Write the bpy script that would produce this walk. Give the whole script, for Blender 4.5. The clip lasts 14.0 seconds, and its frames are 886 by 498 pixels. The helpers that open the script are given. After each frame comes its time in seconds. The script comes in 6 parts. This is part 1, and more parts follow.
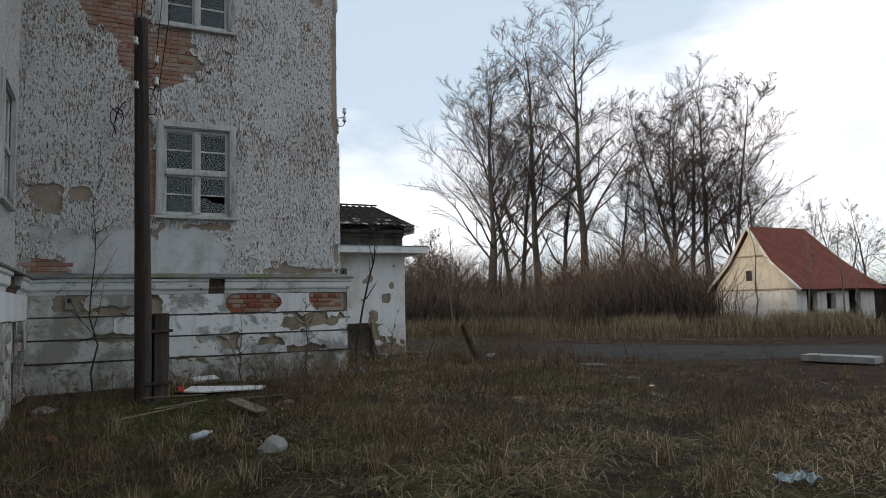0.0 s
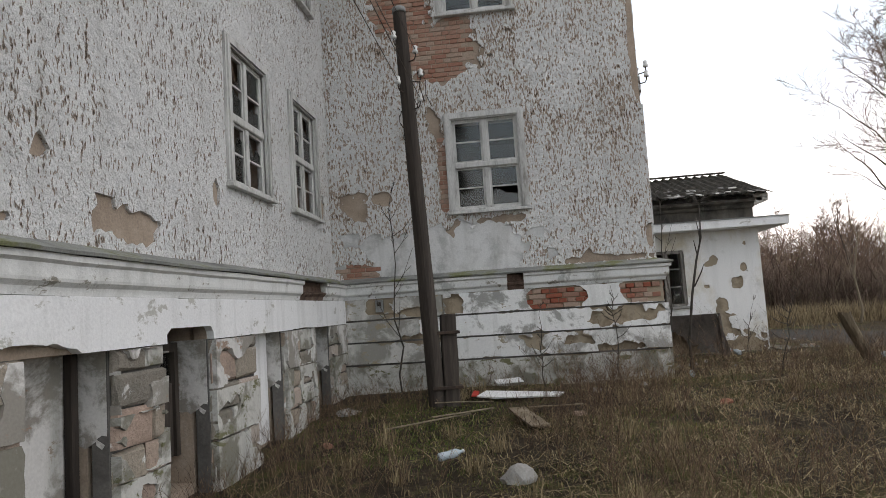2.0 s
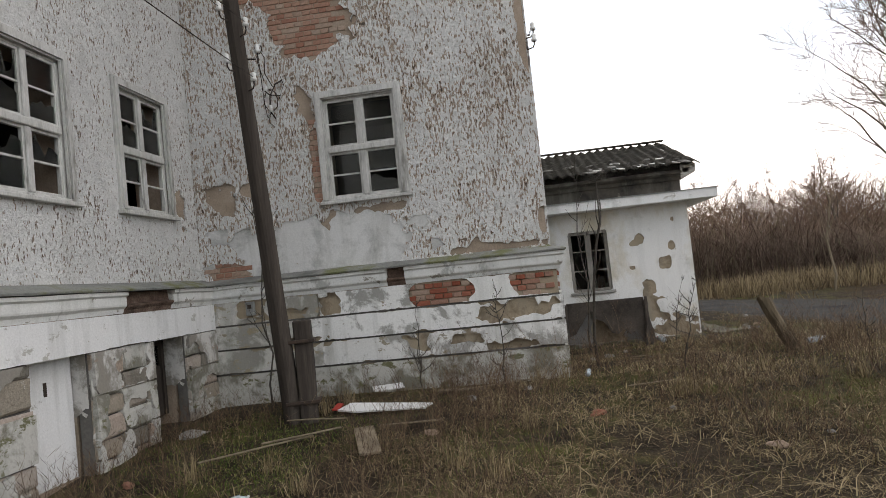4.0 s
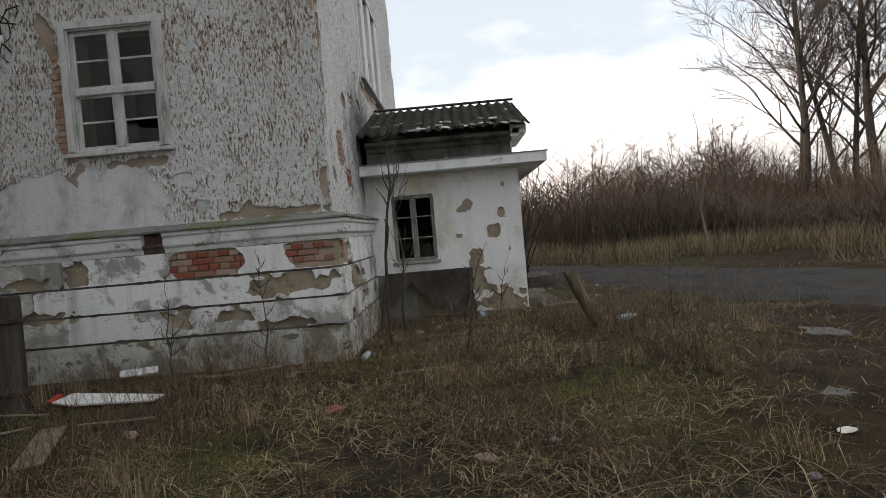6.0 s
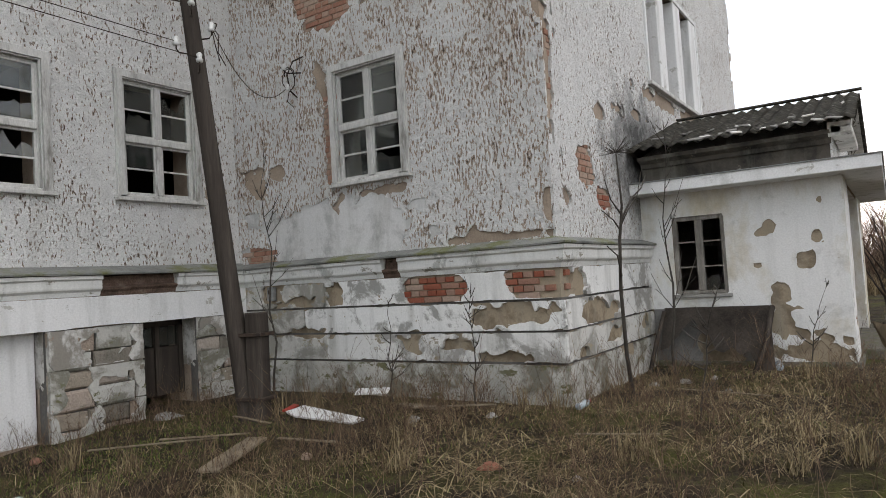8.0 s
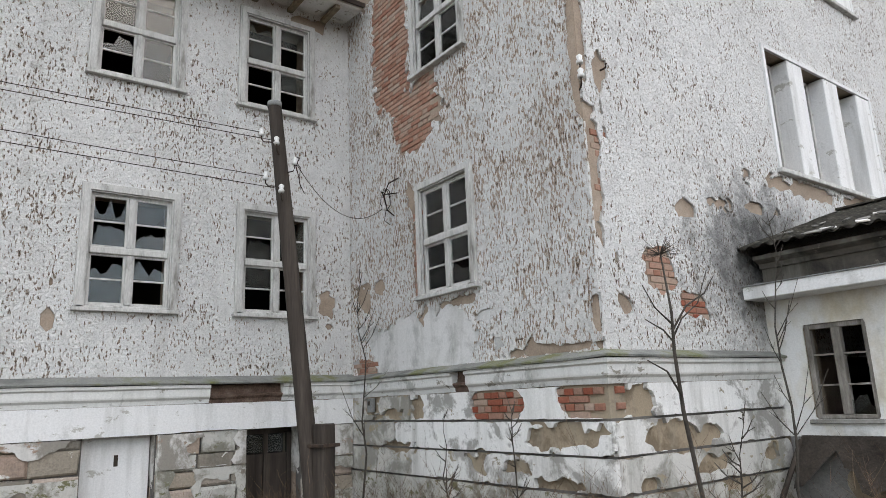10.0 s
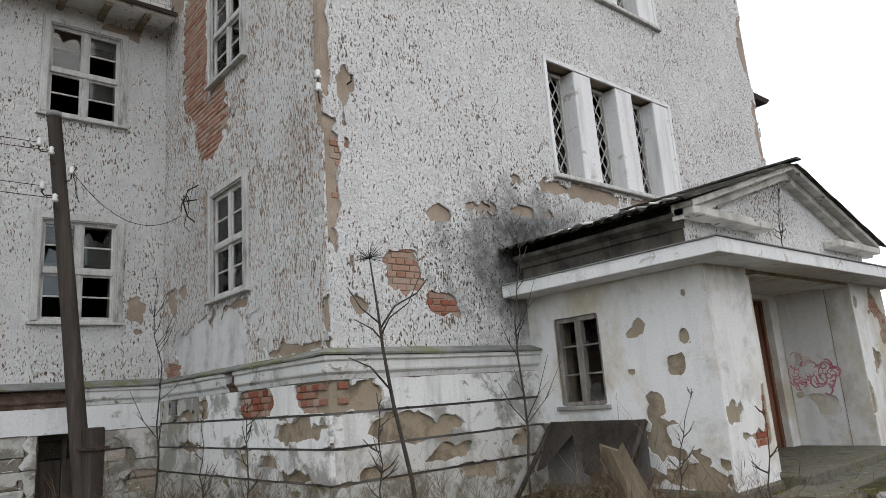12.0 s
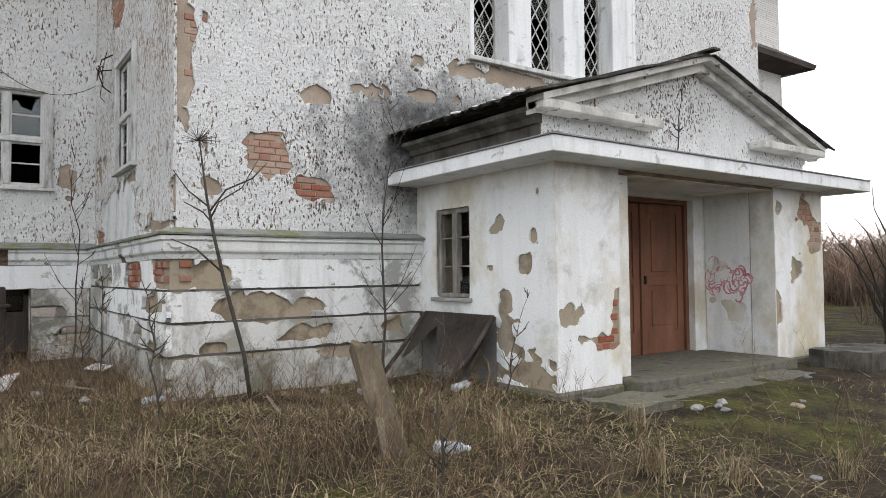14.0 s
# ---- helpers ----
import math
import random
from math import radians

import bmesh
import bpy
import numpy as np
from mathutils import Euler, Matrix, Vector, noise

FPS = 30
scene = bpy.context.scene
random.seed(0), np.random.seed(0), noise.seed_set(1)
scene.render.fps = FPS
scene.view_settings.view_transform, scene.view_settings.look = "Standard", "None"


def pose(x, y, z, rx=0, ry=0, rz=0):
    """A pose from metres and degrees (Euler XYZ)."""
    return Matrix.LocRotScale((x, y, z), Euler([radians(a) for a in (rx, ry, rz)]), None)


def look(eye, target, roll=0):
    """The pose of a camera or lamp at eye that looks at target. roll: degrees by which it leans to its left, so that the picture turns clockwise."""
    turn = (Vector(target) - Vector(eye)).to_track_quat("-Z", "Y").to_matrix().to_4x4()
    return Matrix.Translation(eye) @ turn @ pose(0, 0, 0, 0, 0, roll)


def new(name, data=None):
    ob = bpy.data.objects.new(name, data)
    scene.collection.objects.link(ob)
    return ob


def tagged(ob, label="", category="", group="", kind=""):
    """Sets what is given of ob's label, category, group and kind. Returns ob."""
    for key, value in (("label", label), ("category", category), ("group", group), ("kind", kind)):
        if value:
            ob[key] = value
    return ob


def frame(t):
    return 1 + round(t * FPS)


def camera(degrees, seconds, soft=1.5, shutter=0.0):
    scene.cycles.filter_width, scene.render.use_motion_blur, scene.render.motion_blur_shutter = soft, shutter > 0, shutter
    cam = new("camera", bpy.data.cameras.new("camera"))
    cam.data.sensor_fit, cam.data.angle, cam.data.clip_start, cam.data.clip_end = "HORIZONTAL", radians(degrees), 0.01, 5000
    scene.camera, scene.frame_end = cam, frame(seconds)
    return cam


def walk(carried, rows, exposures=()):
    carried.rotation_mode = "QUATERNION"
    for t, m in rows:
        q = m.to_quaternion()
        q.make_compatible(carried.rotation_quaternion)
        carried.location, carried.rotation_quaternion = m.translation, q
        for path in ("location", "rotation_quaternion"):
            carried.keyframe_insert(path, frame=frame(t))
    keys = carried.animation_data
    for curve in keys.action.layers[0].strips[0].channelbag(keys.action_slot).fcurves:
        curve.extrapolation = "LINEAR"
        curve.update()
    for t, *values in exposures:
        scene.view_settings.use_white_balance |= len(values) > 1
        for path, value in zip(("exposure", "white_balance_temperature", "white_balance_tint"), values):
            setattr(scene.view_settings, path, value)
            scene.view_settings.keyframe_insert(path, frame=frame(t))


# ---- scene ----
cam = camera(66.1, 14.0, soft=0.85)
PATH = [
    (0, (0.267, 0.202, 1.469), (1.144, 1.993, 1.631), -1.3),
    (0.5, (0.662, 0.487, 1.49), (1.329, 2.368, 1.619), -2.8),
    (1, (1.081, 0.871, 1.432), (1.34, 2.852, 1.519), -4.8),
    (1.5, (1.554, 1.24, 1.452), (1.752, 3.228, 1.546), -4.4),
    (2, (1.934, 1.511, 1.496), (1.722, 3.491, 1.673), -3.8),
    (2.2, (2.164, 1.617, 1.509), (1.86, 3.584, 1.712), -4.0),
    (4.3, (4.017, 2.937, 1.769), (3.777, 4.922, 1.824), -6.1),
    (4.5, (4.197, 3.049, 1.778), (3.967, 5.036, 1.806), -5.8),
    (5, (4.694, 3.363, 1.763), (4.61, 5.361, 1.74), -5.4),
    (5.5, (5.156, 3.699, 1.704), (5.263, 5.696, 1.703), -5.1),
    (6, (5.615, 4.028, 1.714), (5.566, 6.026, 1.661), -5.0),
    (6.5, (5.988, 4.368, 1.728), (5.791, 6.358, 1.703), -4.6),
    (7, (6.411, 4.645, 1.744), (5.732, 6.526, 1.705), -4.3),
    (7.2, (6.588, 4.819, 1.747), (5.759, 6.639, 1.753), -4.7),
    (9.3, (8.053, 6.454, 1.563), (6.58, 7.775, 1.858), -2.0),
    (9.5, (8.231, 6.627, 1.58), (6.676, 7.825, 1.965), -2.2),
    (10, (8.635, 7.066, 1.638), (7.068, 8.231, 2.074), -2.4),
    (10.5, (9.061, 7.418, 1.667), (7.497, 8.539, 2.21), -2.7),
    (11, (9.49, 7.849, 1.606), (7.963, 8.955, 2.272), -1.7),
    (11.5, (9.991, 8.177, 1.513), (8.55, 9.403, 2.16), -3.3),
    (12, (10.362, 8.58, 1.486), (8.891, 9.867, 1.909), -4.3),
    (12.5, (10.691, 9.023, 1.534), (9.137, 10.249, 1.82), -1.7),
    (13, (11.046, 9.446, 1.544), (9.444, 10.62, 1.777), -1.1),
    (13.5, (11.364, 9.987, 1.541), (9.745, 11.15, 1.701), -0.8),
    (14, (11.722, 10.5, 1.561), (10.093, 11.658, 1.63), -0.6),
]
walk(cam, [(t, look(eye, target, roll)) for t, eye, target, roll in PATH],
     [(0.0, -0.25, 6920, 14), (0.8, -0.04, 7170, 15), (1.5, 0.35, 7470, 17), (2.2, 0.55, 7720, 19), (4.5, 0.58, 7870, 19), (5.2, 0.43, 7820, 18), (6.0, 0.0, 7670, 17), (6.5, 0.0, 7670, 17), (7.0, 0.23, 7820, 19), (7.2, 0.31, 7820, 19), (9.3, 1.08, 7500, 18), (11.0, 0.98, 7450, 18), (12.0, 0.73, 7550, 18), (13.0, 0.87, 7350, 18), (14.0, 1.09, 7500, 18)])

# ---- world, sun ----
world = bpy.data.worlds.new("sky_world")
scene.world = world
world.use_nodes = True
wn, wl = world.node_tree.nodes, world.node_tree.links
wn.clear()
SUN_EL, SUN_AZ = radians(18), radians(182)
sky = wn.new("ShaderNodeTexSky")
sky.sky_type, sky.sun_disc = "NISHITA", False
sky.sun_elevation, sky.sun_rotation = SUN_EL, radians(90) - SUN_AZ
sky.air_density, sky.dust_density, sky.ozone_density = 1.0, 0.35, 1.6
tc = wn.new("ShaderNodeTexCoord")
mp = wn.new("ShaderNodeMapping")
mp.inputs["Scale"].default_value = (1.0, 1.0, 2.6)
mp.inputs["Rotation"].default_value = (0.0, 0.0, radians(250))
cl = wn.new("ShaderNodeTexNoise")
cl.inputs["Scale"].default_value, cl.inputs["Detail"].default_value, cl.inputs["Roughness"].default_value = 1.5, 7.0, 0.55
cr = wn.new("ShaderNodeValToRGB")
cr.color_ramp.elements[0].position, cr.color_ramp.elements[1].position = 0.47, 0.70
cr.color_ramp.elements[0].color, cr.color_ramp.elements[1].color = (0.0, 0.0, 0.0, 1), (1.0, 1.0, 1.0, 1)
hz = wn.new("ShaderNodeMix")
hz.data_type = "RGBA"
hz.inputs["Factor"].default_value = 0.75
hz.inputs["B"].default_value = (5.7, 7.2, 8.6, 1)
mx = wn.new("ShaderNodeMix")
mx.data_type = "RGBA"
mx.inputs["B"].default_value = (11.8, 11.9, 12.2, 1)
bg = wn.new("ShaderNodeBackground")
bg.inputs["Strength"].default_value = 0.15
wo = wn.new("ShaderNodeOutputWorld")
wl.new(tc.outputs["Generated"], mp.inputs["Vector"])
wl.new(mp.outputs["Vector"], cl.inputs["Vector"])
wl.new(cl.outputs["Fac"], cr.inputs["Fac"])
wl.new(cr.outputs["Color"], mx.inputs["Factor"])
wl.new(sky.outputs["Color"], hz.inputs["A"])
wl.new(hz.outputs["Result"], mx.inputs["A"])
wl.new(mx.outputs["Result"], bg.inputs["Color"])
wl.new(bg.outputs["Background"], wo.inputs["Surface"])
sun = new("sun", bpy.data.lights.new("sun", "SUN"))
sun.data.energy, sun.data.angle, sun.data.color = 2.0, radians(3), (1.0, 0.86, 0.70)
sun.matrix_world = look((math.cos(SUN_AZ) * 60, math.sin(SUN_AZ) * 60, 60 * math.tan(SUN_EL)), (0, 0, 0))


# ---- materials ----
def mat(name, rough=0.9, metal=0.0, spec=0.3):
    m = bpy.data.materials.new(name)
    m.use_nodes = True
    b = m.node_tree.nodes["Principled BSDF"]
    b.inputs["Roughness"].default_value, b.inputs["Metallic"].default_value = rough, metal
    b.inputs["Specular IOR Level"].default_value = spec
    return m, m.node_tree.nodes, m.node_tree.links, b


def coords(n, l, scale=(1, 1, 1), kind="Object"):
    c, p = n.new("ShaderNodeTexCoord"), n.new("ShaderNodeMapping")
    p.inputs["Scale"].default_value = scale
    l.new(c.outputs[kind], p.inputs["Vector"])
    return p.outputs["Vector"]


def noise_tex(n, l, vec, scale, detail=5.0, rough=0.6, distort=0.0):
    t = n.new("ShaderNodeTexNoise")
    t.inputs["Scale"].default_value, t.inputs["Detail"].default_value = scale, detail
    t.inputs["Roughness"].default_value, t.inputs["Distortion"].default_value = rough, distort
    l.new(vec, t.inputs["Vector"])
    return t.outputs["Fac"]


def ramp(n, l, fac, stops):
    r = n.new("ShaderNodeValToRGB")
    e = r.color_ramp.elements
    while len(e) < len(stops):
        e.new(0.5)
    for el, (p, c) in zip(e, stops):
        el.position = p
        el.color = (*c, 1) if len(c) == 3 else c
    l.new(fac, r.inputs["Fac"])
    return r.outputs["Color"]


def blend(n, l, fac, a, b, kind="MIX"):
    m = n.new("ShaderNodeMix")
    m.data_type, m.blend_type = "RGBA", kind
    for sock, v in (("Factor", fac), ("A", a), ("B", b)):
        if isinstance(v, (int, float)):
            m.inputs[sock].default_value = v
        elif isinstance(v, tuple):
            m.inputs[sock].default_value = (*v, 1)
        else:
            l.new(v, m.inputs[sock])
    return m.outputs["Result"]


def maths(n, l, op, a, b=0.0):
    m = n.new("ShaderNodeMath")
    m.operation = op
    for i, v in enumerate((a, b)):
        if isinstance(v, (int, float)):
            m.inputs[i].default_value = v
        else:
            l.new(v, m.inputs[i])
    return m.outputs[0]


def bump(n, l, b, height, strength=0.5, dist=0.01):
    u = n.new("ShaderNodeBump")
    u.inputs["Strength"].default_value, u.inputs["Distance"].default_value = strength, dist
    l.new(height, u.inputs["Height"])
    l.new(u.outputs["Normal"], b.inputs["Normal"])


def g3(v):
    return (v, v, v)


def worn(name, stops, scale=3.0, grain=60.0, rough=0.9, relief=0.5, dist=0.008, stretch=(1, 1, 1), metal=0.0, spec=0.3, dirt=0.5):
    """Two scales of colour variation with fine relief."""
    m, n, l, b = mat(name, rough, metal, spec)
    v = coords(n, l, stretch)
    big, fine = noise_tex(n, l, v, scale, 6, 0.65), noise_tex(n, l, v, grain, 4, 0.6)
    col = ramp(n, l, big, stops)
    col = blend(n, l, dirt, col, ramp(n, l, fine, [(0.3, g3(0.55)), (0.7, g3(1.1))]), "MULTIPLY")
    l.new(col, b.inputs["Base Color"])
    bump(n, l, b, fine, relief, dist)
    return m


def roughcast(name, wear=0.0, warm=0.0, stain=None, run=0.12, upright=0.75, size=31.0, big=0.28, pits=0.0):
    """White lime roughcast whose top coat has flaked off in short upright flecks. stain: centre, reach of a sooty damp mark."""
    m, n, l, b = mat(name, 0.95, 0, 0.12)
    v = coords(n, l)
    fleck = noise_tex(n, l, coords(n, l, (1.0, 1.0, upright)), size, 2.5, 0.55, 0.35)
    fine = noise_tex(n, l, v, 75.0, 4, 0.7)
    area = noise_tex(n, l, v, 0.6, 4, 0.6)
    mid = noise_tex(n, l, v, 3.1, 6, 0.7)
    drip = noise_tex(n, l, coords(n, l, (1.0, 1.0, 0.22)), 14.0, 4, 0.6)
    lev = maths(n, l, "ADD", maths(n, l, "MULTIPLY", maths(n, l, "SUBTRACT", area, 0.5), big), maths(n, l, "MULTIPLY", maths(n, l, "SUBTRACT", mid, 0.5), 0.34))
    lev = maths(n, l, "ADD", lev, maths(n, l, "MULTIPLY", maths(n, l, "SUBTRACT", drip, 0.5), run))
    k = maths(n, l, "ADD", fleck, maths(n, l, "ADD", lev, maths(n, l, "MULTIPLY", maths(n, l, "SUBTRACT", fine, 0.5), 0.2)))
    lump = noise_tex(n, l, v, 15.0, 3, 0.6)
    mask = ramp(n, l, k, [(0.575 - wear, g3(0)), (0.61 - wear, g3(1))])
    pit = ramp(n, l, k, [(0.645 - wear + pits, g3(0)), (0.69 - wear + pits, g3(0.85))])
    white = ramp(n, l, mid, [(0.28, (0.64, 0.635, 0.62)), (0.5, (0.76, 0.755, 0.74)), (0.75, (0.81, 0.805, 0.79))])
    tan = ramp(n, l, fine, [(0.35, (0.24 + warm, 0.20 + warm * 0.66, 0.165 + warm * 0.45)), (0.65, (0.43 + warm, 0.365 + warm * 0.66, 0.31 + warm * 0.45))])
    white = blend(n, l, 0.8, white, ramp(n, l, fine, [(0.32, g3(0.80)), (0.6, g3(1.03))]), "MULTIPLY")
    col = blend(n, l, mask, white, tan)
    col = blend(n, l, pit, col, (0.075, 0.058, 0.046))
    streak = noise_tex(n, l, coords(n, l, (2.4, 2.4, 0.15)), 1.0, 6, 0.7)
    col = blend(n, l, ramp(n, l, streak, [(0.54, g3(0)), (0.80, g3(0.45))]), col, (0.36, 0.345, 0.31))
    if stain:
        d = n.new("ShaderNodeVectorMath")
        d.operation = "DISTANCE"
        mpp = n.new("ShaderNodeMapping")
        c = n.new("ShaderNodeTexCoord")
        l.new(c.outputs["Object"], mpp.inputs["Vector"])
        mpp.inputs["Scale"].default_value = stain[1]
        l.new(mpp.outputs["Vector"], d.inputs[0])
        d.inputs[1].default_value = [p * q for p, q in zip(stain[0], stain[1])]
        sf = maths(n, l, "ADD", d.outputs["Value"], maths(n, l, "MULTIPLY", maths(n, l, "SUBTRACT", mid, 0.5), 1.5))
        col = blend(n, l, ramp(n, l, sf, [(0.25, g3(0.92)), (0.6, g3(0.6)), (1.1, g3(0))]), col, (0.060, 0.060, 0.058))
    l.new(col, b.inputs["Base Color"])
    h = maths(n, l, "SUBTRACT", maths(n, l, "ADD", maths(n, l, "MULTIPLY", fine, 0.6), maths(n, l, "MULTIPLY", lump, 1.4)), maths(n, l, "ADD", mask, maths(n, l, "MULTIPLY", pit, 0.8)))
    bump(n, l, b, h, 1.0, 0.034)
    return m


def limewash(name, white, grey, tan, amount=0.5, soft=0.05, tan_at=0.60, stained=0.5, warm=None):
    """Smooth lime plaster: white coats over grey and sandy ones."""
    m, n, l, b = mat(name, 0.9, 0, 0.2)
    v = coords(n, l)
    a = noise_tex(n, l, v, 1.7, 7, 0.68, 0.3)
    c = noise_tex(n, l, coords(n, l, (1.0, 1.0, 1.7)), 3.4, 7, 0.7, 0.2)
    f = noise_tex(n, l, v, 45, 4, 0.6)
    col = blend(n, l, ramp(n, l, a, [(amount, g3(0)), (amount + soft, g3(1))]), white, grey)
    col = blend(n, l, ramp(n, l, c, [(tan_at, g3(0)), (tan_at + 0.035, g3(1))]), col, tan)
    if warm:
        y = noise_tex(n, l, coords(n, l, (1.0, 1.0, 0.6)), 0.9, 5, 0.65)
        col = blend(n, l, ramp(n, l, y, [(0.47, g3(0)), (0.64, g3(0.8))]), col, warm)
    col = blend(n, l, 0.3, col, ramp(n, l, f, [(0.3, g3(0.6)), (0.65, g3(1.05))]), "MULTIPLY")
    stain = noise_tex(n, l, coords(n, l, (3, 3, 0.35)), 1.3, 5, 0.65)
    col = blend(n, l, ramp(n, l, stain, [(0.5, g3(0)), (0.8, g3(stained))]), col, (0.22, 0.22, 0.19))
    l.new(col, b.inputs["Base Color"])
    bump(n, l, b, maths(n, l, "ADD", f, maths(n, l, "MULTIPLY", a, 3.0)), 0.3, 0.010)
    return m


def bricks_mat(name, stops, limed=None):
    m, n, l, b = mat(name, 0.92, 0, 0.2)
    o = n.new("ShaderNodeObjectInfo")
    v = coords(n, l)
    f = noise_tex(n, l, v, 35, 5, 0.65)
    col = ramp(n, l, o.outputs["Random"], stops)
    col = blend(n, l, 0.6, col, ramp(n, l, f, [(0.3, g3(0.55)), (0.7, g3(1.15))]), "MULTIPLY")
    if limed:
        geo = n.new("ShaderNodeNewGeometry")
        w = noise_tex(n, l, geo.outputs["Position"], 3.3, 6, 0.68, 0.3)
        col = blend(n, l, ramp(n, l, w, [(limed, g3(0)), (limed + 0.03, g3(1))]), col, (0.66, 0.65, 0.62))
        w2 = noise_tex(n, l, geo.outputs["Position"], 2.1, 5, 0.65)
        col = blend(n, l, ramp(n, l, w2, [(0.5, g3(0)), (0.75, g3(0.7))]), col, (0.10, 0.10, 0.085))
    l.new(col, b.inputs["Base Color"])
    bump(n, l, b, f, 0.5 if not limed else 1.0, 0.006 if not limed else 0.02)
    return m


ROUGH = roughcast("roughcast", -0.022, 0.06, None, 0.14, 0.38, 44.0, 0.30, 0.012)
ROUGH_S = roughcast("roughcast_worn", 0.046, 0.11, None, 0.26, 0.36, 42.0, 0.32, 0.06)
ROUGH_E = roughcast("roughcast_sooty", -0.016, 0.05, ((15.9, 0.0, 3.25), (0.46, 0.0, 0.80)), 0.16, 0.45, 46.0, 0.26, 0.006)
ROUGH_G = roughcast("roughcast_gable", -0.015, 0.0, None, 0.12, 0.7, 32.0, 0.4)
PLINTH = limewash("plinth_plaster", (0.76, 0.76, 0.745), (0.34, 0.335, 0.315), (0.30, 0.26, 0.195), 0.54, 0.06, 0.625, 0.65)
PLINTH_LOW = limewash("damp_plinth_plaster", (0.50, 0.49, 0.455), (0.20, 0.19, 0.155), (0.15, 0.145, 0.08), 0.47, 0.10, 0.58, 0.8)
PLINTH_OLD = limewash("grey_plinth_plaster", (0.58, 0.57, 0.54), (0.30, 0.29, 0.26), (0.33, 0.28, 0.20), 0.46, 0.10, 0.57, 0.8)
PLINTH_MID = limewash("weathered_plinth_plaster", (0.70, 0.695, 0.675), (0.33, 0.32, 0.30), (0.30, 0.26, 0.195), 0.49, 0.07, 0.60, 0.8)
PLASTER = limewash("white_plaster", (0.75, 0.745, 0.73), (0.52, 0.51, 0.485), (0.36, 0.31, 0.23), 0.53, 0.14, 0.68, 0.3, (0.50, 0.42, 0.27))
SMOOTH = limewash("smooth_render", (0.62, 0.62, 0.61), (0.42, 0.42, 0.41), (0.36, 0.32, 0.26), 0.48, 0.12, 0.66, 0.6)
PIER = limewash("pier_plaster", (0.60, 0.585, 0.56), (0.27, 0.25, 0.22), (0.32, 0.225, 0.17), 0.47, 0.08, 0.60, 0.8)
LINTEL = limewash("lintel_plaster", (0.75, 0.75, 0.745), (0.62, 0.62, 0.61), (0.47, 0.46, 0.42), 0.62)
CORNICE = limewash("cornice_plaster", (0.69, 0.69, 0.67), (0.42, 0.42, 0.40), (0.28, 0.26, 0.22), 0.58)
MOULD = limewash("mouldy_plaster", (0.58, 0.56, 0.52), (0.34, 0.325, 0.295), (0.13, 0.12, 0.10), 0.48, 0.16, 0.60, 0.8)
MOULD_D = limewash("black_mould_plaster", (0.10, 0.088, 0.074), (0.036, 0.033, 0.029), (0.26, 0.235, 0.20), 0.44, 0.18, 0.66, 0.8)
COAT = worn("scratch_coat", [(0.3, (0.26, 0.20, 0.155)), (0.55, (0.38, 0.30, 0.235)), (0.75, (0.47, 0.395, 0.325))], 2.2, 40, 0.95, 0.7)
COAT_P = limewash("sandy_coat", (0.34, 0.275, 0.20), (0.20, 0.155, 0.11), (0.48, 0.45, 0.40), 0.48, 0.1, 0.64)
COAT_BRICK = worn("brown_masonry", [(0.3, (0.07, 0.045, 0.034)), (0.55, (0.15, 0.098, 0.075)), (0.75, (0.22, 0.165, 0.13))], 5.0, 40, 0.95, 0.9, 0.015)
COAT_DARK = worn("damp_coat", [(0.3, (0.07, 0.065, 0.06)), (0.6, (0.15, 0.14, 0.13)), (0.8, (0.25, 0.24, 0.22))], 2.0, 40, 0.95, 0.7)
CEMENT = worn("cement_render", [(0.3, (0.16, 0.155, 0.15)), (0.7, (0.27, 0.26, 0.25))], 2.5, 50, 0.9, 0.5)
BRICK = bricks_mat("brick_pale", [(0.0, (0.31, 0.15, 0.105)), (0.5, (0.39, 0.235, 0.175)), (1.0, (0.38, 0.29, 0.23))])
BRICK_RED = bricks_mat("brick_red", [(0.0, (0.25, 0.062, 0.036)), (0.35, (0.31, 0.115, 0.075)), (0.7, (0.31, 0.18, 0.135)), (1.0, (0.40, 0.31, 0.25))])
STONE = bricks_mat("sandstone", [(0.0, (0.22, 0.20, 0.17)), (0.4, (0.36, 0.31, 0.25)), (0.7, (0.42, 0.31, 0.25)), (1.0, (0.46, 0.41, 0.36))], 0.60)
FRAME_OLD = worn("bare_frame_wood", [(0.3, (0.10, 0.09, 0.078)), (0.5, (0.24, 0.22, 0.195)), (0.72, (0.40, 0.385, 0.355))], 9.0, 80, 0.8, 0.5, 0.003, (1, 1, 0.25))
FRAME = worn("frame_paint", [(0.3, (0.24, 0.23, 0.21)), (0.46, (0.50, 0.495, 0.475)), (0.7, (0.64, 0.635, 0.615))], 9.0, 80, 0.7, 0.4, 0.003, (1, 1, 0.25))
WOOD_DARK = worn("weathered_wood", [(0.3, (0.022, 0.017, 0.014)), (0.55, (0.058, 0.046, 0.038)), (0.78, (0.12, 0.10, 0.084))], 5.0, 55, 0.85, 0.8, 0.006, (1, 1, 0.08))
WOOD_PALE = worn("rotten_wood", [(0.3, (0.12, 0.095, 0.065)), (0.6, (0.26, 0.21, 0.15)), (0.8, (0.36, 0.31, 0.23))], 6.0, 60, 0.9, 0.9, 0.006, (1, 1, 0.1))
CONCRETE = worn("concrete", [(0.3, (0.20, 0.19, 0.175)), (0.6, (0.34, 0.33, 0.31)), (0.8, (0.44, 0.43, 0.41))], 3.0, 70, 0.9, 0.5)
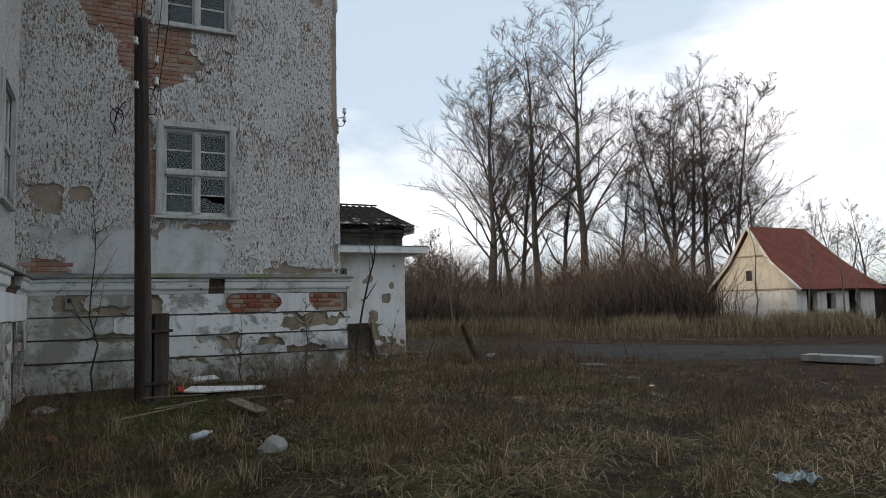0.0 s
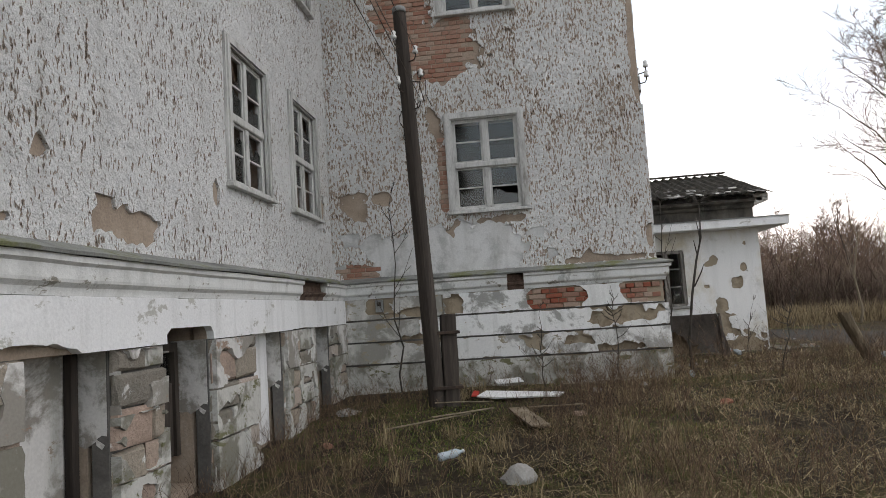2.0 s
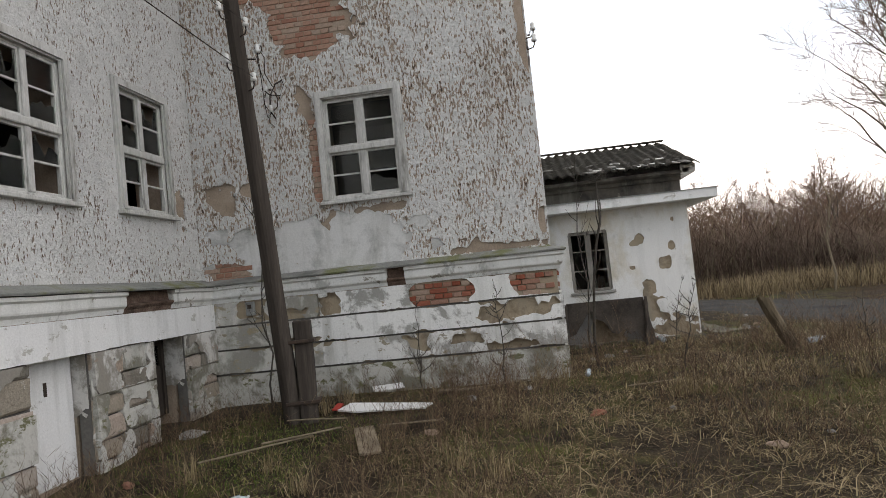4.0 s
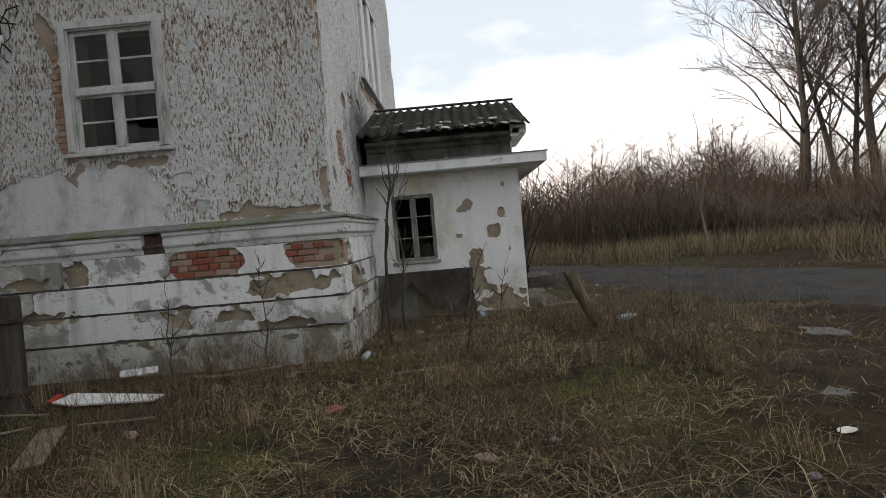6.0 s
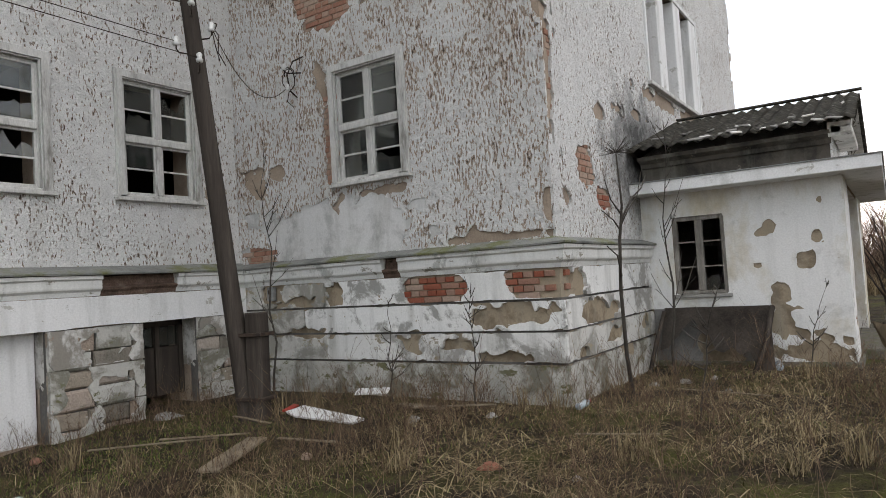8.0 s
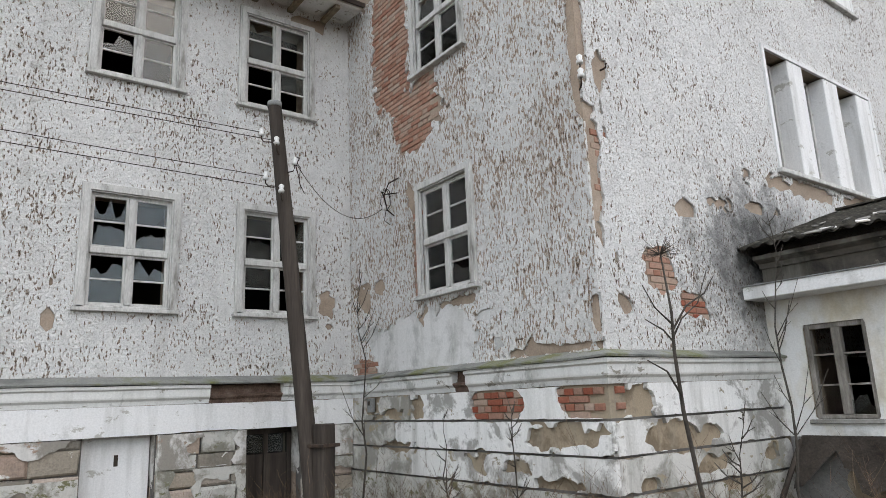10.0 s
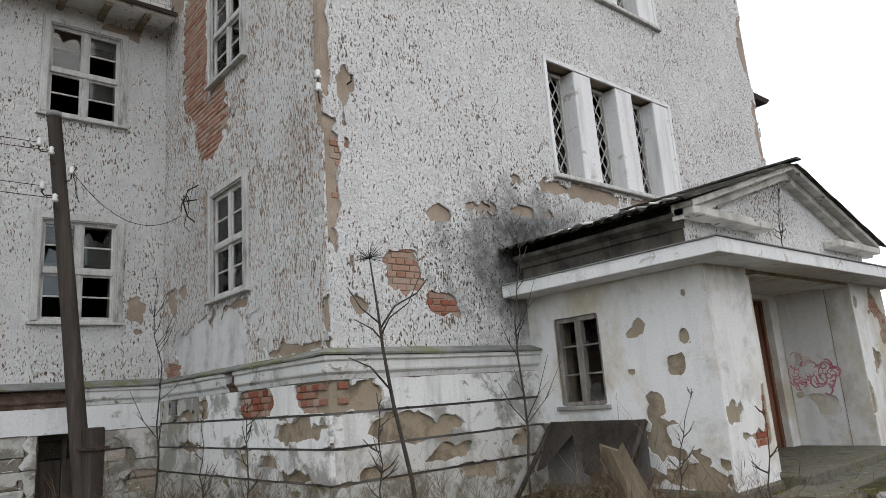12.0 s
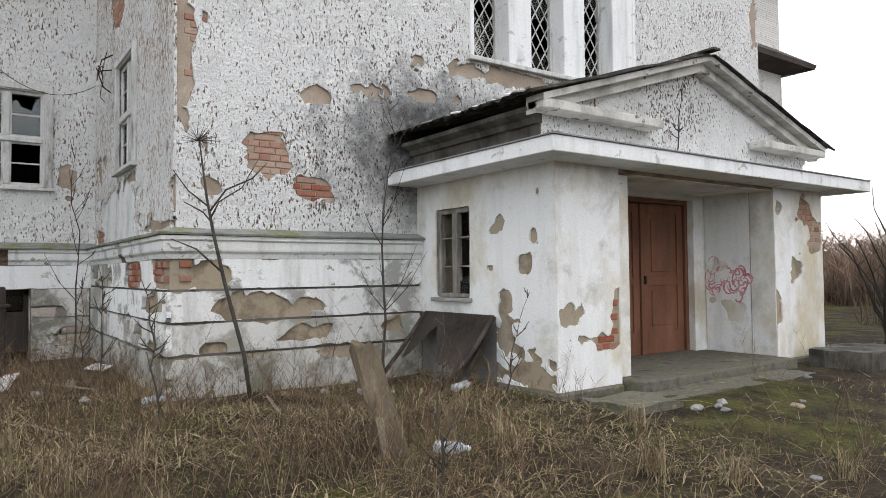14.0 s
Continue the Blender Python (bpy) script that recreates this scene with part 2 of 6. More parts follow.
STEP = worn("worn_step_concrete", [(0.3, (0.07, 0.062, 0.05)), (0.48, (0.17, 0.155, 0.13)), (0.58, (0.12, 0.12, 0.065)), (0.68, (0.27, 0.25, 0.22)), (0.8, (0.36, 0.34, 0.31))], 4.5, 55, 0.95, 1.0, 0.02)
LEDGE = worn("mossy_ledge", [(0.3, (0.13, 0.135, 0.125)), (0.5, (0.24, 0.245, 0.23)), (0.62, (0.15, 0.16, 0.07)), (0.75, (0.30, 0.31, 0.29))], 1.6, 45, 0.9, 0.6)
METAL = worn("dull_zinc", [(0.3, (0.16, 0.165, 0.16)), (0.7, (0.30, 0.31, 0.305))], 4.0, 60, 0.6, 0.3, 0.003)
IRON = worn("rusty_iron", [(0.3, (0.03, 0.025, 0.022)), (0.7, (0.09, 0.06, 0.045))], 12, 90, 0.75, 0.4, 0.002, metal=0.3)
DOOR = worn("brown_door_paint", [(0.3, (0.10, 0.042, 0.026)), (0.55, (0.19, 0.078, 0.045)), (0.75, (0.25, 0.115, 0.07))], 2.5, 70, 0.6, 0.35, 0.003, (1, 1, 0.35))
SHEET = worn("roof_sheets", [(0.3, (0.022, 0.021, 0.019)), (0.5, (0.07, 0.064, 0.052)), (0.62, (0.12, 0.112, 0.09)), (0.70, (0.36, 0.35, 0.32))], 9.0, 45, 0.95, 0.8)
RUSTED = worn("rusted_sheet", [(0.3, (0.045, 0.036, 0.030)), (0.55, (0.10, 0.084, 0.072)), (0.75, (0.15, 0.125, 0.105))], 2.5, 40, 0.9, 0.7)
TILE_RED = worn("red_roof_tiles", [(0.3, (0.085, 0.028, 0.020)), (0.55, (0.165, 0.046, 0.030)), (0.75, (0.13, 0.056, 0.042))], 1.6, 14, 0.9, 0.8, 0.03)
TILE_DARK = worn("dark_roof_tiles", [(0.3, (0.035, 0.03, 0.027)), (0.7, (0.10, 0.075, 0.065))], 1.5, 20, 0.9, 0.8, 0.02)
ASPHALT = worn("old_asphalt", [(0.3, (0.028, 0.027, 0.026)), (0.52, (0.060, 0.057, 0.054)), (0.66, (0.050, 0.042, 0.028)), (0.8, (0.045, 0.05, 0.018))], 1.1, 40, 0.97, 0.8, 0.02, spec=0.1)
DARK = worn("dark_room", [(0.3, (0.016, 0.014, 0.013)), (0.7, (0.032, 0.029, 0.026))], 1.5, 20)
WHITE = worn("white_board", [(0.3, (0.66, 0.66, 0.65)), (0.7, (0.80, 0.80, 0.79))], 6, 50, 0.6, 0.2, 0.002)
PORCELAIN = worn("porcelain", [(0.3, (0.6, 0.6, 0.58)), (0.7, (0.75, 0.75, 0.73))], 6, 50, 0.3, 0.1, 0.001, spec=0.5)
WOOD_ROT = worn("mossy_rotten_wood", [(0.3, (0.045, 0.036, 0.024)), (0.55, (0.13, 0.10, 0.066)), (0.8, (0.24, 0.195, 0.135))], 6.0, 60, 0.9, 0.9, 0.008, (1, 1, 0.12))
BARK = worn("bark", [(0.3, (0.045, 0.038, 0.032)), (0.7, (0.10, 0.088, 0.075))], 4, 30, 0.95, 0.9, 0.02)
TWIG = worn("twigs", [(0.3, (0.07, 0.055, 0.045)), (0.7, (0.13, 0.10, 0.085))], 1, 20, 0.95, 0.2)
YELLOWWASH = limewash("yellow_plaster", (0.60, 0.545, 0.43), (0.48, 0.43, 0.33), (0.62, 0.58, 0.50), 0.52, 0.12, 0.62)
WHITEWASH = limewash("barn_whitewash", (0.68, 0.66, 0.60), (0.55, 0.50, 0.42), (0.42, 0.30, 0.22), 0.55)

GLASS, gn, gl, gb = mat("window_glass", 0.5, 0, 0.3)
gf = noise_tex(gn, gl, coords(gn, gl), 2.5, 5, 0.7)
gb.inputs["Base Color"].default_value = (0.16, 0.16, 0.15, 1)
gt, gg, gr = gn.new("ShaderNodeBsdfTransparent"), gn.new("ShaderNodeBsdfGlossy"), gn.new("ShaderNodeFresnel")
gt.inputs["Color"].default_value = (0.80, 0.84, 0.82, 1)
gg.inputs["Roughness"].default_value = 0.05
gr.inputs["IOR"].default_value = 1.5
g1, g2 = gn.new("ShaderNodeMixShader"), gn.new("ShaderNodeMixShader")
gl.new(ramp(gn, gl, gf, [(0.45, g3(0.015)), (0.75, g3(0.17))]), g1.inputs[0])
gl.new(gt.outputs[0], g1.inputs[1]), gl.new(gb.outputs[0], g1.inputs[2])
gl.new(gr.outputs[0], g2.inputs[0]), gl.new(g1.outputs[0], g2.inputs[1]), gl.new(gg.outputs[0], g2.inputs[2])
gl.new(g2.outputs[0], gn["Material Output"].inputs["Surface"])


# ---- building helpers ----
def part(name, bm, material, parent=None, label="", m=None):
    me = bpy.data.meshes.new(name)
    bm.to_mesh(me)
    bm.free()
    return mesh_part(name, me, material, parent, label, m)


def mesh_part(name, me, material, parent=None, label="", m=None):
    if material is not None and not me.materials:
        me.materials.append(material)
    ob = new(name, me)
    if parent is not None:
        ob.parent = parent
    if m is not None:
        ob.matrix_local = m
    if label:
        ob["label"] = label
    return ob


def thing(name, label, category, m=None, group="", kind=""):
    ob = new(name)
    ob.empty_display_size = 0.2
    if m is not None:
        ob.matrix_world = m
    return tagged(ob, label, category, group, kind)


def box(bm, x0, x1, y0, y1, z0, z1, rot=None):
    vs = [bm.verts.new((x, y, z)) for z in (z0, z1) for y in (y0, y1) for x in (x0, x1)]
    if rot is not None:
        for v in vs:
            v.co = rot @ v.co
    for f in ((0, 2, 3, 1), (4, 5, 7, 6), (0, 1, 5, 4), (1, 3, 7, 5), (3, 2, 6, 7), (2, 0, 4, 6)):
        bm.faces.new([vs[i] for i in f])
    return vs


def boxes(*bs, bevel=0.0):
    bm = bmesh.new()
    for b in bs:
        box(bm, *b)
    if bevel:
        bmesh.ops.bevel(bm, geom=bm.edges[:], offset=bevel, segments=1, affect="EDGES")
    return bm


def profile(bm, pts, u0, u1, close=True):
    """A moulding: points (depth, z) swept along local x; depth grows outward (-y)."""
    a = [bm.verts.new((u0, -d, z)) for d, z in pts]
    b = [bm.verts.new((u1, -d, z)) for d, z in pts]
    k = len(pts)
    for i in range(k if close else k - 1):
        j = (i + 1) % k
        bm.faces.new((a[i], b[i], b[j], a[j]))
    if close:
        bm.faces.new(a[::-1]), bm.faces.new(b)
    bmesh.ops.recalc_face_normals(bm, faces=bm.faces[:])


def tube_arrays(pts, radii, sides):
    """Vertices and quads of a tapered tube through pts."""
    pts = [Vector(p) for p in pts]
    V, F = [], []
    ref = Vector((0.31, 0.17, 0.93))
    for i, p in enumerate(pts):
        d = (pts[min(i + 1, len(pts) - 1)] - pts[max(i - 1, 0)]).normalized()
        a = d.cross(ref)
        if a.length < 1e-3:
            a = d.cross(Vector((1, 0, 0)))
        a.normalize()
        c = d.cross(a)
        for k in range(sides):
            w = 2 * math.pi * k / sides
            V.append(p + (a * math.cos(w) + c * math.sin(w)) * radii[i])
    for i in range(len(pts) - 1):
        for k in range(sides):
            q = (k + 1) % sides
            F.append((i * sides + k, i * sides + q, (i + 1) * sides + q, (i + 1) * sides + k))
    if sides > 3:
        F.append(tuple(range(sides))[::-1])
        F.append(tuple((len(pts) - 1) * sides + k for k in range(sides)))
    return V, F


def tubes_mesh(name, tubes, smooth=True):
    """One mesh of many tubes: (points, radii, sides)."""
    V, F = [], []
    for pts, radii, sides in tubes:
        v, f = tube_arrays(pts, radii, sides)
        o = len(V)
        V += v
        F += [tuple(i + o for i in q) for q in f]
    me = bpy.data.meshes.new(name)
    me.from_pydata(V, [], F)
    if smooth:
        me.polygons.foreach_set("use_smooth", [True] * len(me.polygons))
    return me


def wall_mesh(name, u0, u1, z0, z1, thick, holes):
    """A wall in local x and z, front at y = 0 and back at y = thick, with through openings (u0, u1, z0, z1)."""
    us = sorted({u0, u1, *[h[0] for h in holes], *[h[1] for h in holes]})
    zs = sorted({z0, z1, *[h[2] for h in holes], *[h[3] for h in holes]})
    us, zs = [u for u in us if u0 <= u <= u1], [z for z in zs if z0 <= z <= z1]
    bm = bmesh.new()
    vf = [[bm.verts.new((u, 0, z)) for z in zs] for u in us]
    vb = [[bm.verts.new((u, thick, z)) for z in zs] for u in us]

    def solid(i, j):
        if not (0 <= i < len(us) - 1 and 0 <= j < len(zs) - 1):
            return False
        u, z = (us[i] + us[i + 1]) / 2, (zs[j] + zs[j + 1]) / 2
        return not any(h[0] < u < h[1] and h[2] < z < h[3] for h in holes)

    for i in range(len(us) - 1):
        for j in range(len(zs) - 1):
            if not solid(i, j):
                continue
            bm.faces.new((vf[i][j], vf[i + 1][j], vf[i + 1][j + 1], vf[i][j + 1]))
            bm.faces.new((vb[i][j], vb[i][j + 1], vb[i + 1][j + 1], vb[i + 1][j]))
            for di, dj, a, b in ((-1, 0, (i, j), (i, j + 1)), (1, 0, (i + 1, j), (i + 1, j + 1)), (0, -1, (i, j), (i + 1, j)), (0, 1, (i, j + 1), (i + 1, j + 1))):
                if not solid(i + di, j + dj):
                    bm.faces.new((vf[a[0]][a[1]], vf[b[0]][b[1]], vb[b[0]][b[1]], vb[a[0]][a[1]]))
    bmesh.ops.recalc_face_normals(bm, faces=bm.faces[:])
    return bm


def wob(u, z, s, seed):
    return noise.noise((u * s + seed * 7.3, z * s - seed * 3.1, seed * 1.7))


def patch_field(u, z, patches):
    """Positive where the coat holds, negative where it has fallen off. A patch: (u, z, half width, half height, ragged)."""
    best = 9.0
    for i, (pu, pz, hw, hh, rag) in enumerate(patches):
        du, dz = (u - pu) / hw, (z - pz) / hh
        if abs(du) > 1.9 or abs(dz) > 1.9:
            continue
        r = (abs(du) ** 3.2 + abs(dz) ** 3.2) ** (1 / 3.2) - 1
        r += rag * (wob(u, z, 3.0, i + 1) * 1.3 + wob(u, z, 8.0, i + 5) * 0.9 + wob(u, z, 19.0, i + 8) * 0.6)
        best = min(best, r * min(hw, hh))
    return best


def coat(name, u0, u1, z0, z1, thick, holes, patches, step=0.06, swell=0.008, seed=0, edge=0.0):
    """A coat of plaster of its own thickness over a wall, ragged where it has fallen off."""
    nu, nz = max(2, round((u1 - u0) / step)), max(2, round((z1 - z0) / step))
    us = [u0 + (u1 - u0) * i / nu for i in range(nu + 1)]
    zs = [z0 + (z1 - z0) * j / nz for j in range(nz + 1)]
    V, F, F2 = [], [], []
    idx, fld = {}, {}

    def field(u, z):
        f = patch_field(u, z, patches) if patches else 9.0
        for h in holes:
            du, dz = max(h[0] - u, u - h[1]), max(h[2] - z, z - h[3])
            f = min(f, max(du, dz))
        if edge:
            e = min(u - u0, u1 - u, z - z0, z1 - z)
            f = min(f, e + 0.004 - edge * max(0, wob(u, z, 4.0, seed + 2) + 0.6 * wob(u, z, 13.0, seed + 3) - 0.15))
        return f

    def vert(u, z):
        d = thick + swell * (wob(u, z, 1.1, seed) + 0.5 * wob(u, z, 4.2, seed + 9))
        V.append((u, -d, z))
        return len(V) - 1

    for i, u in enumerate(us):
        for j, z in enumerate(zs):
            fld[i, j] = field(u, z)
    grid = lambda i, j: idx[i, j] if (i, j) in idx else idx.setdefault((i, j), vert(us[i], zs[j]))
    cut = {}

    def cross(a, b):
        key = (min(a, b), max(a, b))
        if key not in cut:
            fa, fb = fld[a], fld[b]
            t = min(0.97, max(0.03, fa / (fa - fb)))
            cut[key] = vert(us[a[0]] + (us[b[0]] - us[a[0]]) * t, zs[a[1]] + (zs[b[1]] - zs[a[1]]) * t)
        return cut[key]

    rim = []
    for i in range(nu):
        for j in range(nz):
            c = [(i, j), (i + 1, j), (i + 1, j + 1), (i, j + 1)]
            s = [fld[k] > 0 for k in c]
            if all(s):
                F.append([grid(*k) for k in c])
            elif any(s):
                poly, edge_pts = [], []
                for k in range(4):
                    a, b = c[k], c[(k + 1) % 4]
                    if s[k]:
                        poly.append(grid(*a))
                    if s[k] != s[(k + 1) % 4]:
                        v = cross(a, b)
                        poly.append(v)
                        edge_pts.append((len(poly) - 1, s[k]))
                F.append(poly)
                for pos, leaving in edge_pts:
                    if leaving:
                        rim.append((poly[pos], poly[(pos + 1) % len(poly)]))
    for k in range(nu):
        for j, rev in ((0, False), (nz, True)):
            if fld[k, j] > 0 and fld[k + 1, j] > 0:
                e = (grid(k, j), grid(k + 1, j))
                rim.append(e[::-1] if rev else e)
    for k in range(nz):
        for i, rev in ((0, True), (nu, False)):
            if fld[i, k] > 0 and fld[i, k + 1] > 0:
                e = (grid(i, k), grid(i, k + 1))
                rim.append(e[::-1] if rev else e)
    back = {}
    for a, b in rim:
        for q in (a, b):
            if q not in back:
                V.append((V[q][0], 0.004, V[q][2]))
                back[q] = len(V) - 1
        F.append([b, a, back[a], back[b]])
    me = bpy.data.meshes.new(name)
    me.from_pydata(V, [], F)
    return me


brick_meshes = {}


def brick_piece(w, h, d, seed):
    key = (round(w, 3), round(h, 3), round(d, 3), seed)
    if key not in brick_meshes:
        rnd = random.Random(seed * 31 + int(w * 1000))
        bm = bmesh.new()
        box(bm, -w / 2, w / 2, -d, 0.004, -h / 2, h / 2)
        bmesh.ops.bevel(bm, geom=[e for e in bm.edges if all(v.co.y < -d / 2 for v in e.verts)], offset=0.006 if h < 0.1 else 0.022, segments=1, affect="EDGES")
        for v in bm.verts:
            v.co += Vector((rnd.uniform(-1, 1) * 0.003, rnd.uniform(-1, 1) * 0.002, rnd.uniform(-1, 1) * 0.003)) * (1 if h < 0.1 else 4.5)
        me = bpy.data.meshes.new("brick")
        bm.to_mesh(me)
        bm.free()
        brick_meshes[key] = me
    return brick_meshes[key]


def lay_bricks(parent, patches, material, proud=0.012, margin=0.03, course=0.078, limit=None):
    """Bricks, each its own piece, in the bare patches of a wall."""
    u0, u1 = min(p[0] - p[2] for p in patches) - 0.2, max(p[0] + p[2] for p in patches) + 0.2
    z0, z1 = min(p[1] - p[3] for p in patches) - 0.1, max(p[1] + p[3] for p in patches) + 0.1
    if limit:
        u0, u1, z0, z1 = max(u0, limit[0]), min(u1, limit[1]), max(z0, limit[2]), min(z1, limit[3])
    rnd = random.Random(11)
    for r in range(math.floor(z0 / course), math.ceil(z1 / course)):
        head = r % 2 == 1
        pitch = 0.13 if head else 0.26
        for c in range(math.floor(u0 / pitch) - 1, math.ceil(u1 / pitch) + 1):
            u, z = (c + 0.5) * pitch + (0.065 if head else 0), (r + 0.5) * course
            if limit and not (u0 <= u - pitch * 0.48 and u + pitch * 0.48 <= u1 and z0 <= z - 0.033 and z + 0.033 <= z1):
                continue
            if patch_field(u, z, patches) > margin:
                continue
            me = brick_piece(pitch - 0.012, course - 0.012, proud + rnd.uniform(-0.004, 0.005), rnd.randrange(4))
            if not me.materials:
                me.materials.append(None)
            ob = mesh_part("brick", me, None, parent, m=Matrix.Translation((u, 0, z)))
            ob.material_slots[0].link = "OBJECT"
            ob.material_slots[0].material = material


EAST = lambda x: pose(x, 0, 0, 0, 0, 90)
SOUTH = lambda y: pose(0, y, 0)


# ---- ground ----
def lift(x, y):
    """Height of the ground: level, rising a little towards the walls."""
    d = min(max(0.0, y - 7.5) / 4.5, 1.0)
    e = min(max(0.0, 11.0 - x) / 4.0, 1.0)
    s = d * d * (3 - 2 * d) * e * e * (3 - 2 * e)
    far = math.hypot(x - 4, y - 6)
    w = 1.0 / (1.0 + (far / 30) ** 2)
    z = 0.24 * s + w * (0.05 * noise.noise((x * 0.55, y * 0.55, 3.0)) + 0.028 * noise.noise((x * 1.9, y * 1.9, 7.0)))
    return z


def axis_steps(lo, hi, step, reach):
    a = list(np.arange(lo, hi + 1e-6, step))
    s, p = step, hi
    while p < reach:
        s *= 1.22
        p += s
        a.append(p)
    s, p = step, lo
    while p > -reach:
        s *= 1.22
        p -= s
        a.insert(0, p)
    return a


gx, gy = axis_steps(-3, 18, 0.16, 1600), axis_steps(-3, 22, 0.16, 1600)
gv = [(x, y, lift(x, y)) for y in gy for x in gx]
gw = len(gx)
gf = [(j * gw + i, j * gw + i + 1, (j + 1) * gw + i + 1, (j + 1) * gw + i) for j in range(len(gy) - 1) for i in range(gw - 1)]
me = bpy.data.meshes.new("ground")
me.from_pydata(gv, [], gf)
me.polygons.foreach_set("use_smooth", [True] * len(me.polygons))

SOIL, n, l, b = mat("ground_soil", 0.97, 0, 0.15)
v = coords(n, l)
a1, a2, a3 = noise_tex(n, l, v, 0.45, 6, 0.65), noise_tex(n, l, v, 2.2, 6, 0.7), noise_tex(n, l, v, 28, 5, 0.7)
col = ramp(n, l, a2, [(0.30, (0.017, 0.012, 0.008)), (0.5, (0.043, 0.032, 0.021)), (0.7, (0.095, 0.074, 0.043))])
col = blend(n, l, ramp(n, l, maths(n, l, "ADD", maths(n, l, "MULTIPLY", a1, 0.7), maths(n, l, "MULTIPLY", a2, 0.3)), [(0.50, g3(0)), (0.60, g3(0.8))]), col, (0.085, 0.092, 0.018))
col = blend(n, l, 0.75, col, ramp(n, l, a3, [(0.3, g3(0.35)), (0.7, g3(1.35))]), "MULTIPLY")
sep = n.new("ShaderNodeSeparateXYZ")
l.new(v, sep.inputs[0])
mud = maths(n, l, "ADD", maths(n, l, "SUBTRACT", sep.outputs["X"], maths(n, l, "MULTIPLY", sep.outputs["Y"], 0.35)), maths(n, l, "MULTIPLY", maths(n, l, "SUBTRACT", a1, 0.5), 9.0))
mudf = ramp(n, l, maths(n, l, "MULTIPLY", maths(n, l, "SUBTRACT", mud, 4.0), 0.5), [(0.0, g3(0)), (1.0, g3(0.8))])
col = blend(n, l, mudf, col, ramp(n, l, a2, [(0.35, (0.020, 0.0095, 0.006)), (0.6, (0.044, 0.022, 0.012)), (0.7, (0.042, 0.036, 0.014))]))
l.new(col, b.inputs["Base Color"])
bump(n, l, b, maths(n, l, "ADD", a3, a2), 0.9, 0.04)
tagged(mesh_part("ground", me, SOIL), "rough overgrown ground of soil, moss and dead grass", "ground", kind="structure")

# worn asphalt drive
bm = bmesh.new()
left = [(7.4, 27.0), (8.0, 22.5), (9.0, 18.8), (11.0, 15.4), (13.5, 12.3), (17.0, 8.8), (24.0, 4.0)]
right = [(10.4, 28.5), (12.6, 24.0), (14.8, 21.0), (16.0, 18.2), (17.4, 15.8), (21.5, 12.2), (29.0, 8.0)]
prev = None
for i in range(61):
    s = i / 60 * (len(left) - 1)
    k, f = min(int(s), len(left) - 2), s - min(int(s), len(left) - 2)
    rowv = []
    for q in range(7):
        A = Vector(left[k]).lerp(Vector(left[k + 1]), f)
        B = Vector(right[k]).lerp(Vector(right[k + 1]), f)
        w = q / 6
        if q in (0, 6):
            w += 0.05 * noise.noise((s * 2.5, q, 1))
        P = A.lerp(B, w)
        rowv.append(bm.verts.new((P.x, P.y, lift(P.x, P.y) + (0.03 if 0 < q < 6 else -0.01))))
    if prev:
        for q in range(6):
            bm.faces.new((prev[q], prev[q + 1], rowv[q + 1], rowv[q]))
    prev = rowv
bmesh.ops.recalc_face_normals(bm, faces=bm.faces[:])
if bm.faces[:][0].normal.z < 0:
    bmesh.ops.reverse_faces(bm, faces=bm.faces[:])
tagged(part("road", bm, ASPHALT), "cracked grey asphalt drive with grassy edges", "road", kind="structure")

# ---- the building: walls ----
XM, XE, YA = -1.09, 4.07, 12.40
WIN_M = [(9.01, 2.95, 1.27, 1.72), (11.09, 2.95, 1.28, 1.73), (8.975, 6.22, 1.29, 1.73), (11.07, 6.23, 1.29, 1.72)]
WIN_A = [(1.565, 3.0, 1.29, 1.67), (1.55, 6.30, 1.28, 1.73)]


def hole_of(u, z, w, h, grow=0.0):
    return (u - w / 2 + 0.10 - grow, u + w / 2 - 0.10 + grow, z + 0.06 - grow, z + h - 0.10 + grow)


BAYS = [(5.12, 5.98), (6.68, 7.50), (8.57, 9.42), (10.63, 11.43)]
holes_m = [hole_of(*w) for w in WIN_M] + [(a, c, 0.1, 1.36 if i != 1 else 1.49) for i, (a, c) in enumerate(BAYS)]
holes_a = [hole_of(*w) for w in WIN_A]
TRI = [(16.42, 20.06, 4.66, 6.62), (16.40, 20.08, 8.25, 10.2)]
holes_e = [(a + 0.02, c - 0.02, z + 0.02, y - 0.02) for a, c, z, y in TRI] + [(17.35, 19.45, 0.36, 2.6)]

wall_main = tagged(part("wall_main", wall_mesh("w", -16, 12.4, -0.3, 8.6, 0.45, holes_m), COAT, m=EAST(XM)), "long white roughcast wall of the main wing", "wall", kind="structure")
wall_a = tagged(part("wall_tower_south", wall_mesh("w", -1.5, XE - 0.01, -0.3, 12.2, 0.45, holes_a), COAT, m=SOUTH(YA)), "white roughcast tower wall with fallen plaster and bare brick", "wall", kind="structure")
wall_e = tagged(part("wall_tower_east", wall_mesh("w", YA + 0.01, 24.0, -0.3, 12.2, 0.45, holes_e), COAT, m=EAST(XE)), "white flaking roughcast tower wall above the porch", "wall", kind="structure")
part_n = boxes((-11.5, XE - 0.01, 23.55, 23.99, -0.3, 12.2))
tagged(part("wall_tower_north", part_n, COAT), "plain rendered north wall of the tower", "wall", kind="structure")
tagged(part("wall_back", boxes((-11.5, -11.0, -16, 33, -0.3, 11.4), (-11.0, XM, -16, -15.5, -0.3, 8.6)), COAT), "plain rendered back wall of the building", "wall", kind="structure")
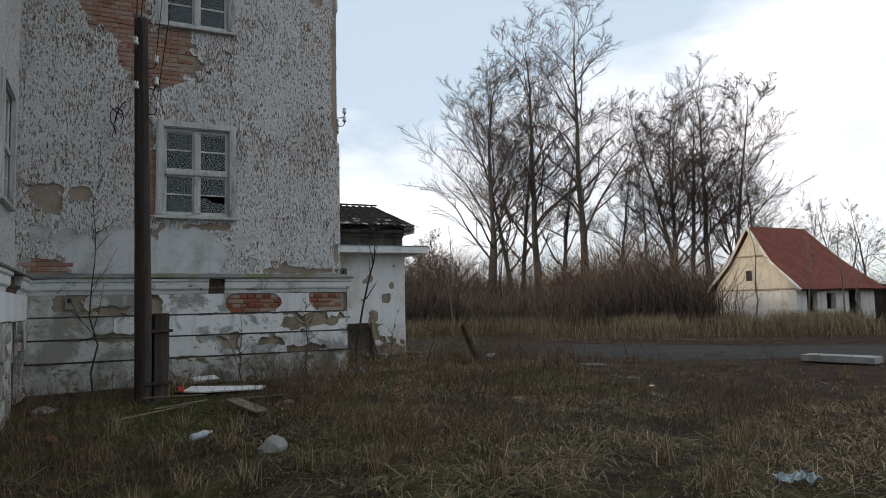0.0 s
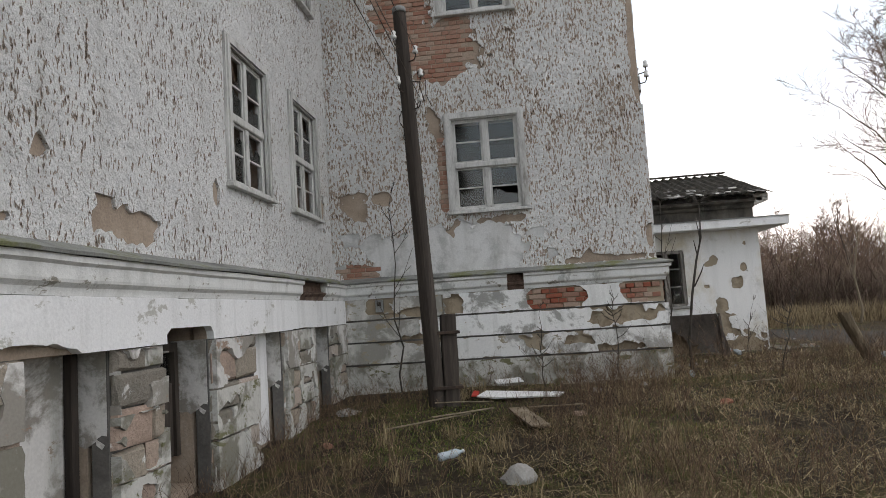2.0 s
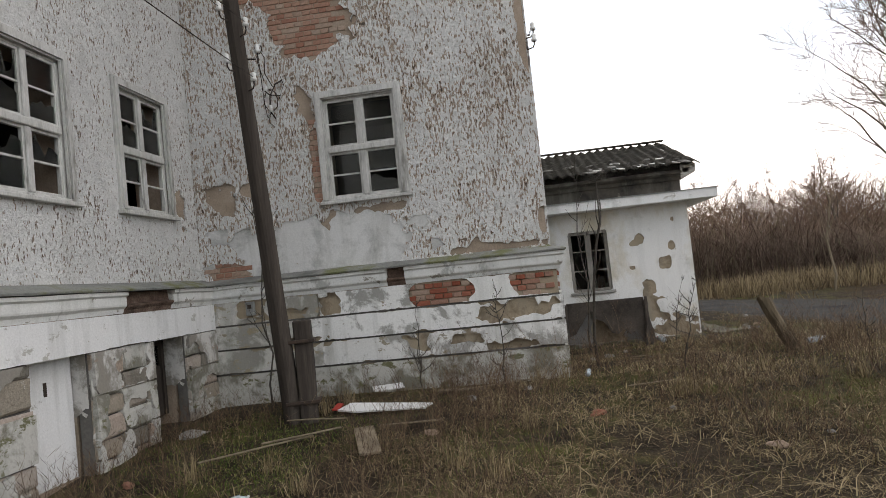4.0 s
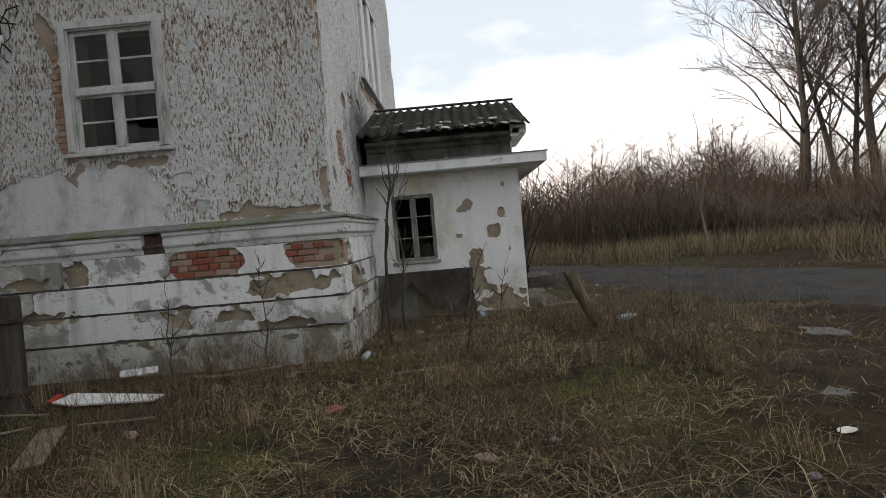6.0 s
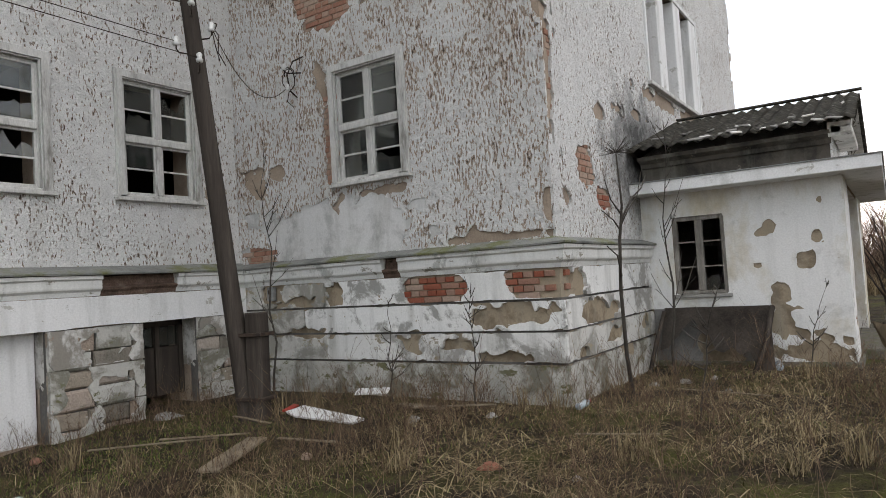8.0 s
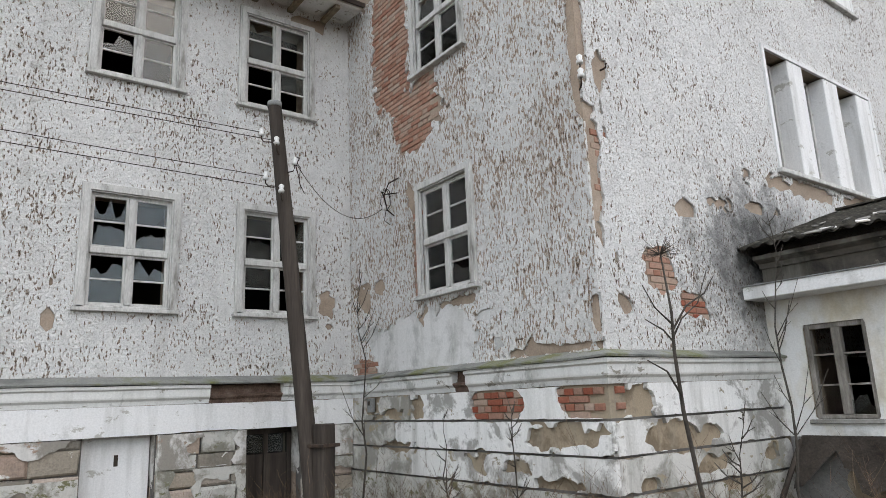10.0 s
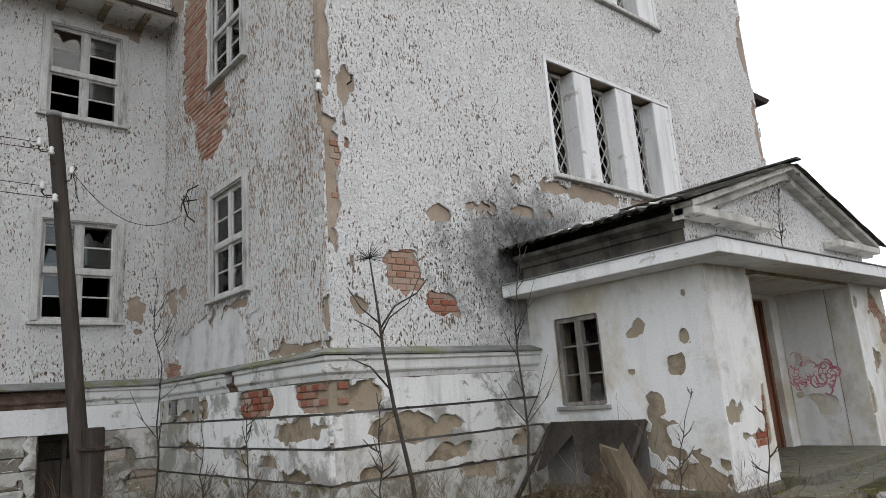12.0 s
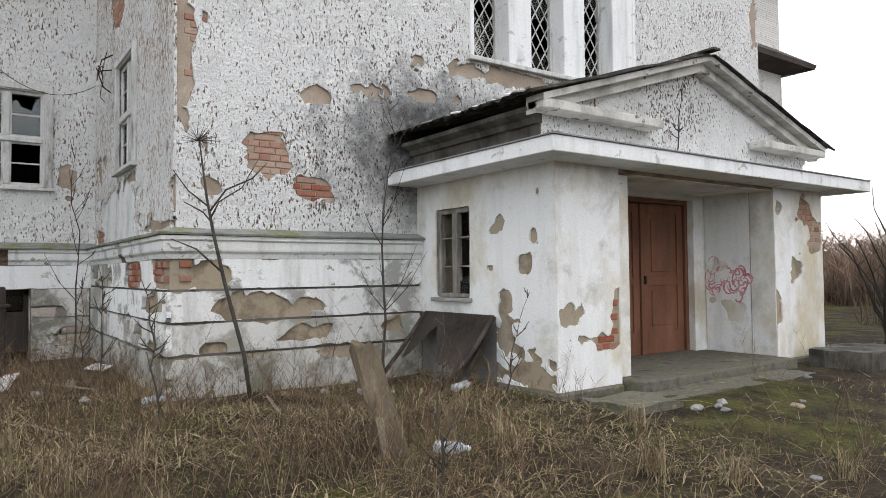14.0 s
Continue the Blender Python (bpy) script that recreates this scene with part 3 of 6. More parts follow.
tagged(part("wall_tower_west", boxes((-1.54, -1.10, 12.86, 23.5, 8.7, 12.2)), COAT), "plain rendered upper tower wall", "wall", kind="structure")
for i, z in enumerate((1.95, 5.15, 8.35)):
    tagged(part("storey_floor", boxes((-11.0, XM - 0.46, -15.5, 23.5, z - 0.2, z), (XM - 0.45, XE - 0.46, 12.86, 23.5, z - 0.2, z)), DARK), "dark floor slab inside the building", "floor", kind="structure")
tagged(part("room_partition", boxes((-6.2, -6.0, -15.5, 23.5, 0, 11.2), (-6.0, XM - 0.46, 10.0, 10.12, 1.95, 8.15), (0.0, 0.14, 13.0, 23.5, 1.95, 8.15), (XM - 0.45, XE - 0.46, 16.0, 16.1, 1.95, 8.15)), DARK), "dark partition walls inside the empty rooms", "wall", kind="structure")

P_A_BRICK = [(0.30, 7.35, 0.53, 1.35, 0.22), (0.95, 5.76, 0.60, 0.52, 0.28), (0.35, 9.1, 0.75, 0.7, 0.3), (-0.64, 2.15, 0.32, 0.15, 0.35),
             (0.87, 3.65, 0.10, 0.60, 0.35), (4.08, 5.9, 0.11, 1.5, 0.35), (4.10, 8.6, 0.12, 1.6, 0.4), (4.06, 2.42, 0.09, 0.20, 0.3)]
P_A_BARE = [(-0.62, 3.27, 0.20, 0.24, 0.6), (-0.17, 3.36, 0.15, 0.08, 0.8), (-0.55, 9.2, 0.4, 0.8, 0.3), (0.74, 4.62, 0.12, 0.32, 0.6), (3.3, 2.13, 0.80, 0.05, 1.0), (1.6, 2.88, 0.45, 0.07, 0.9),
            (3.6, 7.2, 0.10, 0.4, 1.2), (2.9, 2.30, 0.25, 0.06, 1.3), (0.75, 2.42, 1.45, 0.42, 0.30)]
P_E_BRICK = [(13.37, 2.97, 0.25, 0.24, 0.5), (14.03, 2.61, 0.23, 0.17, 0.4), (12.46, 3.95, 0.12, 0.80, 0.4), (12.43, 6.1, 0.08, 1.1, 0.5), (23.9, 8.9, 0.22, 1.0, 0.5), (23.9, 6.8, 0.16, 0.7, 0.5)]
P_E_BARE = [(14.08, 3.74, 0.15, 0.08, 1.0), (14.75, 3.86, 0.30, 0.08, 1.3), (15.5, 3.98, 0.5, 0.06, 1.3), (17.2, 4.44, 1.3, 0.11, 0.8), (18.9, 4.47, 0.6, 0.10, 0.8), (12.78, 5.22, 0.08, 0.13, 0.6), (12.76, 2.55, 0.12, 0.09, 0.9),
            (12.7, 3.05, 0.04, 0.10, 1.0), (12.68, 4.9, 0.05, 0.3, 1.3), (15.9, 8.9, 0.3, 0.08, 1.0)]
P_M = [(8.12, 3.05, 0.06, 0.24, 1.1), (5.6, 2.75, 0.14, 0.09, 1.2), (3.4, 2.5, 0.3, 0.07, 1.3), (11.95, 3.15, 0.10, 0.3, 0.9), (6.5, 2.35, 0.35, 0.12, 1.0), (11.7, 8.0, 0.3, 0.12, 0.8), (1.0, 2.9, 0.3, 0.12, 1.2), (2.0, 2.3, 0.6, 0.07, 1.3), (4.6, 2.2, 0.4, 0.06, 1.3)]
mesh_part("plaster_coat", coat("coat", -1.06, 4.10, 2.02, 12.15, 0.03, [hole_of(*w, 0.03) for w in WIN_A], P_A_BRICK + P_A_BARE, step=0.045, seed=1), ROUGH_S, wall_a, "flaking white roughcast")
mesh_part("smooth_coat", coat("smooth", -1.04, 2.60, 2.03, 3.0, 0.014, [], [(-0.64, 2.15, 0.32, 0.15, 0.35), (-0.62, 3.27, 0.20, 0.30, 0.6), (1.6, 2.9, 0.5, 0.07, 0.9), (0.9, 3.0, 0.12, 0.3, 0.5)], step=0.05, seed=6), SMOOTH, wall_a, "smooth grey-white plaster laid bare")
mesh_part("plaster_coat", coat("coat", 12.40, 24.03, 2.02, 12.15, 0.03, [(a, c, z, y) for a, c, z, y in TRI], P_E_BRICK + P_E_BARE, step=0.055, seed=2), ROUGH_E, wall_e, "flaking white roughcast")
mesh_part("plaster_coat", coat("coat", -4.0, 12.37, 2.02, 8.3, 0.03, [hole_of(*w, 0.03) for w in WIN_M], P_M, step=0.07, seed=3), ROUGH, wall_main, "white roughcast")
mesh_part("plaster_coat", coat("coat", -16.0, -4.0, 2.02, 8.3, 0.03, [], [], step=0.4, seed=3), ROUGH, wall_main, "white roughcast")


# ---- plinth, cornice ----
def path_profile(path, pts):
    """A moulding swept along a plan path with mitred corners; depth grows to the right of the way."""
    bm = bmesh.new()
    rows = []
    for i, p in enumerate(path):
        p = Vector(p)
        na = nb = None
        if i > 0:
            d = (p - Vector(path[i - 1])).normalized()
            na = Vector((d.y, -d.x))
        if i < len(path) - 1:
            d = (Vector(path[i + 1]) - p).normalized()
            nb = Vector((d.y, -d.x))
        na, nb = na or nb, nb or na
        o = (na + nb) / (1 + na.dot(nb))
        rows.append([bm.verts.new((p.x + o.x * d, p.y + o.y * d, z)) for d, z in pts])
    k = len(pts)
    for a, c in zip(rows, rows[1:]):
        for i in range(k):
            j = (i + 1) % k
            bm.faces.new((a[i], c[i], c[j], a[j]))
    bm.faces.new(rows[0]), bm.faces.new(rows[-1][::-1])
    bmesh.ops.recalc_face_normals(bm, faces=bm.faces[:])
    return bm


def stepped(path, n_per=0.35, wear=0.008, seed=0):
    """The path cut into short runs, so that a moulding's edge can waver."""
    out = []
    for a, c in zip(path, path[1:]):
        a, c = Vector(a), Vector(c)
        k = max(1, round((c - a).length / n_per))
        out += [tuple(a.lerp(c, i / k)) for i in range(k)]
    return out + [tuple(path[-1])]


def waver(bm, amp, seed):
    for v in bm.verts:
        w = noise.noise_vector((v.co.x * 1.7 + seed, v.co.y * 1.7, v.co.z * 3.0))
        v.co += Vector((w.x, w.y, w.z * 1.2)) * amp
    return bm


LINE = [(-0.96, -16.0), (-0.96, 12.36), (4.11, 12.36), (4.11, 15.52)]
FULL = [(-0.12, 1.74), (0.07, 1.74), (0.085, 1.79), (0.12, 1.82), (0.125, 1.84), (0.125, 1.925), (0.155, 1.945), (0.155, 1.985), (-0.12, 1.995)]
BROKEN = FULL[:5] + [(0.05, 1.86), (0.035, 1.985), (-0.12, 1.995)]
RUNS = [LINE[:1] + [(-0.96, 10.08)], [(-0.96, 11.12)] + LINE[1:2] + [(1.76, 12.36)], [(2.02, 12.36)] + LINE[2:]]
cor = tagged(part("cornice", waver(path_profile(stepped(RUNS[0]), FULL), 0.008, 1), CORNICE), "weathered white plaster cornice above the plinth", "cornice", kind="structure")
for run in RUNS[1:]:
    part("cornice_run", waver(path_profile(stepped(run), FULL), 0.008, 1), CORNICE, cor)
for run in ([(-0.96, 10.08), (-0.96, 11.12)], [(1.76, 12.36), (2.02, 12.36)]):
    part("broken_gap", waver(path_profile(stepped(run, 0.09), BROKEN), 0.014, 2), COAT_BRICK, cor, "fallen stretch showing brown masonry")
part("ledge", waver(path_profile(stepped(LINE), [(-0.13, 1.995), (0.185, 1.99), (0.19, 2.012), (-0.13, 2.12)]), 0.012, 4), LEDGE, cor, "grey mossy sloped ledge")

HA, HE = 12.33, 4.14
pl_a = tagged(part("plinth_south", boxes((-1.0, HE - 0.006, HA, 12.398, -0.3, 1.74)), COAT_P), "banded white plaster plinth with bare brick patches", "plinth", kind="structure")
pl_e = tagged(part("plinth_east", boxes((4.072, HE, HA + 0.002, 15.5, -0.3, 1.74)), COAT_P), "banded plaster plinth beside the porch", "plinth", kind="structure")
COURSES = [(1.408, 1.735), (1.058, 1.382), (0.705, 1.032), (-0.25, 0.675)]
PA_P = [(2.48, 1.57, 0.47, 0.19, 0.15), (3.88, 1.59, 0.42, 0.18, 0.22)]
PA_B = [(0.88, 1.56, 0.16, 0.16, 0.4), (-0.3, 1.6, 0.2, 0.12, 0.5), (3.6, 1.24, 0.45, 0.10, 0.7), (0.4, 1.05, 0.3, 0.08, 0.6), (2.1, 0.88, 0.16, 0.13, 0.6), (3.4, 0.75, 0.3, 0.06, 0.6), (2.75, 0.9, 0.2, 0.07, 0.8), (0.2, 1.5, 0.3, 0.06, 0.8)]
PE_P = [(12.36, 1.57, 0.22, 0.19, 0.25)]
PE_B = [(12.70, 1.57, 0.20, 0.16, 0.5), (13.38, 1.18, 0.50, 0.15, 0.4), (13.9, 1.2, 0.15, 0.07, 0.7), (15.0, 0.9, 0.2, 0.10, 0.5), (13.9, 0.86, 0.3, 0.08, 0.6), (14.35, 0.62, 0.25, 0.08, 0.6), (12.8, 0.76, 0.14, 0.07, 0.6)]
for z in (1.395, 1.045, 0.69):
    part("joint", boxes((-0.98, HE, HA - 0.006, HA + 0.004, z - 0.014, z + 0.014)), COAT_DARK, pl_a, "dark grimy joint")
    part("joint", boxes((HE - 0.004, HE + 0.006, HA, 15.49, z - 0.014, z + 0.014)), COAT_DARK, pl_e, "dark grimy joint")
for i, (z0, z1) in enumerate(COURSES):
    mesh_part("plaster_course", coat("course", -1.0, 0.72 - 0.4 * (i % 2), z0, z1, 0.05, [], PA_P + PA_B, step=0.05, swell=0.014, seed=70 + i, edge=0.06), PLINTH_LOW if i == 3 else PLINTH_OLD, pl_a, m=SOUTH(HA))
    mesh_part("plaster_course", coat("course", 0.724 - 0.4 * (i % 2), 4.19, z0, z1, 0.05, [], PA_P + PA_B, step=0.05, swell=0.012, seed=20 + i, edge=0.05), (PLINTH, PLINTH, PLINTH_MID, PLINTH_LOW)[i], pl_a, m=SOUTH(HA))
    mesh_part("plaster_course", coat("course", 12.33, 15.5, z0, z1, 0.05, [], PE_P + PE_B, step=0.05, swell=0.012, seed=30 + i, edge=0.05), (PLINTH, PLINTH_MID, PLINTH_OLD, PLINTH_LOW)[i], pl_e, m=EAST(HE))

def slab_rough(x0, x1, y0, y1, z0, z1, seed, amp=0.012):
    """A slab of masonry with an uneven face."""
    bm = boxes((x0, x1, y0, y1, z0, z1))
    bmesh.ops.subdivide_edges(bm, edges=bm.edges[:], cuts=9, use_grid_fill=True)
    for v in bm.verts:
        v.co.y += amp * (noise.noise((v.co.x * 4 + seed, 0, v.co.z * 4)) + noise.noise((v.co.x * 11 + seed, 3, v.co.z * 11)))
    return bm


# main wing: smooth lintel band, piers of stone between basement bays
lint = tagged(mesh_part("lintel_band", coat("lintel", -16, 12.28, 1.37, 1.735, 0.07, [(6.68, 7.50, 1.2, 1.49)], [(10.1, 1.36, 0.5, 0.03, 0.6), (5.2, 1.38, 0.42, 0.06, 0.5), (3.4, 1.38, 0.5, 0.05, 0.5)], step=0.07, swell=0.01, seed=41, edge=0.02), LINTEL, m=EAST(-0.93)), "smooth white plaster band above the basement openings", "plaster band", kind="structure")
piers = []
edges_u = [-16.0] + [q for bay in BAYS for q in bay] + [12.28]
for a, c in zip(edges_u[::2], edges_u[1::2]):
    p = tagged(part("basement_pier", boxes((a, c, 0.0, 0.125, -0.3, 1.37)), COAT_DARK, m=EAST(-0.93)), "basement pier of rough sandstone blocks with crumbling plaster", "pier", "piers of the basement", "structure")
    piers.append((p, a, c))
    for j, (q, sg) in enumerate(((a, 1), (c, -1))):
        if (j == 0 and a > 0) or (j == 1 and c < 12):
            mesh_part("reveal_plaster", coat("reveal", 0.0, 0.36, 0.0, 1.37, 0.006, [], [(0.16, 0.28, 0.30, 0.52, 0.45)], step=0.04, swell=0.006, seed=90 + j + len(piers)), PIER, p, "peeling white plaster of the reveal", Matrix(((0, sg, 0, q), (1, 0, 0, 0.01), (0, 0, 1, 0), (0, 0, 0, 1))))
    rp = random.Random(int(c * 100))
    for i, (z0, z1) in enumerate(((-0.25, 0.44), (0.46, 0.90), (0.92, 1.36))):
        fall = [(rp.uniform(a + 0.1, c - 0.1), (max(z0, 0) + z1) / 2 + rp.uniform(-0.12, 0.12), rp.uniform(0.10, 0.28), rp.uniform(0.08, 0.20), 0.7) for k in range(max(1, round((c - a) * (1.3 if i < 2 else 2.6))))]
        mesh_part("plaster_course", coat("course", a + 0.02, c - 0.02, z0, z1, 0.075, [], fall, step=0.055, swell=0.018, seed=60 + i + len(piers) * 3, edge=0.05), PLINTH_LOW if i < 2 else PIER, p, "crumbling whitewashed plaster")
tagged(part("lintel_core", boxes((-16, 6.68, 0.002, 0.125, 1.372, 1.735), (6.68, 7.50, 0.002, 0.125, 1.49, 1.735), (7.50, 12.28, 0.002, 0.125, 1.372, 1.735)), COAT, m=EAST(-0.93)), "rough masonry behind the plaster band", "lintel", kind="structure")
for i, (a, c) in enumerate(BAYS):
    u = (a + c) / 2
    if i == 0:
        bd = thing("basement_infill", "whitewashed masonry closing a basement opening", "infill", EAST(-1.20), kind="structure")
        part("masonry", slab_rough(a, c, 0.0, 0.12, -0.1, 1.36, 5), PIER, bd)
        part("frame_post", boxes((c - 0.09, c - 0.02, -0.07, -0.004, -0.1, 1.36), bevel=0.006), WOOD_DARK, bd, "dark weathered frame post")
    elif i == 2:
        bd = thing("basement_shutter", "white painted sheet closing a basement opening", "shutter", EAST(-1.12))
        part("panel", boxes((a + 0.02, c - 0.02, -0.02, 0.02, 0.1, 1.36), bevel=0.004), LINTEL, bd)
        part("hole_mark", boxes((u - 0.02, u + 0.03, -0.024, -0.019, 1.0, 1.14), bevel=0.002), IRON, bd, "dark torn hole")
    else:
        bd = thing("basement_window", "dark boarded basement window behind weathered planks", "window", EAST(-1.24))
        part("frame", boxes((a, a + 0.07, -0.03, 0.05, 0.35, 1.36), (c - 0.07, c, -0.03, 0.05, 0.35, 1.36), (a, c, -0.03, 0.05, 1.28, 1.36), (u - 0.03, u + 0.03, -0.03, 0.05, 0.35, 1.28)), WOOD_DARK, bd)
        for s in (-1, 1):
            part("board", boxes((u + s * 0.19 - 0.155, u + s * 0.19 + 0.155, 0.0, 0.03, 0.35, 1.0), bevel=0.004), WOOD_DARK, bd)
            part("pane", boxes((u + s * 0.19 - 0.155, u + s * 0.19 + 0.155, 0.01, 0.016, 1.02, 1.27)), GLASS, bd)


# ---- windows ----
def window(name, m, w, h, label, broken=()):
    t = thing(name, label, "window", m, "casement windows", "structure")
    bm = bmesh.new()
    for g, d in ((0.0, 0.035), (0.028, 0.055), (0.075, 0.03)):
        x, z0, z1, q = w / 2 - g, 0.05, h - g, 0.10 - g if g < 0.07 else 0.045
        box(bm, -x, -x + q, -d, 0.0, z0, z1), box(bm, x - q, x, -d, 0.0, z0, z1), box(bm, -x + q, x - q, -d, 0.0, z1 - q, z1)
    part("surround", bm, FRAME, t, "moulded weathered white surround")
    bm = boxes((-w / 2 - 0.03, w / 2 + 0.03, -0.085, 0.10, 0.0, 0.045), (-w / 2 - 0.01, w / 2 + 0.01, -0.055, 0.0, 0.045, 0.075), bevel=0.006)
    part("window_sill", bm, FRAME, t)
    x, z0, z1 = w / 2 - 0.11, 0.06, h - 0.11
    zt = z0 + (z1 - z0) * 0.49
    part("window_frame", boxes((-x - 0.02, -x + 0.035, 0.02, 0.10, z0, z1), (x - 0.035, x + 0.02, 0.02, 0.10, z0, z1), (-x, x, 0.02, 0.10, z1 - 0.035, z1 + 0.02), (-x, x, 0.02, 0.10, z0 - 0.01, z0 + 0.04), bevel=0.004), FRAME, t)
    part("transom", boxes((-x + 0.035, x - 0.035, -0.012, 0.09, zt - 0.045, zt + 0.045), bevel=0.01), FRAME, t)
    for lo, hi in ((z0 + 0.04, zt - 0.045), (zt + 0.045, z1 - 0.035)):
        part("mullion", boxes((-0.042, 0.042, 0.005, 0.09, lo, hi), bevel=0.008), FRAME, t)
    k = 0
    for sx in (-1, 1):
        xa, xb = (-x + 0.035, -0.042) if sx < 0 else (0.042, x - 0.035)
        for lo, hi in ((z0 + 0.04, zt - 0.045), (zt + 0.045, z1 - 0.035)):
            zm = (lo + hi) / 2
            s = 0.028
            part("sash", boxes((xa, xa + s, 0.03, 0.07, lo, hi), (xb - s, xb, 0.03, 0.07, lo, hi), (xa + s, xb - s, 0.03, 0.07, lo, lo + s), (xa + s, xb - s, 0.03, 0.07, hi - s, hi)), FRAME, t)
            part("glazing_bar", boxes((xa + s, xb - s, 0.032, 0.06, zm - 0.011, zm + 0.011)), FRAME, t)
            for a, c in ((lo + s, zm - 0.011), (zm + 0.011, hi - s)):
                kind = broken[k % len(broken)] if broken else 0
                k += 1
                if kind == 2:
                    continue
                pane(t, xa + s, xb - s, a, c, 0.045, kind, k)
    return t


def pane(parent, x0, x1, z0, z1, y, kind, seed):
    """A pane of old glass; kind 1 is broken, with a jagged edge."""
    bm = bmesh.new()
    if kind == 1:
        rnd = random.Random(seed * 17 + int(x0 * 100))
        pts = [(x0, z0), (x1, z0)]
        n_ = 6
        hts = [rnd.uniform(0.15, 0.95) for _ in range(n_ + 1)]
        for i in range(n_ + 1):
            pts.append((x1 + (x0 - x1) * i / n_, z0 + (z1 - z0) * hts[i]))
    else:
        pts = [(x0, z0), (x1, z0), (x1, z1), (x0, z1)]
    f = [bm.verts.new((p, y, q)) for p, q in pts]
    g = [bm.verts.new((p, y + 0.004, q)) for p, q in pts]
    bm.faces.new(f), bm.faces.new(g[::-1])
    for i in range(len(pts)):
        j = (i + 1) % len(pts)
        bm.faces.new((f[j], f[i], g[i], g[j]))
    ob = part("pane", bm, GLASS, parent, "broken glass" if kind == 1 else "")
    ob.visible_shadow = False
    return ob


wl_ = "weathered white wooden casement window with dusty "
window("window_1", pose(WIN_A[0][0], 12.37, WIN_A[0][1]), *WIN_A[0][2:], wl_ + "panes, one broken", (0, 0, 0, 0, 1, 0, 0, 0))
window("window_2", pose(WIN_A[1][0], 12.37, WIN_A[1][1]), *WIN_A[1][2:], wl_ + "panes on the tower", (0, 0, 1, 0, 0, 0, 2, 0))
for i, ((u, z, w, h), br) in enumerate(zip(WIN_M, ((0, 1, 1, 1, 2, 1, 1, 0), (2, 0, 1, 0, 2, 2, 0, 1), (2, 1, 0, 0, 0, 0, 0, 0), (2, 2, 0, 1, 2, 0, 2, 0)))):
    window("window_%d" % (3 + i), pose(-1.06, u, z, 0, 0, 90), w, h, wl_ + ("shattered panes" if i != 2 else "panes and one missing pane"), br)


def lattice(x0, x1, z0, z1, cell=0.20):
    """Diamond glazing bars."""
    tubes = []
    w, h = x1 - x0, z1 - z0
    k = 1.55
    for sgn in (1, -1):
        c = -h / k
        while c < w:
            a, e = max(0.0, c), min(w, c + h / k)
            if e - a > 0.02:
                za, ze = (a - c) * k, (e - c) * k
                xa, xe = (x0 + a, x0 + e) if sgn > 0 else (x1 - a, x1 - e)
                tubes.append(([(xa, 0, z0 + za), (xe, 0, z0 + ze)], [0.011, 0.011], 4))
            c += cell
    return tubes


def triple(name, u0, u1, z0, z1, label):
    t = thing(name, label, "window", pose(4.10, u0, z0, 0, 0, 90), "triple windows", "structure")
    w, h = u1 - u0, z1 - z0
    part("surround", boxes((0, 0.07, -0.03, 0.02, 0, h), (w - 0.07, w, -0.03, 0.02, 0, h), (0.07, w - 0.07, -0.03, 0.02, h - 0.07, h), bevel=0.006), LINTEL, t)
    part("window_sill", boxes((-0.05, w + 0.05, -0.08, 0.30, -0.07, 0.0), bevel=0.01), FRAME, t)
    lights = [(0.10, 0.70), (1.24, 1.86), (2.42, 3.02)]
    for a, c in ((0.74, 1.20), (1.90, 2.38), (3.06, w - 0.02)):
        part("pier", boxes((a, c, -0.015, 0.34, 0, h - 0.07), bevel=0.012), LINTEL, t, "white plastered pier")
    for i, (a, c) in enumerate(lights):
        fr = part("window_frame", boxes((a - 0.04, a + 0.02, 0.24, 0.31, 0, h - 0.07), (c - 0.02, c + 0.04, 0.24, 0.31, 0, h - 0.07), (a + 0.02, c - 0.02, 0.24, 0.31, 0, 0.06), (a + 0.02, c - 0.02, 0.24, 0.31, h - 0.13, h - 0.07)), FRAME, t)
        lt = mesh_part("lattice", tubes_mesh("lattice", lattice(a + 0.02, c - 0.02, 0.06, h - 0.13), False), FRAME, t, "diamond glazing bars", Matrix.Translation((0, 0.27, 0)))
        for j in range(4):
            za, zb = 0.06 + (h - 0.19) * j / 4, 0.06 + (h - 0.19) * (j + 1) / 4
            if (i * 3 + j * 5) % 7 in (1, 4):
                continue
            pane(t, a + 0.02, c - 0.02, za, zb - 0.004, 0.285, 1 if (i + j) % 3 == 1 else 0, i * 9 + j)
    return t


triple("window_7", *TRI[0], "three tall lattice windows between white plastered piers")
triple("window_8", *TRI[1], "upper group of three lattice windows between white piers")

# ---- main wing eave and attic, north wing, roofs ----
EAVE = [(-0.05, 8.22), (0.62, 8.14), (0.68, 8.16), (0.68, 8.24), (0.62, 8.28), (-0.05, 8.62)]
ev = tagged(part("eave", path_profile([(-1.06, -16), (-1.06, 12.28)], EAVE[:3] + [(0.68, 8.2), (-0.05, 8.45)]), CORNICE), "boarded white eave soffit of the main wing", "eave", kind="structure")
part("eave_tiles", waver(path_profile(stepped([(-1.06, -16), (-1.06, 12.3)], 0.3), [(0.60, 8.21), (0.74, 8.17), (0.76, 8.23), (-0.1, 8.64), (-0.1, 8.55)]), 0.02, 9), TILE_DARK, ev, "dark mossy roof tiles")

for i in range(22):
    y = -1.0 + 0.61 * i
    part("rafter_tail", boxes((-1.02, -0.45, y, y + 0.10, 8.08, 8.15), bevel=0.008), WOOD_PALE, ev, "weathered rafter end")


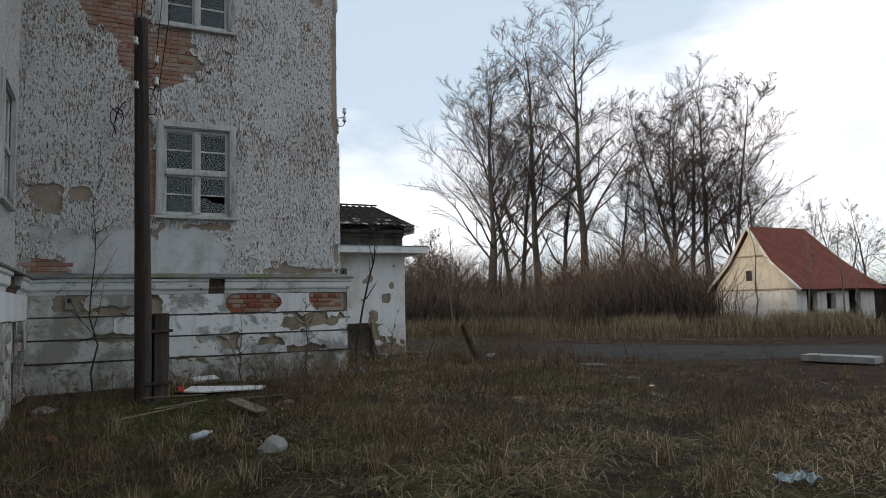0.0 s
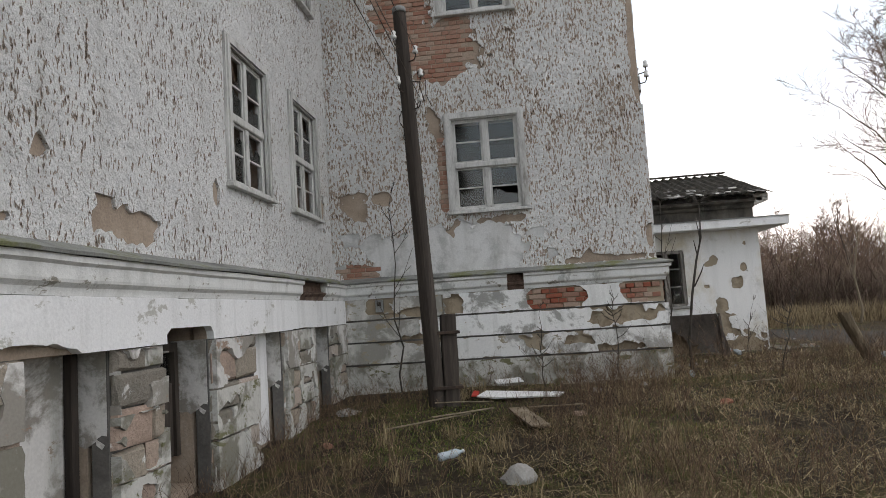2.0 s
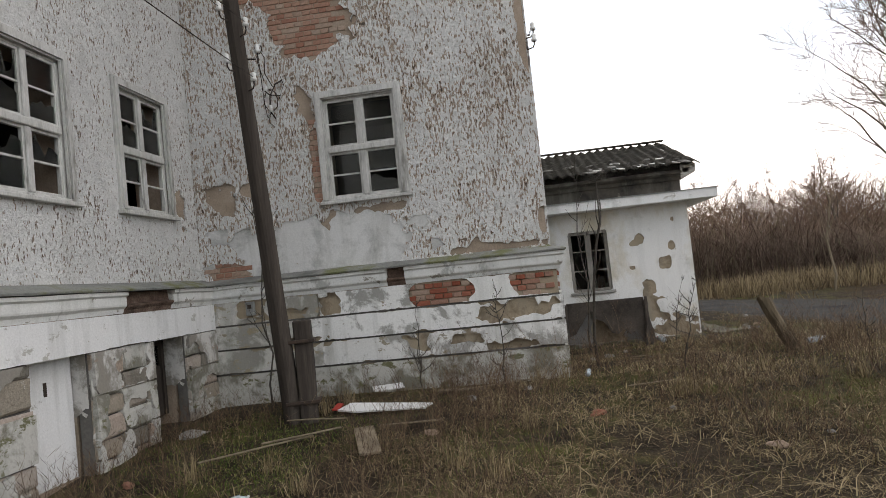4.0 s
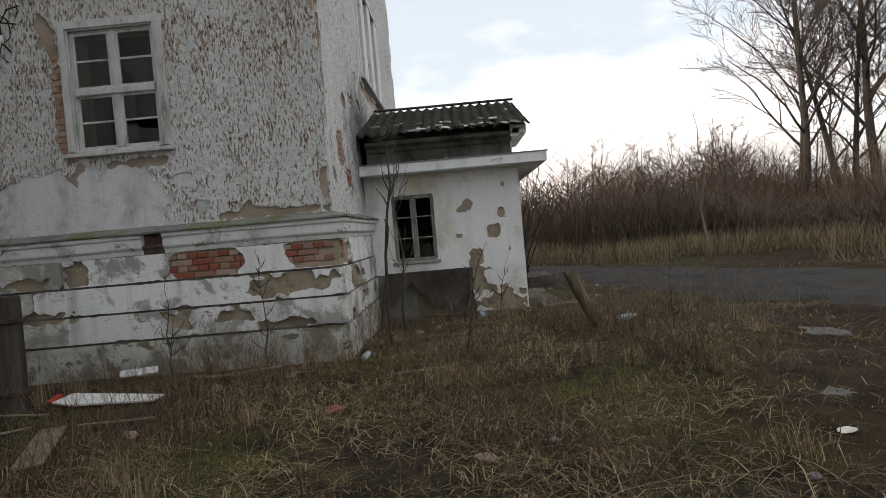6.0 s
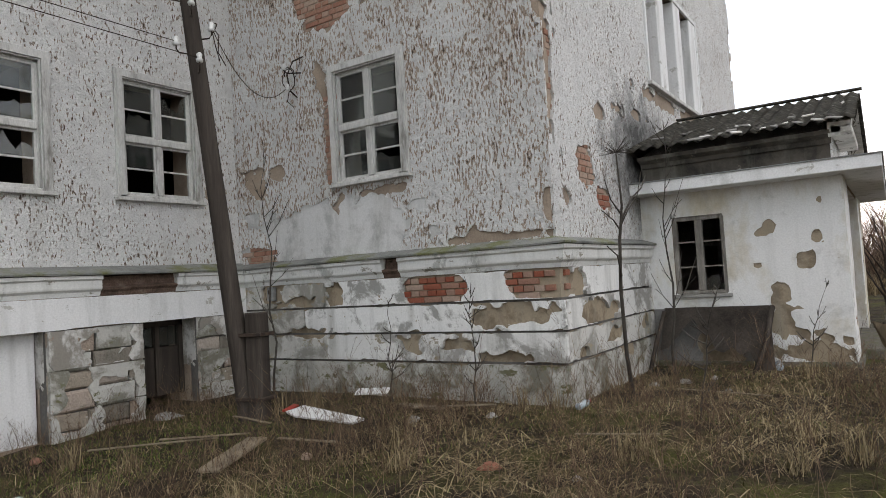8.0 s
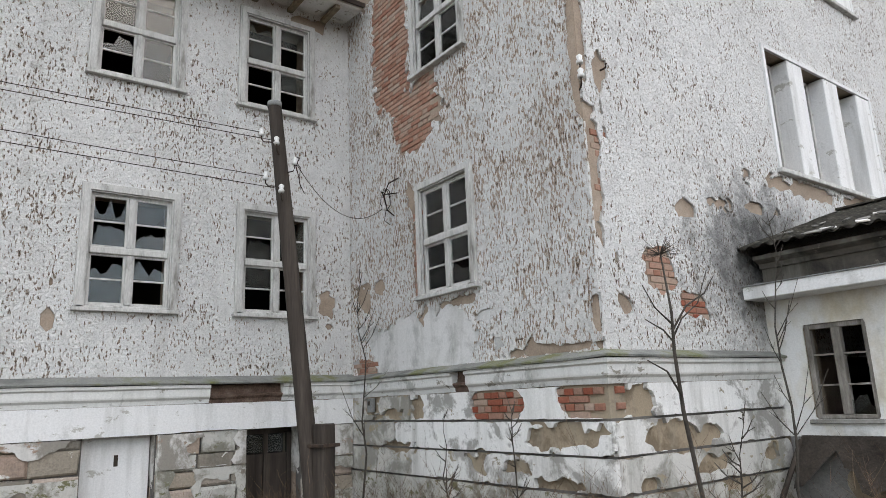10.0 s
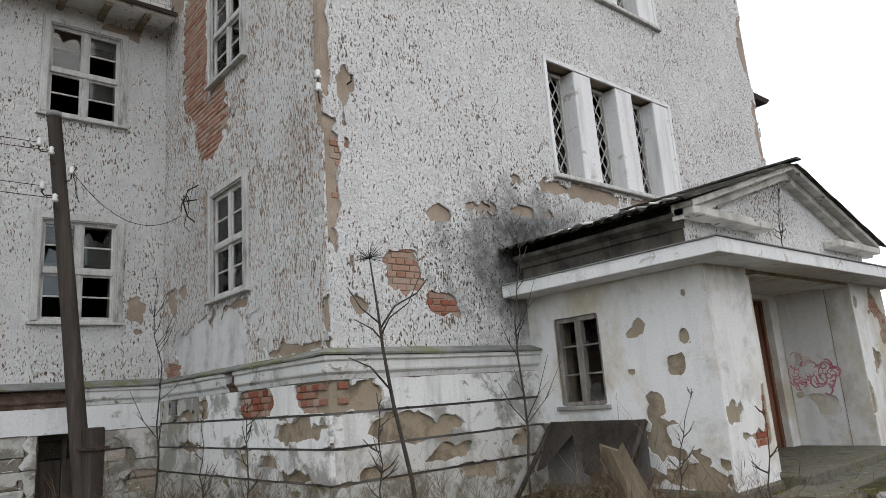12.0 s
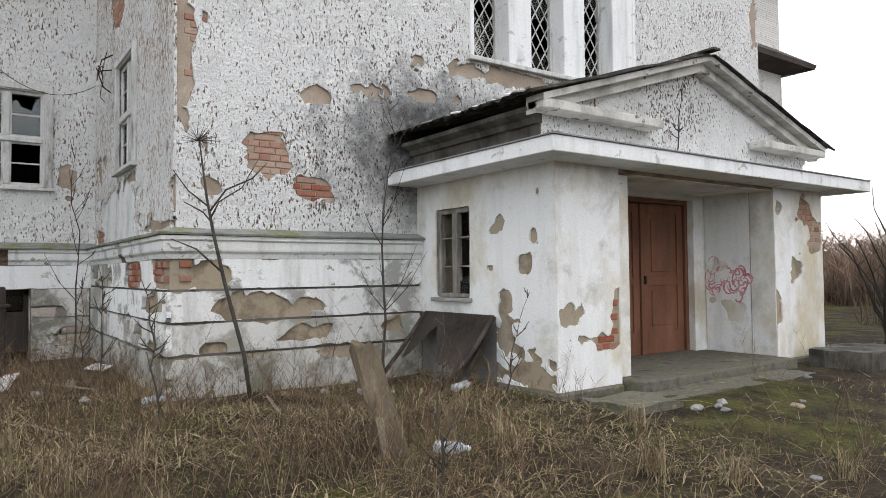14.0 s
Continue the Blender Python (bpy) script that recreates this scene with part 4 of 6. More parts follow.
def brickwall_mat(name):
    m, n, l, b = mat(name, 0.92, 0, 0.2)
    t = n.new("ShaderNodeTexBrick")
    t.inputs["Scale"].default_value = 1.0
    for key, val in (("Mortar Size", 0.007), ("Brick Width", 0.26), ("Row Height", 0.078), ("Mortar Smooth", 0.2)):
        t.inputs[key].default_value = val
    t.inputs["Color1"].default_value, t.inputs["Color2"].default_value, t.inputs["Mortar"].default_value = (0.66, 0.65, 0.63, 1), (0.57, 0.55, 0.52, 1), (0.30, 0.29, 0.27, 1)
    c = n.new("ShaderNodeTexCoord")
    sp, cb = n.new("ShaderNodeSeparateXYZ"), n.new("ShaderNodeCombineXYZ")
    l.new(c.outputs["Object"], sp.inputs[0])
    l.new(sp.outputs["X"], cb.inputs["X"]), l.new(sp.outputs["Z"], cb.inputs["Y"])
    l.new(cb.outputs[0], t.inputs["Vector"])
    f = noise_tex(n, l, c.outputs["Object"], 2.5, 6, 0.7)
    col = blend(n, l, ramp(n, l, f, [(0.58, g3(0)), (0.64, g3(0.8))]), t.outputs["Color"], (0.40, 0.29, 0.23))
    l.new(col, b.inputs["Base Color"])
    bump(n, l, b, t.outputs["Fac"], -0.8, 0.012)
    return m


WBRICK = brickwall_mat("whitewashed_brickwork")
ATW = (10.40, 11.66, 9.73, 11.2)
wall_attic = tagged(part("wall_attic", wall_mesh("w", -16, 12.39, 8.4, 11.4, 0.35, [ATW]), WBRICK, m=EAST(-1.10)), "whitewashed brick attic wall above the eave", "wall", kind="structure")
t = thing("window_9", "broken brown attic window without glass", "window", pose(-1.10, (ATW[0] + ATW[1]) / 2, ATW[2], 0, 0, 90), kind="structure")
part("window_frame", boxes((-0.63, -0.56, 0.05, 0.13, 0, 1.47), (0.56, 0.63, 0.05, 0.13, 0, 1.47), (-0.56, 0.56, 0.05, 0.13, 0, 0.06), (-0.03, 0.03, 0.05, 0.13, 0.06, 1.47), bevel=0.004), WOOD_DARK, t)
part("window_sill", boxes((-0.68, 0.68, -0.06, 0.2, -0.06, 0), bevel=0.006), CONCRETE, t)
pane(t, -0.56, -0.03, 0.06, 1.4, 0.09, 0, 3)

bm = bmesh.new()
box(bm, -11.6, -0.45, -16.2, 12.38, 11.4, 11.6)
part_r = part("roof_main", bm, TILE_DARK)
tagged(part_r, "dark tiled roof of the main wing", "roof", kind="structure")
roof_t = tagged(part("roof_tower", boxes((-2.0, 4.75, 11.75, 24.65, 12.15, 12.32), bevel=0.02), TILE_DARK), "dark overhanging tower roof edge", "roof", kind="structure")
bm = bmesh.new()
vs = [bm.verts.new(p) for p in ((-2.1, 11.65, 12.32), (4.85, 11.65, 12.32), (4.85, 24.75, 12.32), (-2.1, 24.75, 12.32), (1.4, 15.5, 14.6), (1.4, 20.8, 14.6))]
for f in ((0, 1, 4), (1, 2, 5, 4), (2, 3, 5), (3, 0, 4, 5), (3, 2, 1, 0)):
    bm.faces.new([vs[i] for i in f])
part("roof_slopes", bm, TILE_DARK, roof_t)

north = tagged(part("wall_north_wing", boxes((-11.0, -1.06, 24.0, 34.7, -0.3, 8.9)), ROUGH), "white roughcast wall of the far wing", "wall", kind="structure")
tagged(part("wall_north_attic", boxes((-11.0, -1.1, 24.0, 34.7, 8.9, 12.1)), WBRICK), "whitewashed brick attic of the far wing", "wall", kind="structure")
nl = [(-1.06, 24.02), (-1.06, 34.7), (-11.0, 34.7)]
tagged(part("eave_north", path_profile(nl, [(-0.05, 8.55), (0.8, 8.70), (0.85, 8.86), (-0.05, 9.5)]), TILE_DARK), "dark tiled eave of the far wing", "eave", kind="structure")
tagged(part("roof_north", path_profile(nl, [(-3.0, 12.05), (0.9, 12.0), (1.0, 12.15), (-3.0, 13.6)]), TILE_DARK), "dark red roof edge of the far wing", "roof", kind="structure")

# ---- porch ----
PX, PS, PN, PI = 6.70, 15.50, 21.05, 5.60
POR_WIN = (4.53, 5.24, 1.25, 2.36)
ps = tagged(part("wall_porch_south", wall_mesh("w", 4.06, PX - 0.03, -0.2, 2.72, 0.30, [POR_WIN]), COAT_P, m=SOUTH(PS + 0.02)), "white plastered porch wall with crumbled patches", "wall", kind="structure")
PP = [(5.76, 2.11, 0.12, 0.08, 1.3), (6.36, 1.96, 0.06, 0.08, 0.6), (6.22, 1.66, 0.11, 0.11, 0.5), (5.90, 1.22, 0.10, 0.16, 0.6), (6.15, 0.70, 0.36, 0.12, 0.8), (5.85, 0.86, 0.12, 0.12, 0.9), (5.62, 1.60, 0.05, 0.04, 0.5), (6.0, 0.42, 0.8, 0.09, 0.9), (6.55, 0.42, 0.25, 0.05, 0.9), (6.42, 2.42, 0.03, 0.04, 0.5), (5.98, 1.02, 0.1, 0.03, 1.2)]
mesh_part("plaster_coat", coat("coat", 4.10, PX, 1.05, 2.72, 0.02, [POR_WIN], PP, step=0.045, seed=50), PLASTER, ps, "white lime plaster")
mesh_part("plaster_coat", coat("coat", 5.72, PX, 0.30, 1.05, 0.02, [], PP, step=0.045, seed=50), PLASTER, ps, "white lime plaster")
mesh_part("cement_base", coat("coat", 4.19, 5.72, 0.0, 1.05, 0.012, [], [(5.1, 0.45, 0.3, 0.3, 0.4)], step=0.06, seed=52), CEMENT, ps, "dark cement base")
pf = tagged(part("wall_porch_front", wall_mesh("w", PS + 0.03, PN, -0.2, 2.72, 0.35, [(16.48, 19.72, 0.30, 2.66)]), COAT_P, m=EAST(PX - 0.02)), "white plastered front of the porch with an open portal", "wall", kind="structure")
PF = [(16.46, 1.12, 0.12, 0.42, 0.5), (16.24, 0.78, 0.16, 0.07, 0.7), (15.66, 1.08, 0.20, 0.14, 0.7), (15.95, 0.84, 0.30, 0.05, 1.0), (20.62, 2.30, 0.28, 0.26, 0.6), (20.85, 2.0, 0.18, 0.22, 0.6), (20.26, 1.57, 0.14, 0.15, 0.6), (19.84, 2.42, 0.08, 0.24, 0.7), (19.74, 1.08, 0.12, 0.22, 0.7)]
mesh_part("plaster_coat", coat("coat", PS, 16.48, 0.30, 2.72, 0.02, [], PF, step=0.045, seed=55), PLASTER, pf, "white lime plaster")
mesh_part("plaster_coat", coat("coat", 19.72, PN, 0.30, 2.72, 0.02, [], PF, step=0.045, seed=56), PLASTER, pf, "white lime plaster")
tagged(part("wall_porch_north", boxes((4.07, PX - 0.38, PN - 0.3, PN - 0.02, -0.2, 2.665), bevel=0.004), PLASTER), "plain plastered north wall of the porch", "wall", kind="structure")
inner = tagged(part("wall_porch_inside", boxes((PI - 0.3, PI, 16.3, 17.35, 0.3, 2.72), (PI - 0.3, PI, 19.45, 20.0, 0.3, 2.72), (PI - 0.3, PI, 17.35, 19.45, 2.60, 2.72), (PI - 0.01, PX - 0.37, 16.30, 16.47, 0.3, 2.72), (PI - 0.01, PX - 0.37, 19.73, 19.95, 0.3, 2.72), (PX - 0.36, PX - 0.01, 16.465, 16.485, 0.36, 2.66), (PX - 0.36, PX - 0.01, 19.715, 19.735, 0.36, 2.66)), PLASTER), "white plastered inside walls of the porch", "wall", kind="structure")
part("pilaster", boxes((PX - 0.365, PX - 0.10, 16.44, 16.76, 0.361, 2.652), bevel=0.008), PLASTER, inner, "white set-back pilaster")
part("portal_soffit", boxes((PX - 0.36, PX - 0.03, 16.77, 19.70, 2.645, 2.658)), PLASTER, inner, "white plastered soffit")
graf = mesh_part("plaster_coat", coat("coat", PI + 0.02, PX - 0.38, 0.36, 2.70, 0.015, [], [(6.12, 0.95, 0.20, 0.12, 0.6), (5.85, 1.62, 0.12, 0.10, 0.7), (5.72, 1.1, 0.06, 0.05, 0.7)], step=0.05, seed=57), PLASTER, inner, "scrawled white plaster", SOUTH(19.73))
tagged(part("porch_floor", boxes((4.10, 6.98, 16.50, 19.70, 0.05, 0.36), (4.1, PX - 0.37, 15.85, 16.50, 0.0, 0.30), (4.1, PX - 0.37, 19.7, 20.9, 0.0, 0.30), bevel=0.012), STEP), "worn concrete floor of the porch", "floor", kind="structure")
found = tagged(part("porch_foundation", waver(boxes((4.2, PX + 0.05, PS - 0.05, 16.48, -0.3, 0.31), (4.2, PX + 0.05, 19.72, PN + 0.05, -0.3, 0.31), bevel=0.02), 0.02, 3), STEP), "mossy concrete foundation of the porch", "foundation", kind="structure")
steps = thing("porch_steps", "two broken concrete steps littered with rubble", "steps", pose(0, 0, 0))


def slabby(x0, x1, y0, y1, z0, z1, seed, bev=0.02):
    bm = boxes((x0, x1, y0, y1, z0, z1))
    bmesh.ops.subdivide_edges(bm, edges=bm.edges[:], cuts=5, use_grid_fill=True)
    for v in bm.verts:
        w = noise.noise_vector((v.co.x * 2.6 + seed, v.co.y * 2.6, v.co.z * 2.6)) + noise.noise_vector((v.co.x * 8 + seed, v.co.y * 8, v.co.z * 8)) * 0.4
        v.co += w * bev
    return bm


part("step", slabby(6.99, 7.40, 16.32, 19.30, -0.1, 0.25, 1, 0.032), STEP, steps)
part("step", slabby(7.42, 7.74, 16.34, 18.1, -0.1, 0.14, 2, 0.032), STEP, steps)
part("cheek_block", slabby(6.99, 7.62, 15.55, 16.30, -0.1, 0.30, 3, 0.06), STEP, steps, "crumbled concrete block")
blk = tagged(part("concrete_block", slabby(6.95, 7.75, 20.0, 21.4, -0.1, 0.46, 4, 0.04), MOULD_D), "dark mossy concrete block beside the porch", "concrete block")

slab = tagged(part("canopy_slab", boxes((4.10, 7.14, 15.04, 21.66, 2.70, 2.86), bevel=0.008), LINTEL), "white flat canopy slab over the porch", "canopy", kind="structure")
part("zinc_edge", boxes((4.10, 7.16, 15.02, 15.16, 2.862, 2.875), (7.02, 7.16, 15.16, 21.54, 2.862, 2.875), (4.10, 7.16, 21.54, 21.68, 2.862, 2.875)), METAL, slab)
YC, EZ, RZ = 18.05, 3.30, 4.24
ped = thing("porch_gable", "roughcast porch gable with weathered cornices", "gable", pose(0, 0, 0), kind="structure")
bm = bmesh.new()
prof = [(15.40, 2.87), (20.70, 2.87), (20.70, 3.28), (YC, 4.13), (15.40, 3.28)]
for x in (4.2, 6.62):
    vs = [bm.verts.new((x, y, z)) for y, z in prof]
    bm.faces.new(vs if x > 5 else vs[::-1])
bm.verts.ensure_lookup_table()
for i in range(5):
    j = (i + 1) % 5
    bm.faces.new((bm.verts[i], bm.verts[j], bm.verts[5 + j], bm.verts[5 + i]))
bmesh.ops.recalc_face_normals(bm, faces=bm.faces[:])
part("gable_body", bm, ROUGH_G, ped)
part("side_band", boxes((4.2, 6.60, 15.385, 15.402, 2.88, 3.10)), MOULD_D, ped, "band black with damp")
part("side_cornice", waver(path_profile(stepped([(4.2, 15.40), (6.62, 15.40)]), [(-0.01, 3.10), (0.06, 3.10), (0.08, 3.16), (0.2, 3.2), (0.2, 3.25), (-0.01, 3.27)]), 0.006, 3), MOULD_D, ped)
part("side_cornice", path_profile(stepped([(6.62, 20.70), (4.2, 20.70)]), [(-0.01, 3.10), (0.06, 3.10), (0.08, 3.16), (0.2, 3.2), (0.2, 3.25), (-0.01, 3.27)]), CORNICE, ped)
part("cornice_return", boxes((6.622, 6.86, 15.20, 17.10, 3.19, 3.29), bevel=0.012), MOULD, ped)
part("cornice_return", boxes((6.622, 6.86, 19.25, 20.90, 3.19, 3.29), bevel=0.012), MOULD, ped)
sl = (RZ - EZ) / (YC - 15.02)
for sgn, nm in ((1, "raking_cornice"), (-1, "raking_cornice")):
    bm = bmesh.new()
    for (d0, d1, x1) in ((-0.20, -0.09, 6.74), (-0.09, -0.02, 6.86)):
        y0, y1 = 15.2, YC
        pts = []
        for x in (6.60, x1):
            for (y, k) in ((y0, d0), (y1, d0), (y1, d1), (y0, d1)):
                z = EZ + (y - 15.02) * sl + k
                pts.append(bm.verts.new((x, y if sgn > 0 else 2 * YC - y, z)))
        for f in ((0, 1, 2, 3), (4, 7, 6, 5), (0, 4, 5, 1), (1, 5, 6, 2), (2, 6, 7, 3), (3, 7, 4, 0)):
            bm.faces.new([pts[i] for i in f])
    bmesh.ops.recalc_face_normals(bm, faces=bm.faces[:])
    part(nm, bm, MOULD, ped)


def corrugated(y0, z0, y1, z1, x0, x1, mirror):
    bm = bmesh.new()
    n_ = round((x1 - x0) / 0.0225)
    rows = []
    for k in range(13):
        f = k / 12
        row = []
        for i in range(n_ + 1):
            x = x0 + (x1 - x0) * i / n_
            y = y0 + (y1 - y0) * f
            z = z0 + (z1 - z0) * f + 0.024 * math.cos(i * math.pi / 4) - 0.012 * (k % 4 == 0 and k > 0) + 0.012 * noise.noise((x * 2, y * 2, 5))
            if k == 0:
                y += 0.05 * noise.noise((x * 3.1, 2.0, mirror))
            row.append(bm.verts.new((x, y if not mirror else 2 * YC - y, z)))
        rows.append(row)
    for a, c in zip(rows, rows[1:]):
        for i in range(n_):
            bm.faces.new((a[i], a[i + 1], c[i + 1], c[i]))
    bmesh.ops.solidify(bm, geom=bm.faces[:], thickness=0.01)
    for f in bm.faces:
        f.smooth = True
    return bm


proof = thing("porch_roof", "dark mossy corrugated sheet roof littered with bits", "roof", pose(0, 0, 0), kind="structure")
part("roof_sheet", corrugated(15.02, EZ + 0.03, YC, RZ, 4.10, 6.92, 0), SHEET, proof)
part("roof_sheet", corrugated(15.02, EZ + 0.03, YC, RZ, 4.10, 6.92, 1), SHEET, proof)
part("ridge_cap", waver(boxes((4.1, 6.95, YC - 0.07, YC + 0.07, RZ + 0.02, RZ + 0.045)), 0.005, 2), SHEET, proof)

t = thing("window_10", "small porch window with weathered frame and missing glass", "window", pose((POR_WIN[0] + POR_WIN[1]) / 2, PS, POR_WIN[2]), kind="structure")
w, h = POR_WIN[1] - POR_WIN[0], POR_WIN[3] - POR_WIN[2]
part("window_frame", boxes((-w / 2, -w / 2 + 0.06, 0.04, 0.12, 0, h), (w / 2 - 0.06, w / 2, 0.04, 0.12, 0, h), (-w / 2 + 0.06, w / 2 - 0.06, 0.04, 0.12, h - 0.06, h), (-w / 2 + 0.06, w / 2 - 0.06, 0.04, 0.12, 0, 0.05), (-0.05, 0.05, 0.035, 0.12, 0.05, h - 0.06), bevel=0.005), FRAME_OLD, t)
part("glazing_bar", boxes((-w / 2 + 0.06, -0.05, 0.06, 0.09, h * 0.34, h * 0.34 + 0.02), (-w / 2 + 0.06, -0.05, 0.06, 0.09, h * 0.66, h * 0.66 + 0.02)), FRAME_OLD, t)
part("glazing_bar", boxes((0.05, w / 2 - 0.06, 0.06, 0.09, h * 0.34, h * 0.34 + 0.02), (0.05, w / 2 - 0.06, 0.06, 0.09, h * 0.66, h * 0.66 + 0.02)), FRAME_OLD, t)
part("window_sill", boxes((-w / 2 - 0.05, w / 2 + 0.05, -0.06, 0.06, -0.05, 0), bevel=0.008), CONCRETE, t)
pane(t, 0.05, w / 2 - 0.06, 0.05, h * 0.34, 0.075, 1, 5)
tagged(part("porch_ceiling", boxes((4.12, 6.30, 15.85, 20.9, 2.672, 2.698)), PLASTER), "white porch ceiling", "ceiling", kind="structure")

dr = thing("door_1", "tall brown panelled double door with both leaves shut", "door", pose(PI - 0.14, 17.35, 0.362, 0, 0, 90), kind="structure")
part("door_frame", boxes((0, 0.07, -0.04, 0.12, 0, 2.24), (2.03, 2.10, -0.04, 0.12, 0, 2.24), (0.07, 2.03, -0.04, 0.12, 2.17, 2.24), bevel=0.005), DOOR, dr)


def leaf(parent, m):
    bm = boxes((0, 0.97, 0, 0.035, 0, 2.16), (0, 0.14, -0.02, 0, 0, 2.16), (0.83, 0.97, -0.02, 0, 0, 2.16), (0.14, 0.83, -0.02, 0, 0, 0.32), (0.14, 0.83, -0.02, 0, 2.02, 2.16), (0.14, 0.83, -0.02, 0, 0.98, 1.10), bevel=0.004)
    d = part("door_leaf", bm, DOOR, parent, "brown panelled leaf", m)
    part("raised_panel", boxes((0.24, 0.73, -0.016, 0, 0.40, 0.90), bevel=0.006), DOOR, d)
    part("raised_panel", boxes((0.24, 0.73, -0.016, 0, 1.18, 1.94), bevel=0.006), DOOR, d)
    part("handle", boxes((0.05, 0.08, -0.06, -0.02, 1.0, 1.12), bevel=0.005), IRON, d)
    return d


leaf(dr, pose(1.055, 0.02, 0))
leaf(dr, pose(0.08, 0.03, 0, 0, 0, 1))

# ---- utility pole, wires ----
PB = Vector((0.72, 10.92, 0.0))
PT = Vector((0.60, 10.35, 5.58))
pole = thing("utility_pole", "leaning dark wooden utility pole with porcelain insulators", "utility pole", Matrix.Translation(PB))
B_ = PT - PB


def on_pole(z):
    return B_ * (z / B_.z)


rp = random.Random(3)
bm = bmesh.new()
ringsv = []
for i in range(15):
    f = i / 14
    c = B_.lerp(Vector((0, 0, 0)), 1 - f) if i else Vector((0, 0, -0.25))
    r = 0.120 - 0.032 * f
    ringsv.append([bm.verts.new(c + Vector((math.cos(a * math.tau / 18), math.sin(a * math.tau / 18), 0)) * (r + 0.006 * noise.noise((a * 0.9, f * 5, 2)))) for a in range(18)])
for a, c in zip(ringsv, ringsv[1:]):
    for k in range(18):
        bm.faces.new((a[k], a[(k + 1) % 18], c[(k + 1) % 18], c[k]))
bm.faces.new(ringsv[-1])
part("shaft", bm, WOOD_DARK, pole)
mesh_part("pole_cap", tubes_mesh("cap", [([B_ + Vector((0, 0, -0.04)), B_ + Vector((0, 0, 0.03)), B_ + Vector((0, 0, 0.05))], [0.096, 0.092, 0.05], 14)]), METAL, pole)


def insulator(parent, p, out):
    """Porcelain bell on a bent iron hook."""
    p, out = Vector(p), Vector(out).normalized()
    mesh_part("hook", tubes_mesh("hook", [([p, p + out * 0.10, p + out * 0.13 + Vector((0, 0, 0.04)), p + out * 0.13 + Vector((0, 0, 0.1))], [0.009] * 4, 6)]), IRON, parent)
    q = p + out * 0.13 + Vector((0, 0, 0.08))
    mesh_part("insulator", tubes_mesh("bell", [([q, q + Vector((0, 0, 0.03)), q + Vector((0, 0, 0.05)), q + Vector((0, 0, 0.09)), q + Vector((0, 0, 0.11))], [0.035, 0.04, 0.026, 0.034, 0.014], 12)]), PORCELAIN, parent, "white porcelain insulator")
    return parent.matrix_world.translation + q + Vector((0, 0, 0.05)) if parent.type == "EMPTY" else q


ins = [insulator(pole, on_pole(z) + Vector((sx * 0.08, sy * 0.08, 0)), (sx, sy, 0)) for z, sx, sy in ((5.05, -0.4, -1.0), (4.86, 0.9, -0.6), (4.45, -0.4, -1.0), (4.62, 1.0, 0.5), (4.22, 0.9, -0.6))]
stub = thing("pole_stub", "thick squared wooden stub post bound to the pole", "post", pose(0.92, 10.90, 0.0, 0, 0, 12))
bm = boxes((-0.105, 0.105, -0.09, 0.09, -0.2, 1.44), bevel=0.015)
bmesh.ops.subdivide_edges(bm, edges=[e for e in bm.edges if e.calc_length() > 0.6], cuts=6)
part("post", waver(bm, 0.02, 5), WOOD_DARK, stub)
part("metal_band", boxes((-0.30, 0.15, -0.13, 0.13, 1.16, 1.20), bevel=0.004), IRON, stub)
part("metal_band", boxes((-0.26, 0.15, -0.13, 0.13, 0.42, 0.46), bevel=0.004), IRON, stub)


def wire(name, a, c, sag, label, r=0.005):
    a, c = Vector(a), Vector(c)
    pts = [a.lerp(c, i / 24) - Vector((0, 0, sag * 4 * (i / 24) * (1 - i / 24))) for i in range(25)]
    return tagged(mesh_part(name, tubes_mesh(name, [(pts, [r] * 25, 5)]), IRON), label, "wire", "overhead wires")


for k, (i, dz) in enumerate(((0, 0.55), (1, 0.35), (2, 0.35), (4, 0.2))):
    wire("overhead_wire", ins[i], (0.1 + 0.1 * k, -14.0, 5.6 + dz), 0.28, "thin dark overhead wire strung from the leaning pole")
brk = thing("wall_bracket", "rusty iron wire bracket on bare brickwork", "bracket", pose(0.42, 12.39, 4.66))
mesh_part("rod", tubes_mesh("rod", [([(0.04, 0, 0.28), (-0.02, -0.16, 0.18), (-0.1, -0.2, 0.0), (-0.14, -0.12, -0.2), (-0.1, 0, -0.3)], [0.012] * 5, 6), ([(0.0, 0.0, 0.05), (-0.1, -0.2, 0.02), (-0.2, -0.22, 0.12)], [0.01] * 3, 6)]), IRON, brk)
mesh_part("loose_cable", tubes_mesh("cable", [([(-0.1 + 0.10 * math.cos(a * 0.7), -0.17 + 0.03 * math.sin(a), -0.05 + 0.16 * math.sin(a * 0.7)) for a in range(14)], [0.007] * 14, 5), ([(-0.12, -0.15, -0.2), (-0.16, -0.16, -0.36), (-0.1, -0.1, -0.44)], [0.006] * 3, 4), ([(0.05, -0.1, 0.3), (0.1, -0.14, 0.16), (0.02, -0.16, -0.05)], [0.006] * 3, 4)]), IRON, brk)
for dx, dz in ((-0.16, 0.08), (-0.1, -0.22)):
    mesh_part("insulator", tubes_mesh("bell", [([(dx, -0.2, dz), (dx, -0.2, dz + 0.05), (dx, -0.2, dz + 0.09)], [0.034, 0.03, 0.014], 10)]), PORCELAIN, brk)
wire("slack_wire", ins[3], (0.28, 12.22, 4.5), 0.42, "slack dark wire between pole and wall bracket", 0.005)
tl = thing("loose_wires", "loose wire ends dangling from the pole", "wire", Matrix.Translation(ins[3]))
